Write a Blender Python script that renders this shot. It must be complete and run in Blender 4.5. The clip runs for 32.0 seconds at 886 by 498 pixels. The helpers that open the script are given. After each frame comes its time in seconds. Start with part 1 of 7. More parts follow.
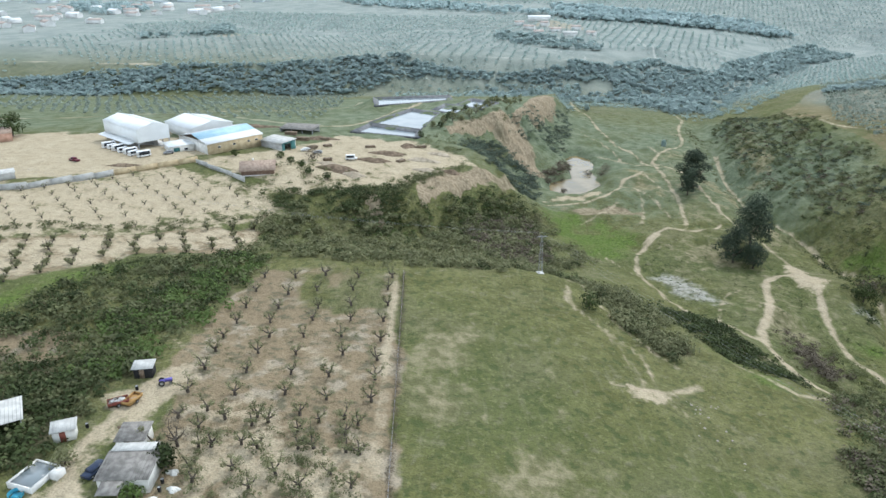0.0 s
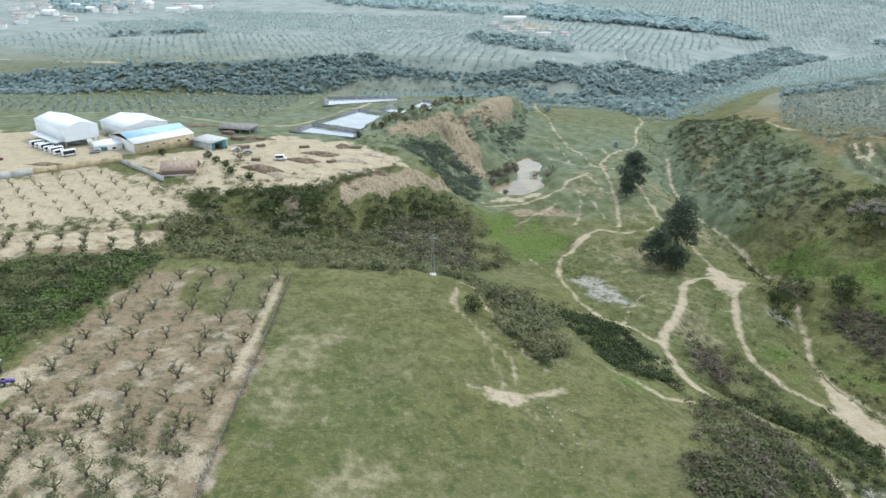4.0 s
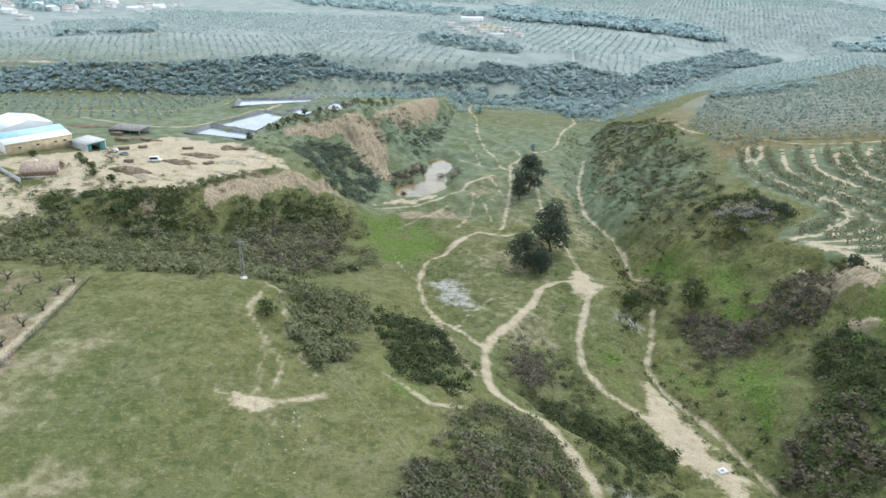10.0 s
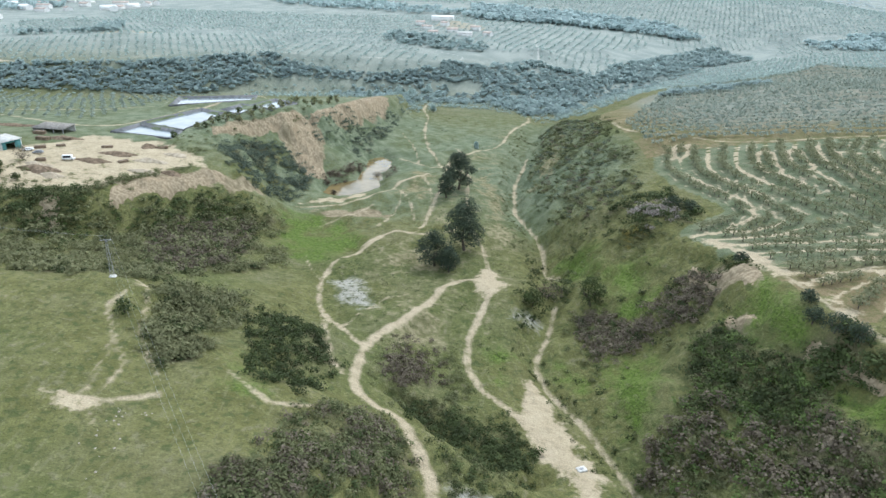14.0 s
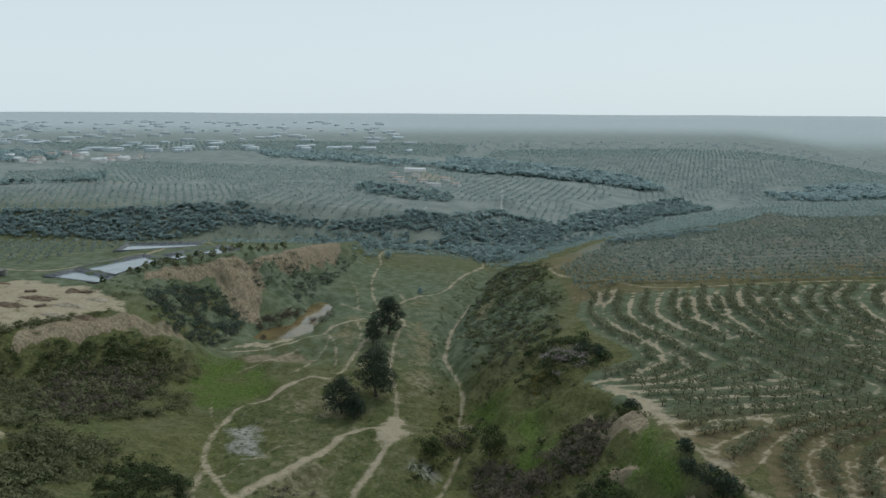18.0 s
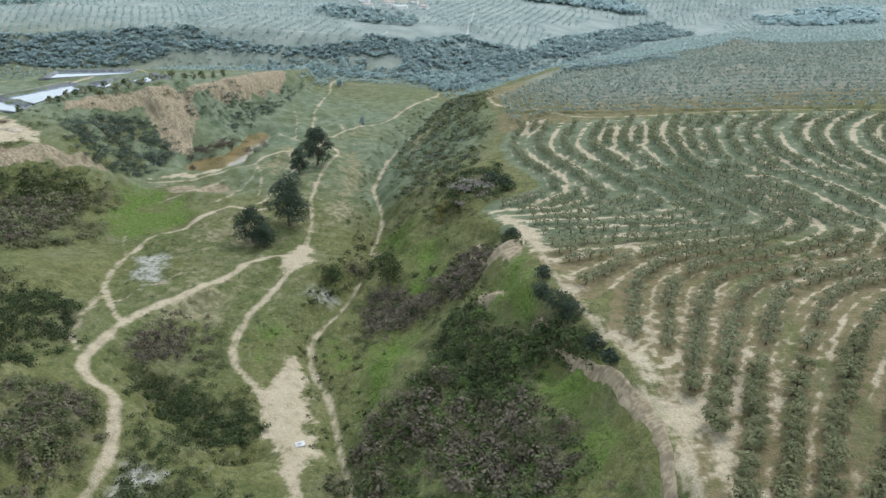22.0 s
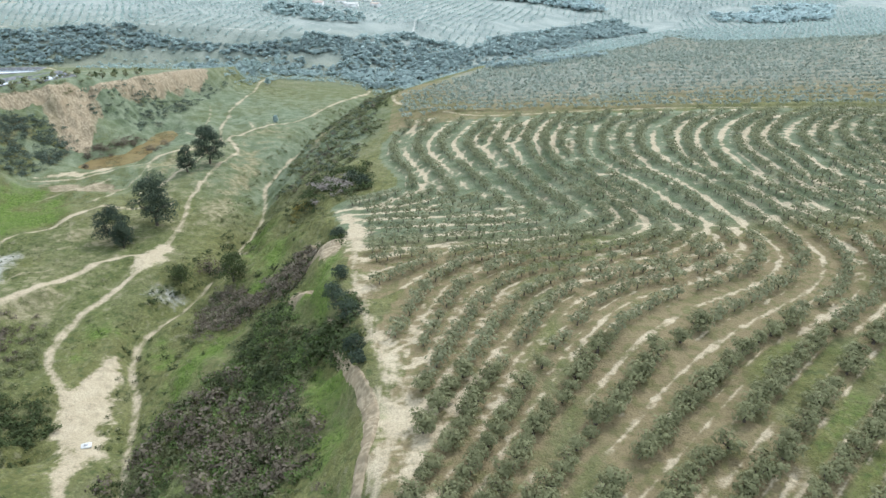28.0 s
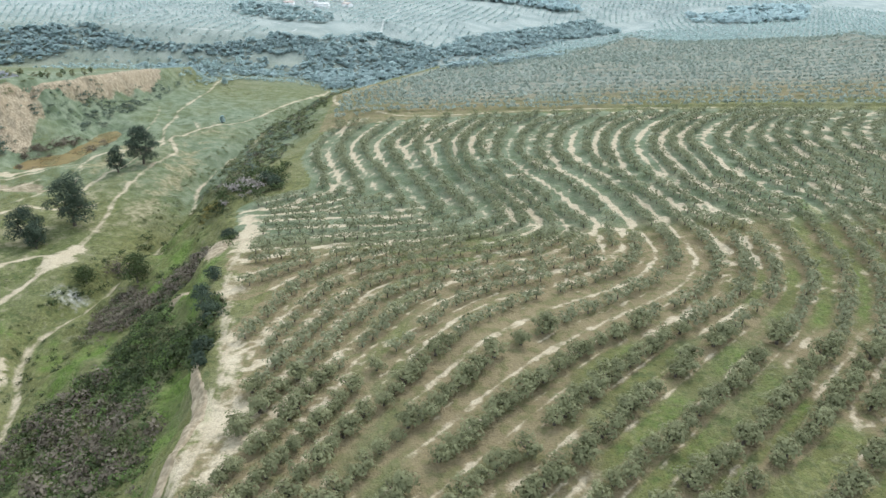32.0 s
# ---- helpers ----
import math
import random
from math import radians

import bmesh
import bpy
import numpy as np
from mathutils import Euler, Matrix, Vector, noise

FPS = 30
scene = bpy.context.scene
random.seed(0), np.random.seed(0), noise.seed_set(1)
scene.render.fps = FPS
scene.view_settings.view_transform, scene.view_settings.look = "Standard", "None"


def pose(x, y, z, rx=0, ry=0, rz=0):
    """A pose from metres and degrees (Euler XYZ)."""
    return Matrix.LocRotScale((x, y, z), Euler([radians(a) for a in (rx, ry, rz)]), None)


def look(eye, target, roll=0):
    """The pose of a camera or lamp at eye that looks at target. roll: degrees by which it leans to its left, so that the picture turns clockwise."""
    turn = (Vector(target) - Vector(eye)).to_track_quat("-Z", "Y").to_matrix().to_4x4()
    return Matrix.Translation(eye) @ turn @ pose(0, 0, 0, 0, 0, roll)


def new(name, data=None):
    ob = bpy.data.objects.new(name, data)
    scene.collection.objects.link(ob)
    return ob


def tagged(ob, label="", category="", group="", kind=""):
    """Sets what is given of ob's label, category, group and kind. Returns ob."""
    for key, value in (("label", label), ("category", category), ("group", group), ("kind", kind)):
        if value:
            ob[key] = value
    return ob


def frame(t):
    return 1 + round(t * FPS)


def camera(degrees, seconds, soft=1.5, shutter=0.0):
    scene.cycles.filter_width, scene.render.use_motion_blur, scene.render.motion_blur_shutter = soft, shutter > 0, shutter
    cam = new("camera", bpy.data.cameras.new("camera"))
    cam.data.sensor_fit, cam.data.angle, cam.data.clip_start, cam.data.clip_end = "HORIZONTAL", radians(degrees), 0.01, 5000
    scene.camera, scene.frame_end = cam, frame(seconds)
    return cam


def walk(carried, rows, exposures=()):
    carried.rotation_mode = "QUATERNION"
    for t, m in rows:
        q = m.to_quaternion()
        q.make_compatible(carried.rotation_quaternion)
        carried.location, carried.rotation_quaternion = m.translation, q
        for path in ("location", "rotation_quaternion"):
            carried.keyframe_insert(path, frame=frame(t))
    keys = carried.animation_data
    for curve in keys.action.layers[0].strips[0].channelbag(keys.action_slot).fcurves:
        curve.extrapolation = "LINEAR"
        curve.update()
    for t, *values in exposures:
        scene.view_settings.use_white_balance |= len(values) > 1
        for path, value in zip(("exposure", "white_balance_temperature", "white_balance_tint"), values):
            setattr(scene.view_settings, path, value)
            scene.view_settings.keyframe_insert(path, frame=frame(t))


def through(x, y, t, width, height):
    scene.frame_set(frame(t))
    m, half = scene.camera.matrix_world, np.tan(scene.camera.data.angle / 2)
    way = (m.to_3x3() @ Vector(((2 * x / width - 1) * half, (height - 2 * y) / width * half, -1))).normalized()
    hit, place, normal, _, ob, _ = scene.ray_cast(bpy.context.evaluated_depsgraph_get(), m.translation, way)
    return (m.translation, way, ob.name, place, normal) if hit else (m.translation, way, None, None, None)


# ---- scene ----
cam = camera(64.6, 32.0)
METRES, EYE, TILT, LEAN, TURN = 290.0, 91.0, -22.7, 0.44, 0.0
ROWS = [
    (0.0, 0.0, 0.0, 0.0, 0.0, 0.0, 0.0),
    (0.5, 0.0109, -0.0002, 0.0004, -0.04, 0.01, -0.02),
    (1.0, 0.0226, -0.0001, 0.0005, -0.08, 0.01, -0.04),
    (1.5, 0.0351, -0.0, 0.0004, -0.12, 0.0, -0.08),
    (2.0, 0.0485, 0.0001, 0.0004, -0.14, 0.0, -0.12),
    (2.5, 0.0622, 0.0001, 0.0006, -0.17, -0.0, -0.17),
    (3.0, 0.0764, 0.0001, 0.0009, -0.19, -0.01, -0.21),
    (3.5, 0.0909, -0.0001, 0.0015, -0.22, -0.03, -0.26),
    (5.5, 0.1517, -0.0006, 0.0032, -0.3, 0.02, -0.32),
    (6.0, 0.1673, -0.0009, 0.0039, -0.32, 0.02, -0.35),
    (6.5, 0.183, -0.0011, 0.0045, -0.35, 0.02, -0.36),
    (7.0, 0.1987, -0.0013, 0.005, -0.37, 0.01, -0.38),
    (7.5, 0.2144, -0.0014, 0.0056, -0.4, 0.0, -0.39),
    (8.0, 0.2304, -0.0017, 0.0063, -0.43, 0.0, -0.41),
    (8.5, 0.2464, -0.0019, 0.0068, -0.45, -0.01, -0.43),
    (9.0, 0.2623, -0.0019, 0.0073, -0.48, -0.01, -0.43),
    (9.5, 0.2782, -0.0017, 0.0074, -0.51, -0.02, -0.44),
    (10.0, 0.2944, -0.0013, 0.0073, -0.54, -0.04, -0.46),
    (10.5, 0.3104, -0.0009, 0.0074, -0.55, -0.08, -0.45),
    (11.0, 0.3267, -0.0006, 0.0071, -0.56, -0.09, -0.43),
    (11.5, 0.3429, -0.0005, 0.007, -0.57, -0.09, -0.44),
    (12.0, 0.3594, -0.0004, 0.007, -0.57, -0.08, -0.42),
    (12.5, 0.3755, -0.0004, 0.0072, -0.59, -0.08, -0.41),
    (13.0, 0.3917, -0.0004, 0.0073, -0.6, -0.09, -0.4),
    (13.5, 0.4076, -0.0003, 0.0071, -0.62, -0.08, -0.39),
    (14.0, 0.4246, 0.0001, 0.0069, -0.65, -0.1, -0.39),
    (14.5, 0.4395, 0.0003, 0.0063, -0.7, -0.11, -0.41),
    (16.5, 0.5051, 0.001, 0.0068, -0.75, -0.13, -0.44),
    (16.7, 0.5116, 0.001, 0.0068, -0.76, 0.4, -0.45),
    (16.8, 0.5148, 0.001, 0.0068, -0.77, 1.6, -0.45),
    (16.9, 0.518, 0.001, 0.007, -0.77, 3.6, -0.45),
    (17.0, 0.5212, 0.001, 0.0072, -0.78, 5.94, -0.46),
    (17.1, 0.5244, 0.001, 0.0072, -0.78, 8.1, -0.46),
    (17.2, 0.5276, 0.0009, 0.0071, -0.78, 10.1, -0.46),
    (17.3, 0.5309, 0.0008, 0.007, -0.78, 11.4, -0.46),
    (17.5, 0.5373, 0.0007, 0.0069, -0.78, 11.76, -0.46),
    (18.0, 0.5532, 0.0006, 0.0071, -0.81, 11.75, -0.46),
    (18.5, 0.5689, 0.0003, 0.0075, -0.85, 11.74, -0.46),
    (19.0, 0.5858, 0.0001, 0.0076, -0.86, 11.74, -0.44),
    (19.5, 0.6007, 0.0, 0.0067, -0.89, 11.41, -0.44),
    (20.0, 0.6168, 0.0001, 0.0065, -0.91, 7.9, -0.42),
    (20.5, 0.633, 0.0003, 0.0078, -0.93, 5.89, -0.41),
    (21.0, 0.6492, 0.0002, 0.0075, -0.97, 5.76, -0.41),
    (21.5, 0.6652, 0.0003, 0.0059, -1.01, 2.02, -0.45),
    (22.0, 0.6813, 0.0005, 0.0081, -1.03, -2.03, -0.43),
    (22.5, 0.6977, 0.0007, 0.0083, -1.04, -2.07, -0.44),
    (23.0, 0.7138, 0.0005, 0.0085, -1.07, -2.08, -0.44),
    (23.5, 0.7289, 0.0005, 0.0087, -1.08, -2.1, -0.45),
    (24.0, 0.7452, 0.0003, 0.009, -1.09, -2.12, -0.45),
    (24.5, 0.7614, 0.0, 0.0095, -1.12, -2.12, -0.44),
    (25.0, 0.7786, -0.0003, 0.01, -1.14, -2.14, -0.45),
    (25.5, 0.7949, -0.0001, 0.0104, -1.16, -2.17, -0.41),
    (27.5, 0.8595, -0.0003, 0.0112, -1.25, -2.22, -0.35),
    (28.0, 0.8756, -0.0002, 0.0114, -1.29, -2.23, -0.33),
    (28.5, 0.8918, -0.0001, 0.0113, -1.32, -2.24, -0.33),
    (29.0, 0.9079, 0.0, 0.0113, -1.34, -2.24, -0.33),
    (29.5, 0.9241, 0.0001, 0.0113, -1.36, -2.24, -0.33),
    (30.0, 0.9394, 0.0, 0.0116, -1.39, -2.25, -0.33),
    (30.5, 0.9558, 0.0, 0.0119, -1.4, -2.25, -0.35),
    (31.0, 0.9722, 0.0001, 0.0121, -1.41, -2.25, -0.36),
    (31.5, 0.9872, -0.0001, 0.0131, -1.39, -2.26, -0.37),
    (32.0, 0.9983, -0.0002, 0.0132, -1.3, -2.22, -0.37),
]
EXPOSURES = [(t, stops, 6190 + 120 * cool, 9.5 - 5.0 * cool) for t, stops, cool in ((0.0, -0.26, 0.0), (6.0, -0.16, 0.0), (12.0, -0.08, 0.0), (16.7, -0.08, 0.0), (17.2, -0.3, 0.3), (17.5, -0.92, 0.8), (18.2, -1.55, 1.0), (19.4, -1.6, 1.0), (20.0, -1.48, 1.0), (20.4, -1.08, 1.4), (21.0, -0.98, 1.4), (21.6, -0.58, 0.6), (22.1, -0.24, 0.0), (22.9, 0.06, 0.0), (32.0, 0.1, 0.0))]
walk(cam, [(t, pose(0, 0, EYE, TILT, LEAN, TURN) @ pose(METRES * x, METRES * y, METRES * z, 90 + pitch, roll, yaw)) for t, x, y, z, yaw, pitch, roll in ROWS], EXPOSURES)

# ---- sky and sun: bright, hazy, thinly overcast ----
SUN_UP, SUN_TURN = 48.0, 35.0
world = bpy.data.worlds.new("sky")
scene.world = world
world.use_nodes = True
wn, wl = world.node_tree.nodes, world.node_tree.links
sky = wn.new("ShaderNodeTexSky")
sky.sky_type, sky.sun_disc = "NISHITA", False
sky.sun_elevation, sky.sun_rotation = radians(SUN_UP), radians(SUN_TURN)
sky.air_density, sky.dust_density, sky.ozone_density = 1.0, 2.0, 1.0
pale = wn.new("ShaderNodeMix")
pale.data_type = "RGBA"
pale.inputs[0].default_value = 0.84
up = wn.new("ShaderNodeSeparateXYZ")
wl.new(wn.new("ShaderNodeTexCoord").outputs["Generated"], up.inputs[0])
haze = wn.new("ShaderNodeMapRange")
haze.interpolation_type = "SMOOTHSTEP"
haze.inputs["From Min"].default_value, haze.inputs["From Max"].default_value = 0.0, 0.8
wl.new(up.outputs["Z"], haze.inputs["Value"])
veil = wn.new("ShaderNodeMix")
veil.data_type = "RGBA"
veil.inputs[6].default_value, veil.inputs[7].default_value = (18.2, 20.2, 21.4, 1.0), (12.0, 13.6, 15.4, 1.0)
wl.new(haze.outputs[0], veil.inputs[0])
wl.new(veil.outputs[2], pale.inputs[7])
wl.new(sky.outputs[0], pale.inputs[6])
wl.new(pale.outputs[2], wn["Background"].inputs["Color"])
wn["Background"].inputs["Strength"].default_value = 0.12
sun = new("sun", bpy.data.lights.new("sun", "SUN"))
sun.data.energy, sun.data.angle, sun.data.color = 3.0, radians(4), (1.0, 0.98, 0.95)
sun.matrix_world = look((0, 0, 300), (-300 * math.sin(radians(SUN_TURN)) / math.tan(radians(SUN_UP)), -300 * math.cos(radians(SUN_TURN)) / math.tan(radians(SUN_UP)), 0))


# ---- materials ----
def material(name, rough=0.9, metal=0.0, spec=0.25):
    m = bpy.data.materials.new(name)
    m.use_nodes = True
    b = m.node_tree.nodes["Principled BSDF"]
    b.inputs["Roughness"].default_value, b.inputs["Metallic"].default_value = rough, metal
    b.inputs["Specular IOR Level"].default_value = spec
    return m, m.node_tree.nodes, m.node_tree.links, b


def noise_node(n, l, size, detail=4.0, coords=None):
    t = n.new("ShaderNodeTexNoise")
    t.inputs["Scale"].default_value, t.inputs["Detail"].default_value = 1.0 / size, detail
    if coords is None:
        coords = n.new("ShaderNodeTexCoord").outputs["Object"]
    l.new(coords, t.inputs["Vector"])
    return t.outputs[0]


def ramp(n, l, value, lo, hi, a=0.0, b=1.0):
    r = n.new("ShaderNodeMapRange")
    r.interpolation_type = "SMOOTHSTEP"
    for key, v in (("From Min", lo), ("From Max", hi), ("To Min", a), ("To Max", b)):
        r.inputs[key].default_value = v
    l.new(value, r.inputs["Value"])
    return r.outputs[0]


def mix(n, l, fac, a, b, mode="MIX"):
    m = n.new("ShaderNodeMix")
    m.data_type, m.blend_type = "RGBA", mode
    for sock, v in ((m.inputs[0], fac), (m.inputs[6], a), (m.inputs[7], b)):
        if isinstance(v, (int, float)):
            sock.default_value = v
        elif isinstance(v, tuple):
            sock.default_value = (*v, 1.0)
        else:
            l.new(v, sock)
    return m.outputs[2]


def calc(n, l, op, a, b):
    m = n.new("ShaderNodeMath")
    m.operation = op
    for sock, v in zip(m.inputs, (a, b)):
        if isinstance(v, (int, float)):
            sock.default_value = v
        else:
            l.new(v, sock)
    return m.outputs[0]


def bump(n, l, b, value, depth, strength=0.6):
    k = n.new("ShaderNodeBump")
    k.inputs["Strength"].default_value, k.inputs["Distance"].default_value = strength, depth
    l.new(value, k.inputs["Height"])
    l.new(k.outputs[0], b.inputs["Normal"])


def worn(name, dark, light, size=1.0, rough=0.85, metal=0.0, grain=0.05, depth=0.01):
    """A surface of two tones at two scales, with fine relief."""
    m, n, l, b = material(name, rough, metal)
    big = ramp(n, l, noise_node(n, l, size), 0.35, 0.65)
    fine = noise_node(n, l, grain, 3.0)
    c = mix(n, l, big, dark, light)
    c = mix(n, l, ramp(n, l, fine, 0.3, 0.7, 0.0, 0.3), c, tuple(v * 0.6 for v in dark))
    l.new(c, b.inputs["Base Color"])
    bump(n, l, b, fine, depth)
    return m


def leaves(name, dark, light, through=0.25, dry=None):
    """Foliage: every leaf clump and every plant its own shade."""
    m, n, l, b = material(name, 0.75, 0.0, 0.2)
    info, geo = n.new("ShaderNodeObjectInfo"), n.new("ShaderNodeNewGeometry")
    clump = noise_node(n, l, 2.8, 1.5, geo.outputs["Position"])
    tone = calc(n, l, "ADD", ramp(n, l, geo.outputs["Random Per Island"], 0.0, 1.0, 0.0, 0.42), ramp(n, l, clump, 0.36, 0.64, 0.0, 0.58))
    c = mix(n, l, tone, dark, light)
    shade = noise_node(n, l, 7.0, 2.0, geo.outputs["Position"])
    c = mix(n, l, ramp(n, l, shade, 0.3, 0.7, 0.0, 0.5), c, tuple(0.7 * v for v in dark))
    c = mix(n, l, calc(n, l, "MULTIPLY", info.outputs["Random"], 0.35), c, dry or light)
    l.new(c, b.inputs["Base Color"])
    clear = n.new("ShaderNodeBsdfTranslucent")
    l.new(c, clear.inputs["Color"])
    both = n.new("ShaderNodeMixShader")
    both.inputs[0].default_value = through
    l.new(b.outputs[0], both.inputs[1])
    l.new(clear.outputs[0], both.inputs[2])
    l.new(both.outputs[0], n["Material Output"].inputs["Surface"])
    return m


OLIVE = leaves("olive_leaves", (0.116, 0.124, 0.058), (0.255, 0.26, 0.138), 0.36)
# the same olives farther off, a little haze put into the leaf colour
OLIVE_HAZED = leaves("hazed_olive_leaves", (0.128, 0.139, 0.074), (0.265, 0.274, 0.162), 0.38)
# scrub farther off: leaves coloured bluer to stand for haze
HAZY_SCRUB = leaves("hazy_scrub_leaves", (0.068, 0.094, 0.068), (0.14, 0.174, 0.128), 0.34)
# far olives and trees: leaf colour paled and blued as by haze
OLIVE_FAR = leaves("far_hazed_olive_leaves", (0.32, 0.41, 0.385), (0.39, 0.48, 0.45), 0.5)
SCRUB = leaves("scrub_leaves", (0.082, 0.092, 0.042), (0.2, 0.214, 0.104), 0.36)
SCRUB_DARK = leaves("dark_scrub_leaves", (0.025, 0.036, 0.013), (0.088, 0.117, 0.042), 0.3)
SCRUB_BROWN = leaves("bare_scrub_twigs", (0.068, 0.055, 0.038), (0.215, 0.182, 0.132), 0.2)
LUSH = leaves("lush_leaves", (0.072, 0.116, 0.03), (0.16, 0.22, 0.072), 0.35)
GUM = leaves("eucalyptus_leaves", (0.026, 0.042, 0.028), (0.076, 0.1, 0.064), 0.3)
BLOSSOM = leaves("pale_leafless_twigs", (0.18, 0.155, 0.135), (0.3, 0.27, 0.24), 0.15)
BARK = worn("grey_brown_bark", (0.06, 0.05, 0.04), (0.13, 0.11, 0.09), 0.5)


def ground_material():
    m, n, l, b = material("ground_cover", 0.95, 0.0, 0.1)
    pos = n.new("ShaderNodeTexCoord").outputs["Object"]
    masks = []
    for name in ("cover_a", "cover_b", "cover_c", "cover_d"):
        a = n.new("ShaderNodeAttribute")
        a.attribute_name = name
        s = n.new("ShaderNodeSeparateColor")
        l.new(a.outputs["Color"], s.inputs[0])
        masks += [s.outputs[0], s.outputs[1], s.outputs[2]]
    path, lush, soil, cliff, chalk, dry, red, grove, far, under, mid_haze = masks[:11]
    wide, big, mid, fine, tiny = (noise_node(n, l, s, 5.0, pos) for s in (85.0, 24.0, 6.0, 1.4, 0.4))
    speck = noise_node(n, l, 2.6, 6.0, pos)

    def edge(mask, low, high, rough=0.35):
        k = calc(n, l, "ADD", mask, calc(n, l, "MULTIPLY", calc(n, l, "SUBTRACT", fine, 0.5), rough * 0.6))
        k = calc(n, l, "ADD", k, calc(n, l, "MULTIPLY", calc(n, l, "SUBTRACT", mid, 0.5), rough))
        return ramp(n, l, k, low, high)

    # grass: olive green, yellowed in patches, with darker tussocks and bare specks
    c = mix(n, l, ramp(n, l, mid, 0.35, 0.68), (0.114, 0.116, 0.04), (0.17, 0.168, 0.066))
    c = mix(n, l, ramp(n, l, wide, 0.42, 0.62, 0.0, 0.5), c, (0.082, 0.114, 0.038))
    c = mix(n, l, ramp(n, l, big, 0.46, 0.7, 0.0, 0.55), c, (0.165, 0.158, 0.085))
    c = mix(n, l, ramp(n, l, fine, 0.48, 0.7, 0.0, 0.5), c, (0.055, 0.068, 0.028))
    c = mix(n, l, ramp(n, l, speck, 0.57, 0.7, 0.0, 0.6), c, (0.2, 0.185, 0.115))
    aside = n.new("ShaderNodeMapping")
    aside.inputs["Location"].default_value = (37.0, -21.0, 9.0)
    l.new(pos, aside.inputs["Vector"])
    tuft, blade = noise_node(n, l, 0.85, 2.0, pos), noise_node(n, l, 1.15, 3.0, aside.outputs[0])
    grassy = ramp(n, l, noise_node(n, l, 15.0, 3.0, aside.outputs[0]), 0.38, 0.62, 0.25, 1.0)
    c = mix(n, l, calc(n, l, "MULTIPLY", ramp(n, l, tuft, 0.55, 0.64, 0.0, 0.5), grassy), c, (0.058, 0.074, 0.026))
    c = mix(n, l, ramp(n, l, blade, 0.57, 0.68, 0.0, 0.5), c, (0.225, 0.222, 0.105))
    comb = n.new("ShaderNodeMapping")
    comb.inputs["Scale"].default_value, comb.inputs["Rotation"].default_value = (1.0, 0.1, 1.0), (0.0, 0.0, 0.12)
    l.new(pos, comb.inputs["Vector"])
    drawn = noise_node(n, l, 1.3, 4.0, comb.outputs[0])
    c = mix(n, l, ramp(n, l, drawn, 0.56, 0.72, 0.0, 0.34), c, (0.21, 0.2, 0.118))
    c = mix(n, l, ramp(n, l, speck, 0.46, 0.34, 0.0, 0.65), c, (0.06, 0.082, 0.028))
    # distance haze put into the ground colour: paler and bluer farther off
    haze_c = mix(n, l, ramp(n, l, big, 0.35, 0.65), (0.235, 0.278, 0.26), (0.32, 0.355, 0.325))
    c = mix(n, l, ramp(n, l, far, 0.0, 0.5), c, haze_c)
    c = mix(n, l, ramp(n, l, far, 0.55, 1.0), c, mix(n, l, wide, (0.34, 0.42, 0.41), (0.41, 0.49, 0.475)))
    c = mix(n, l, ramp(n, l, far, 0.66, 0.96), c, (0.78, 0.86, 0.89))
    # haze of the middle distance, painted as a bluish ground tint
    mid_haze_c = mix(n, l, ramp(n, l, mid, 0.35, 0.65), (0.116, 0.15, 0.09), (0.184, 0.214, 0.14))
    c = mix(n, l, edge(mid_haze, 0.2, 0.9, 0.6), c, mid_haze_c)
    dry_c = mix(n, l, ramp(n, l, speck, 0.35, 0.65), (0.15, 0.145, 0.07), (0.285, 0.255, 0.155))
    c = mix(n, l, edge(dry, 0.3, 0.85, 1.3), c, dry_c)
    grove_c = mix(n, l, mid, (0.166, 0.133, 0.071), (0.255, 0.202, 0.116))
    c = mix(n, l, edge(grove, 0.3, 0.7, 0.5), c, mix(n, l, ramp(n, l, speck, 0.44, 0.64, 0.0, 0.8), grove_c, (0.132, 0.128, 0.054)))
    red_c = mix(n, l, fine, (0.2, 0.15, 0.09), (0.31, 0.245, 0.158))
    red_c = mix(n, l, ramp(n, l, mid, 0.5, 0.66, 0.0, 0.75), red_c, (0.38, 0.33, 0.25))
    red_c = mix(n, l, ramp(n, l, speck, 0.52, 0.66, 0.0, 0.7), red_c, (0.105, 0.105, 0.065))
    c = mix(n, l, edge(red, 0.35, 0.65), c, red_c)
    soil_c = mix(n, l, mid, (0.365, 0.3, 0.195), (0.54, 0.462, 0.33))
    c = mix(n, l, edge(soil, 0.35, 0.7, 1.15), c, mix(n, l, ramp(n, l, speck, 0.5, 0.7, 0.0, 0.4), soil_c, (0.24, 0.2, 0.135)))
    lush_c = mix(n, l, fine, (0.062, 0.108, 0.016), (0.132, 0.185, 0.04))
    lush_c = mix(n, l, ramp(n, l, tuft, 0.5, 0.62, 0.0, 0.6), lush_c, (0.036, 0.062, 0.012))
    lush_c = mix(n, l, ramp(n, l, blade, 0.52, 0.66, 0.0, 0.5), lush_c, (0.2, 0.225, 0.085))
    c = mix(n, l, edge(lush, 0.3, 0.9, 0.9), c, lush_c)
    # painted haze again, over fields, soil and lanes
    c = mix(n, l, ramp(n, l, far, 0.03, 0.4, 0.0, 0.5), c, haze_c)
    # undergrowth between the bushes, with their shade put into the ground colour
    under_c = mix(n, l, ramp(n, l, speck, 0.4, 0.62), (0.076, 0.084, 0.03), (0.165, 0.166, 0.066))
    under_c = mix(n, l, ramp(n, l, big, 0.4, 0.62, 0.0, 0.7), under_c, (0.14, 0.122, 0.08))
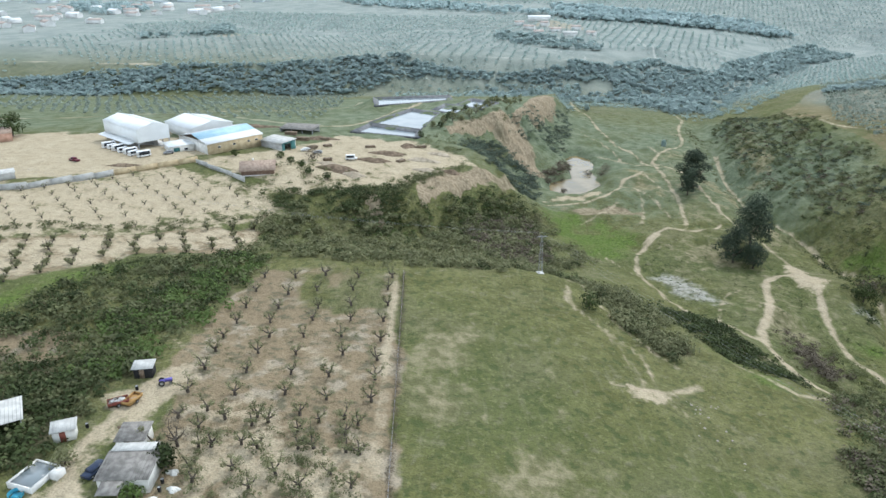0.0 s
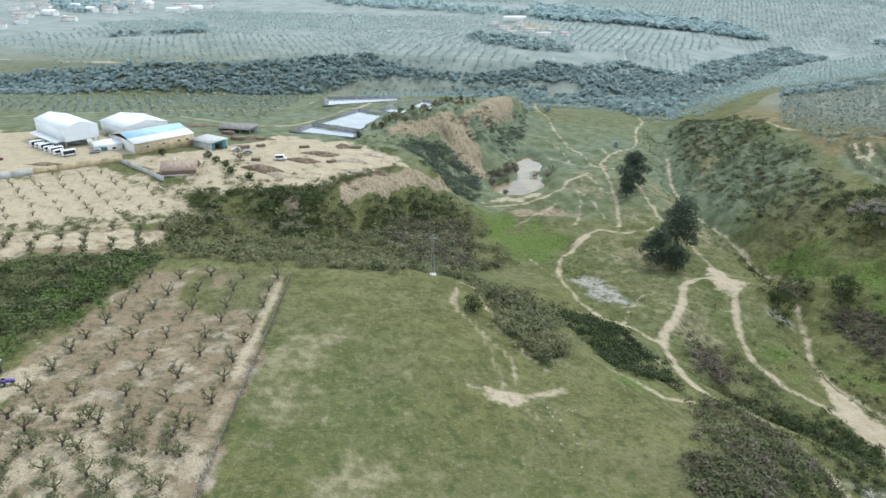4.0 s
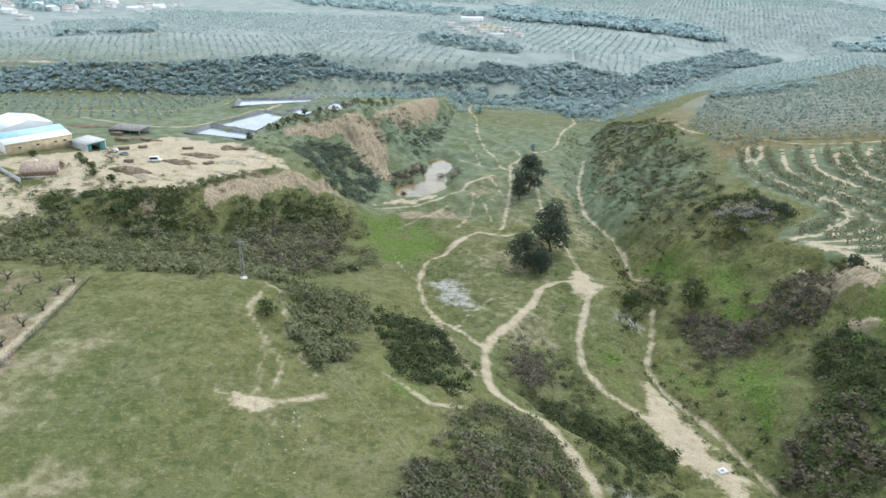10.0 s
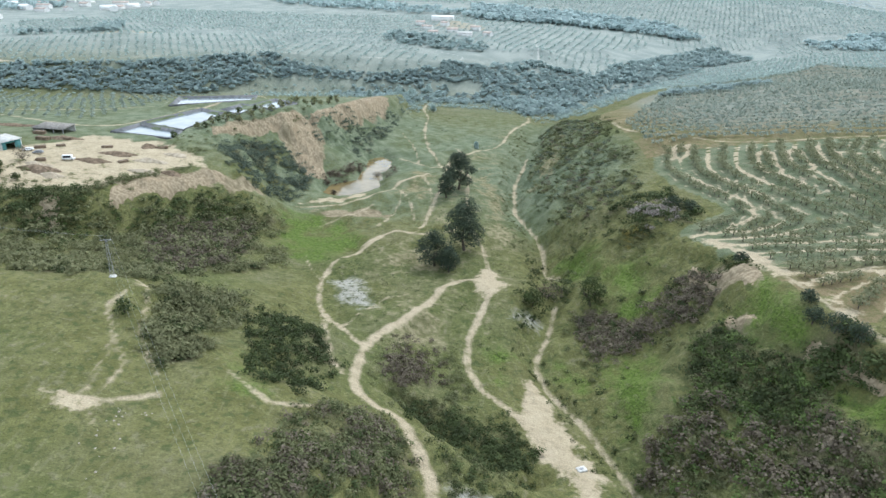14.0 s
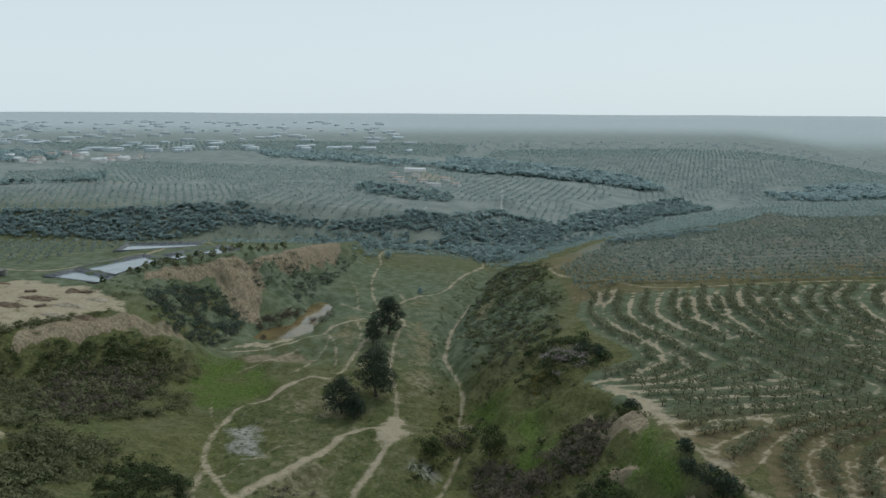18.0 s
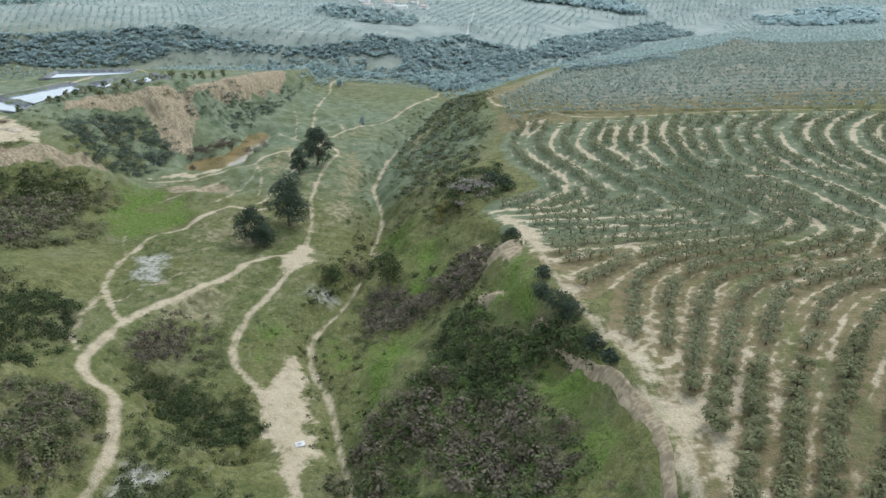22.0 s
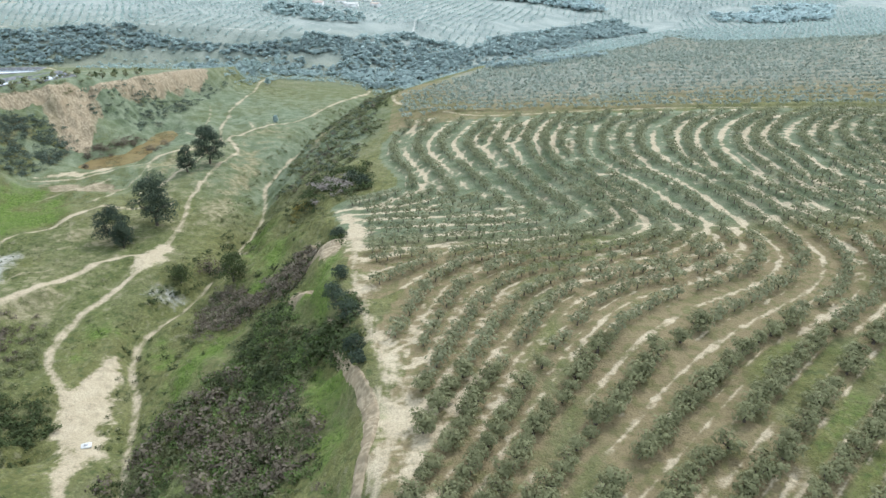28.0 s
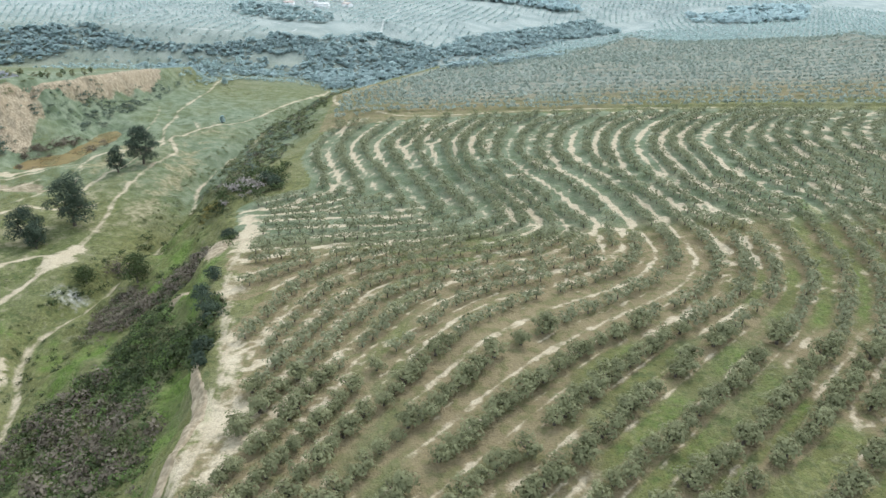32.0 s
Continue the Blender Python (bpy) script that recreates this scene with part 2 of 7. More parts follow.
    # far undergrowth takes the painted haze too
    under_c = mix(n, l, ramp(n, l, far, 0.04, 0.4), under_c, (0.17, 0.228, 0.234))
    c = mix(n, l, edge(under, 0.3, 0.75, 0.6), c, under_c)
    squash = n.new("ShaderNodeMapping")
    squash.inputs["Scale"].default_value = (1.0, 1.0, 0.1)
    l.new(pos, squash.inputs["Vector"])
    streak = noise_node(n, l, 2.0, 5.0, squash.outputs[0])
    cliff_c = mix(n, l, ramp(n, l, streak, 0.35, 0.65), (0.2, 0.165, 0.105), (0.33, 0.275, 0.185))
    c = mix(n, l, edge(cliff, 0.35, 0.65, 0.6), c, mix(n, l, ramp(n, l, big, 0.5, 0.75, 0.0, 0.5), cliff_c, (0.17, 0.145, 0.09)))
    c = mix(n, l, calc(n, l, "MULTIPLY", edge(chalk, 0.4, 0.95, 1.1), ramp(n, l, speck, 0.36, 0.55, 0.3, 1.0)), c, mix(n, l, fine, (0.3, 0.29, 0.24), (0.46, 0.45, 0.4)))
    path_c = mix(n, l, mid, (0.355, 0.295, 0.195), (0.52, 0.44, 0.315))
    path_c = mix(n, l, ramp(n, l, fine, 0.5, 0.7, 0.0, 0.5), path_c, (0.24, 0.2, 0.13))
    # far paths greyed by painted haze
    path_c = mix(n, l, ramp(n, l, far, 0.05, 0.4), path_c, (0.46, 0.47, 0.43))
    verge = calc(n, l, "MULTIPLY", ramp(n, l, path, 0.7, 0.78), ramp(n, l, speck, 0.38, 0.55))
    path_c = mix(n, l, verge, path_c, (0.15, 0.145, 0.08))
    c = mix(n, l, edge(path, 0.3, 0.6, 0.5), c, path_c)
    c = mix(n, l, ramp(n, l, tiny, 0.3, 0.7, 0.0, 0.3), c, (0.05, 0.05, 0.032))
    l.new(c, b.inputs["Base Color"])
    bump(n, l, b, calc(n, l, "ADD", calc(n, l, "ADD", fine, tiny), calc(n, l, "MULTIPLY", speck, 2.0)), 0.5, 0.85)
    return m


GROUND = ground_material()

# ---- lie of the land: heights along rims, feet, stream and fields, relaxed into one surface ----
def smooth(v, a=0.0, b=1.0):
    v = np.clip((np.asarray(v, float) - a) / (b - a), 0, 1)
    return v * v * (3 - 2 * v)


def lattice(ix, iy, seed):
    h = np.sin(ix * 127.1 + iy * 311.7 + seed * 74.7) * 43758.5453
    return h - np.floor(h)


def vnoise(x, y, size, seed=0):
    """Smooth noise from 0 to 1 with grain of that many metres."""
    x, y = np.asarray(x, float) / size, np.asarray(y, float) / size
    ix, iy = np.floor(x), np.floor(y)
    fx, fy = x - ix, y - iy
    fx, fy = fx * fx * (3 - 2 * fx), fy * fy * (3 - 2 * fy)
    a, b = lattice(ix, iy, seed), lattice(ix + 1, iy, seed)
    c, d = lattice(ix, iy + 1, seed), lattice(ix + 1, iy + 1, seed)
    return (a * (1 - fx) + b * fx) * (1 - fy) + (c * (1 - fx) + d * fx) * fy


def far_height(x, y):
    x, y = np.asarray(x, float), np.asarray(y, float)
    low = smooth(x - 0.42 * y - 160, 0, 420) * smooth(y, 650, 1100) * (1 - smooth(y, 2300, 4300))
    return 11 + 72 * smooth(y, 1100, 6200) * 1.25 - 42 * low + 5 * (vnoise(x, y, 420, 3) - 0.5) * smooth(y, 900, 1500)


X0, X1, Y0, Y1, CELL = -520.0, 1000.0, 0.0, 1300.0, 4.0
LINES = {
    "stream": [(186, 112, -37), (176, 142, -37.5), (169, 169, -38), (160, 188, -38), (157, 204, -38), (161, 224, -38.5), (170, 250, -38.5), (171, 280, -39),
               (173, 305, -39), (171, 333, -39), (164, 362, -39), (170, 388, -39), (171, 421, -39), (189, 505, -39), (212, 600, -42), (290, 720, -44), (420, 850, -44)],
    "floor_east": [(150, 160, -36.5), (152, 195, -34.5), (146, 225, -32), (158, 262, -32), (160, 300, -33), (156, 345, -32), (158, 400, -31), (168, 450, -31), (184, 520, -34), (198, 585, -36)],
    "floor_mid": [(144, 178, -34), (134, 205, -32), (143, 262, -31), (134, 286, -28), (134, 365, -28), (130, 420, -29), (112, 470, -28.5), (105, 557, -27.5), (92, 640, -31)],
    "floor_west": [(80, 255, -27.5), (64, 268, -28), (66, 318, -31), (88, 312, -30), (104, 300, -28)],
    "dam": [(47, 341, -29), (74, 344, -28), (91, 356, -27.5), (106, 378, -27), (112, 410, -27)],
    "water": [(62, 380, -32.5), (74, 376, -32.5), (84, 392, -32.5), (84, 420, -32.5), (86, 445, -32.5), (90, 440, -32.5)],
    "road_hill": [(126, 250, -29), (111, 213, -24), (100, 194, -19.5), (100, 172, -19.5), (108, 158, -21), (117, 146, -22), (123, 126, -22), (124, 100, -22)],
    "bank_mid": [(120, 228, -29), (122, 196, -30.5), (124, 180, -32)],
    "gully": [(112, 169, -24), (124, 164, -30), (134, 157, -34), (150, 147, -36.5)],
    "knoll": [(120, 156, -22.5), (128, 144, -20), (140, 134, -26)],
    "field_edge_north": [(-60, 196, 9), (-30, 184, 10.5), (-8, 180, 9.5), (12, 188, 6.3), (28, 188, 5), (36, 189, 4.4)],
    "field_edge_east": [(36, 189, 4.4), (41, 170, 2.3), (46, 150, 1.2), (51, 134, 0.4), (60, 124, -0.8), (84, 112, -3), (103, 104, -4)],
    "slope_bush": [(60, 200, -10), (66, 180, -11), (74, 160, -10.5), (80, 146, -8.5)],
    "mound": [(88, 118, -3.8), (103, 114, -4), (100, 132, -8)],
    "slope_foot": [(84, 226, -25), (90, 200, -20.5), (92, 176, -18), (96, 158, -17.5)],
    "field_mid": [(-4, 140, 9), (20, 130, 5.5), (45, 125, 1.2), (30, 108, 4.3), (0, 100, 9), (60, 92, 0)],
    "orchard": [(-48, 156, 8.5), (-30, 130, 10), (-59, 126, 13), (-60, 90, 13.5), (-25, 95, 11.5), (-20, 160, 9.5)],
    "west_fields": [(-112, 164, 14), (-136, 205, 13), (-90, 190, 9), (-100, 215, 7), (-164, 254, 14), (-260, 260, 15), (-220, 120, 16)],
    "ravine": [(-64, 218, 3), (-40, 236, -4), (-20, 254, -9), (3, 268, -13), (30, 288, -21), (48, 312, -28)],
    "ravine_south": [(-20, 212, 0), (10, 222, -7), (32, 232, -14), (50, 246, -22)],
    "rim_low": [(-66, 244, 4.2), (-36, 257, 5.5), (-14, 266, 3.5), (-7, 280, 2), (3, 302, 0.3), (18, 315, 0), (24, 330, -2), (14, 350, 2)],
    "foot_low": [(-34, 252, -1), (-11, 262, -4), (-3, 277, -5), (8, 299, -7), (23, 311, -8), (32, 326, -14)],
    "rim_high": [(2, 374, 7), (11, 402, 5), (27, 421, 3), (46, 443, 1), (61, 489, -4), (81, 541, -9), (96, 600, -16)],
    "foot_high": [(8, 372, -3), (16, 398, -4), (32, 416, -6), (47, 436, -9)],
    "slide": [(46, 434, -9), (52, 418, -20), (57, 404, -29)],
    "foot_upper": [(64, 462, -15), (68, 488, -14), (87, 538, -18)],
    "bench": [(62, 436, -23), (74, 490, -22), (94, 546, -25)],
    "bowl": [(30, 350, -18), (42, 368, -24), (52, 382, -29), (40, 340, -24)],
    "yard": [(-133, 300, 13), (-84, 317, 10), (-69, 321, 8.4), (-70, 281, 11), (-40, 300, 6), (-20, 330, 4.5), (-10, 365, 4.6), (-36, 384, 4.6), (-4, 416, 4.4), (-53, 491, -4), (-2, 483, 0)],
    "yard_west": [(-200, 330, 14), (-160, 360, 13), (-280, 420, 12), (-140, 450, 4)],
    "wood_top": [(-440, 660, 6), (-221, 650, 2), (-120, 700, 0), (-47, 730, 0), (30, 740, -4), (100, 735, -9), (132, 743, -10), (180, 790, -9)],
    "wood_foot": [(-420, 600, -12), (-250, 590, -16), (-120, 640, -26), (-30, 670, -30), (90, 690, -33), (190, 680, -40), (240, 720, -42)],
    "far_fields": [(-209, 782, 16), (150, 990, 11), (239, 830, -6), (-420, 800, 13), (0, 850, 6)],
    "rim_east": [(240, 60, 4), (239, 92, 3), (241, 109, 1.5), (238, 126, 0.8), (236, 150, 1), (230, 170, 1.5), (224, 187, 1), (221, 204, -1), (222, 222, -3), (220, 236, -4), (208, 268, -6),
                 (216, 300, -7), (226, 347, -8), (232, 384, -3), (226, 404, -5), (232, 432, -3), (238, 470, -8), (252, 520, -14), (290, 580, -14), (330, 630, -16)],
    "below_rim": [(235, 70, -6), (235, 92, -8), (236, 109, -9), (233, 126, -9), (231, 147, -9), (225, 168, -9), (218, 186, -10), (215, 204, -11), (215, 222, -12)],
    "slope_east": [(195, 156, -26.5), (207, 140, -21), (197, 120, -26), (191, 190, -24), (186, 225, -26), (194, 249, -19), (184, 300, -24), (190, 350, -22), (195, 420, -22), (215, 500, -22), (262, 600, -30)],
    "grove": [(255, 258, -4), (280, 100, 5.4), (323, 102, 9), (300, 142, 8), (355, 171, 7.8), (332, 218, 2), (262, 200, 1), (290, 250, 1)],
    "grove_far": [(392, 259, 12), (300, 295, 5.8), (325, 368, 4), (263, 381, 2), (407, 472, 9), (349, 538, -5), (360, 534, -3), (390, 508, 1), (450, 300, 16), (520, 200, 17), (600, 400, 20), (620, 560, 17), (470, 640, 3), (900, 500, 20)],
    "river_far": [(225, 677, -42), (350, 779, -44), (515, 960, -40), (640, 1080, -34)],
    "beyond_river": [(508, 1078, -20), (330, 900, -18), (700, 800, -10)],
}
SPOTS = {"grove", "grove_far", "yard", "yard_west", "far_fields", "west_fields", "orchard", "field_mid", "beyond_river"}


def land_grid():
    nx, ny = int((X1 - X0) / CELL) + 1, int((Y1 - Y0) / CELL) + 1
    pts = []
    for name, row in LINES.items():
        loose = name in SPOTS
        row = np.array(row, float)
        if loose:
            pts.extend(row + np.array((dx, dy, 0)) for dx in (-4, 0, 4) for dy in (-4, 0, 4))
            continue
        for a, b in zip(row[:-1], row[1:]):
            n = max(2, int(np.hypot(*(b - a)[:2]) / 2.0))
            pts.append(a + (b - a) * np.linspace(0, 1, n)[:, None])
    pts = np.vstack(pts)
    z = None
    for step in (16, 8, 4, 2, 1):
        mx, my = (nx - 1) // step + 2, (ny - 1) // step + 2
        gx, gy = X0 + np.arange(mx) * CELL * step, Y0 + np.arange(my) * CELL * step
        ix, iy = np.rint((pts[:, 0] - X0) / (CELL * step)).astype(int), np.rint((pts[:, 1] - Y0) / (CELL * step)).astype(int)
        tot, cnt = np.zeros((mx, my)), np.zeros((mx, my))
        np.add.at(tot, (ix, iy), pts[:, 2])
        np.add.at(cnt, (ix, iy), 1)
        fixed = cnt > 0
        base = far_height(gx[:, None], gy[None, :])
        base[:, 0] = 8
        edge = np.zeros_like(fixed)
        edge[0, :] = edge[-1, :] = edge[:, -1] = True
        if z is None:
            z = base.copy()
        else:
            ux, uy = np.minimum(np.arange(mx) / 2, z.shape[0] - 1.001), np.minimum(np.arange(my) / 2, z.shape[1] - 1.001)
            i, j = ux.astype(int)[:, None], uy.astype(int)[None, :]
            fx, fy = ux[:, None] - i, uy[None, :] - j
            z = (z[i, j] * (1 - fx) + z[i + 1, j] * fx) * (1 - fy) + (z[i, j + 1] * (1 - fx) + z[i + 1, j + 1] * fx) * fy
        for _ in range(220 if step > 1 else 120):
            z[fixed] = tot[fixed] / cnt[fixed]
            z[edge] = base[edge]
            q = np.pad(z, 1, mode="edge")
            z = (q[2:, 1:-1] + q[:-2, 1:-1] + q[1:-1, 2:] + q[1:-1, :-2]) / 4
        z[edge] = base[edge]
    q = np.pad(z, 1, mode="edge")
    return z * 0.5 + (q[2:, 1:-1] + q[:-2, 1:-1] + q[1:-1, 2:] + q[1:-1, :-2]) / 8


LAND = land_grid()


def height(x, y):
    """Height of the ground, in metres, at places x, y."""
    x, y = np.asarray(x, float), np.asarray(y, float)
    u, v = np.clip((x - X0) / CELL, 0, LAND.shape[0] - 2.001), np.clip((y - Y0) / CELL, 0, LAND.shape[1] - 2.001)
    i, j = u.astype(int), v.astype(int)
    fx, fy = u - i, v - j
    inner = (LAND[i, j] * (1 - fx) + LAND[i + 1, j] * fx) * (1 - fy) + (LAND[i, j + 1] * (1 - fx) + LAND[i + 1, j + 1] * fx) * fy
    outer = far_height(x, y)
    gap = np.maximum.reduce([X0 - x, x - X1, Y0 - y, y - Y1, np.zeros_like(x)])
    inside = smooth(gap, 0, 60)
    return inner * (1 - inside) + outer * inside


def steep(x, y):
    return np.hypot(height(x + 3, y) - height(x - 3, y), height(x, y + 3) - height(x, y - 3)) / 6


# ---- plan: paths, fields and rows ----
def spline(pts, step=1.0):
    """Points along a smooth curve through pts."""
    p = np.array(pts, float)
    p = np.vstack([2 * p[0] - p[1], p, 2 * p[-1] - p[-2]])
    out = []
    for a, b, c, d in zip(p[:-3], p[1:-2], p[2:-1], p[3:]):
        k = max(2, int(np.hypot(*(c - b)[:2]) / step))
        t = np.linspace(0, 1, k, endpoint=False)[:, None]
        out.append(0.5 * (2 * b + (c - a) * t + (2 * a - 5 * b + 4 * c - d) * t * t + (3 * b - a - 3 * c + d) * t ** 3))
    return np.vstack(out + [p[-2:-1]])


PATHS = [
    (2.03, [(144, 258.7), (134, 255.4), (126, 248.8), (119, 230), (111, 214), (103, 200), (100, 187), (100, 168), (105, 159.5), (113, 154), (117, 145), (120, 137), (122, 125), (122, 100)]),
    (1.8, [(143.9, 243.5), (138, 226), (134, 210), (133, 200), (134, 191), (138, 182), (146, 172.2), (152.9, 161.6), (158.9, 147), (165, 129), (168, 110)]),
    (1.25, [(98, 299), (85, 282), (78, 259), (79, 238), (82, 222), (88, 211), (93, 202), (99, 194)]),
    (1.17, [(144.9, 251.5), (144, 287), (139, 320), (139, 350), (141, 385), (142, 398), (135, 415), (130, 425)]),
    (1.33, [(130, 425), (141, 448), (165, 478), (181, 535), (199, 582), (203, 610)]),
    (0.94, [(127, 417), (119, 454), (114, 508), (116, 560), (112, 600), (116, 640)]),
    (0.94, [(127, 417), (112, 429), (99, 440)]),
    (1.01, [(118, 404), (110, 388), (102, 383), (91, 360), (74, 347), (51, 341)]),
    (0.94, [(130, 419), (127, 392), (125, 372), (115, 312), (102, 304)]),
    (0.94, [(133, 315), (123, 307), (102, 304), (90, 292)]),
    (0.55, [(30, 190), (36, 190), (42, 176), (45, 164), (51, 152), (56, 145)]),
    (0.47, [(36, 186), (34, 171), (40, 159), (43, 144), (45, 131.7), (51, 123)]),
    (0.47, [(40, 159), (47, 147), (47, 133)]),
    (0.70, [(38, 130.9), (45, 130.6), (50, 132), (59, 137.8)]),
    (0.62, [(71, 149.6), (78.9, 142.4), (85, 139.5), (91.9, 143.3)]),
    (0.70, [(82, 222), (88, 196), (92, 180), (96, 172)]),
    (0.94, [(169.2, 243.3), (162.6, 221.3), (156.9, 204.9), (159, 190), (167, 172), (174, 146), (184, 115)]),
    (1.25, [(186, 470), (176, 430), (170, 405), (167, 375), (166, 358), (171, 333), (173.4, 308.5), (171, 280), (176, 273)]),
    (0.75, [(225.1, 239.3), (228, 218), (231, 196), (233, 176), (238, 156), (242, 138.6), (245, 126), (247, 112), (245, 100), (243, 86), (242, 70)]),
    (1.87, [(-66, 74), (-62, 86), (-63, 97), (-61, 107), (-60, 116), (-54, 124)]),
    (0.78, [(-160, 200), (-133, 200), (-100, 218), (-66, 236)]),
    (1.17, [(262, 372), (280, 362), (310, 359), (353, 358), (407, 347), (457, 333), (488, 325), (540, 318)]),
    (1.40, [(352, 590), (360, 560), (369, 538), (392, 512)]),
    (1.25, [(232, 430), (234, 415), (244, 396), (258, 380)]),
    (1.01, [(-170, 420), (-90, 440), (-30, 500), (40, 560), (70, 590), (112, 630)]),
    (0.94, [(-300, 380), (-220, 390), (-150, 410), (-60, 380), (-20, 440), (30, 500), (60, 560)]),
    (1.56, [(236, 800), (246, 900), (252, 980), (240, 1040)]),
    (2.34, [(500, 1085), (470, 1110), (430, 1180), (380, 1240)]),
    (1.17, [(-330, 560), (-290, 610), (-270, 680), (-300, 760), (-310, 900)]),
    (1.09, [(-420, 660), (-240, 655), (-130, 705), (-40, 735), (60, 742), (132, 746), (150, 770), (120, 800)]),
]
PATHS = [(w + 0.12 if w < 0.8 else max(1.0, 0.76 * w), p) for w, p in PATHS]
PATHS += [
    (0.6, [(66, 318), (78, 330), (90, 346)]), (0.6, [(95, 316), (101, 336), (104, 356), (101, 376)]), (0.6, [(112, 326), (108, 352), (100, 374)]), (0.6, [(121, 340), (119, 375), (114, 396)]),
    (0.7, [(112, 430), (106, 470), (98, 500)]), (0.6, [(140, 450), (128, 470), (116, 480)]), (0.6, [(92, 208), (100, 226), (112, 240)]), (0.5, [(78, 250), (72, 262), (66, 280)]),
]
PATHS += [  # tyre tracks slanting through the orchard
    (0.4, [(-57, 133), (-46.5, 124), (-38, 116), (-29, 107), (-23, 100.5), (-14, 94)]), (0.4, [(-43, 133), (-34, 124), (-25.7, 116.6), (-18, 108), (-13, 102)]),
    (0.4, [(-31, 137), (-23, 128.6), (-15, 120.5)]), (0.45, [(-62, 139), (-51, 128), (-41.5, 118), (-34, 109), (-27, 100)]), (0.35, [(-50, 152), (-42, 144), (-31, 134), (-20, 124)]),
    (0.9, [(-13.6, 176), (-13.4, 153), (-13, 132), (-12.6, 115), (-12.4, 94)]), (0.5, [(-13, 142), (-16, 131.5), (-18.5, 129.4), (-13, 128.3)]), (0.4, [(-40, 96), (-34, 91), (-22, 91), (-14, 97)]),
]
FAINT = [
    (1.01, [(-54, 124), (-45, 122), (-31, 109), (-19, 98), (-10, 95)]),
    (0.94, [(-14, 176), (-14, 150), (-14, 120), (-13, 92)]),
    (1.2, [(-57, 140), (-40, 128), (-26, 112), (-12, 104)]),
    (1.0, [(-50, 150), (-36, 140), (-14, 120)]),
    (0.5, [(8, 170), (6, 150), (4, 130), (8, 112)]),
    (0.5, [(22, 150), (24, 130), (22, 110)]),
]
SOILS = {  # bare pale earth
    "yard": [(-212, 331), (-165, 338), (-125, 335), (-100, 310), (-112, 286), (-159, 257), (-200, 262)],
    "works": [(-108, 291), (-64, 332), (-55, 360), (-30, 352), (-8, 345), (9, 331), (15, 320), (1, 309), (-8, 293), (-15, 276), (-36, 265), (-60, 258), (-76, 267)],
    "pale_orchard": [(-190, 215), (-158, 245), (-107, 281), (-66, 244), (-100, 222), (-136, 201)],
    "compound": [(-65, 78), (-65, 98), (-63, 107), (-65, 115), (-55, 125), (-51, 116), (-55, 108), (-59, 98), (-57, 80)],
    "wash": [(149, 176), (151, 194), (155, 197), (158, 183), (162, 169), (162, 158), (167, 150), (164, 140), (166, 129), (164, 128), (157, 150), (148, 165), (144, 172)],
    "scrape": [(38.4, 131), (41, 132), (46, 131), (46.5, 129), (43, 129), (39, 129)],
    "ridge_strip": [(223.4, 233), (227.8, 200), (233, 178), (236.5, 156), (240.5, 138), (244.6, 124), (247.7, 110), (247, 90), (253.7, 90), (256.4, 105), (258, 116), (251, 123), (246, 138), (241.5, 155), (237, 174), (236, 190), (230, 224)],
    "yard_verge": [(-200, 262), (-159, 257), (-112, 286), (-76, 267), (-58, 250), (-62, 234), (-100, 214), (-136, 194), (-190, 205)], "ochre_soil": [(-160, 190), (-133, 199), (-98, 214), (-65, 230), (-60, 206), (-95, 196), (-113, 166)],
    "orchard_pale": [(-50, 112), (-38, 117), (-26, 104), (-14, 95), (-14, 86), (-46, 86)],
    "crossing": [(138, 250), (140, 262), (145, 270), (149, 266), (148, 258), (152, 250), (147, 246), (143, 243), (139, 243)],
    "dam_sand": [(52, 346), (74, 350), (84, 362), (74, 360), (56, 354)],
    "far_a": [(-250, 800), (-205, 790), (-190, 830), (-260, 850)],
    "far_farm": [(120, 960), (180, 950), (190, 1000), (130, 1010)],
    "ridge": [(242, 126), (247, 120), (253, 111), (248, 108), (244, 98), (242, 94)], "ridge_top": [(224, 239.2), (229, 232), (236, 204), (234, 196), (229, 198), (226, 212)],
}
REDS = {
    "orchard": [(-52, 182), (-12, 180), (-10, 84), (-50, 84), (-52, 112), (-57, 128), (-58, 142)],
    "ochre": [(-160, 190), (-133, 199), (-98, 214), (-65, 230), (-60, 200), (-95, 194), (-113, 163)],
    "terrace": [(-112, 118), (-80, 122), (-84, 140), (-112, 142)],
}
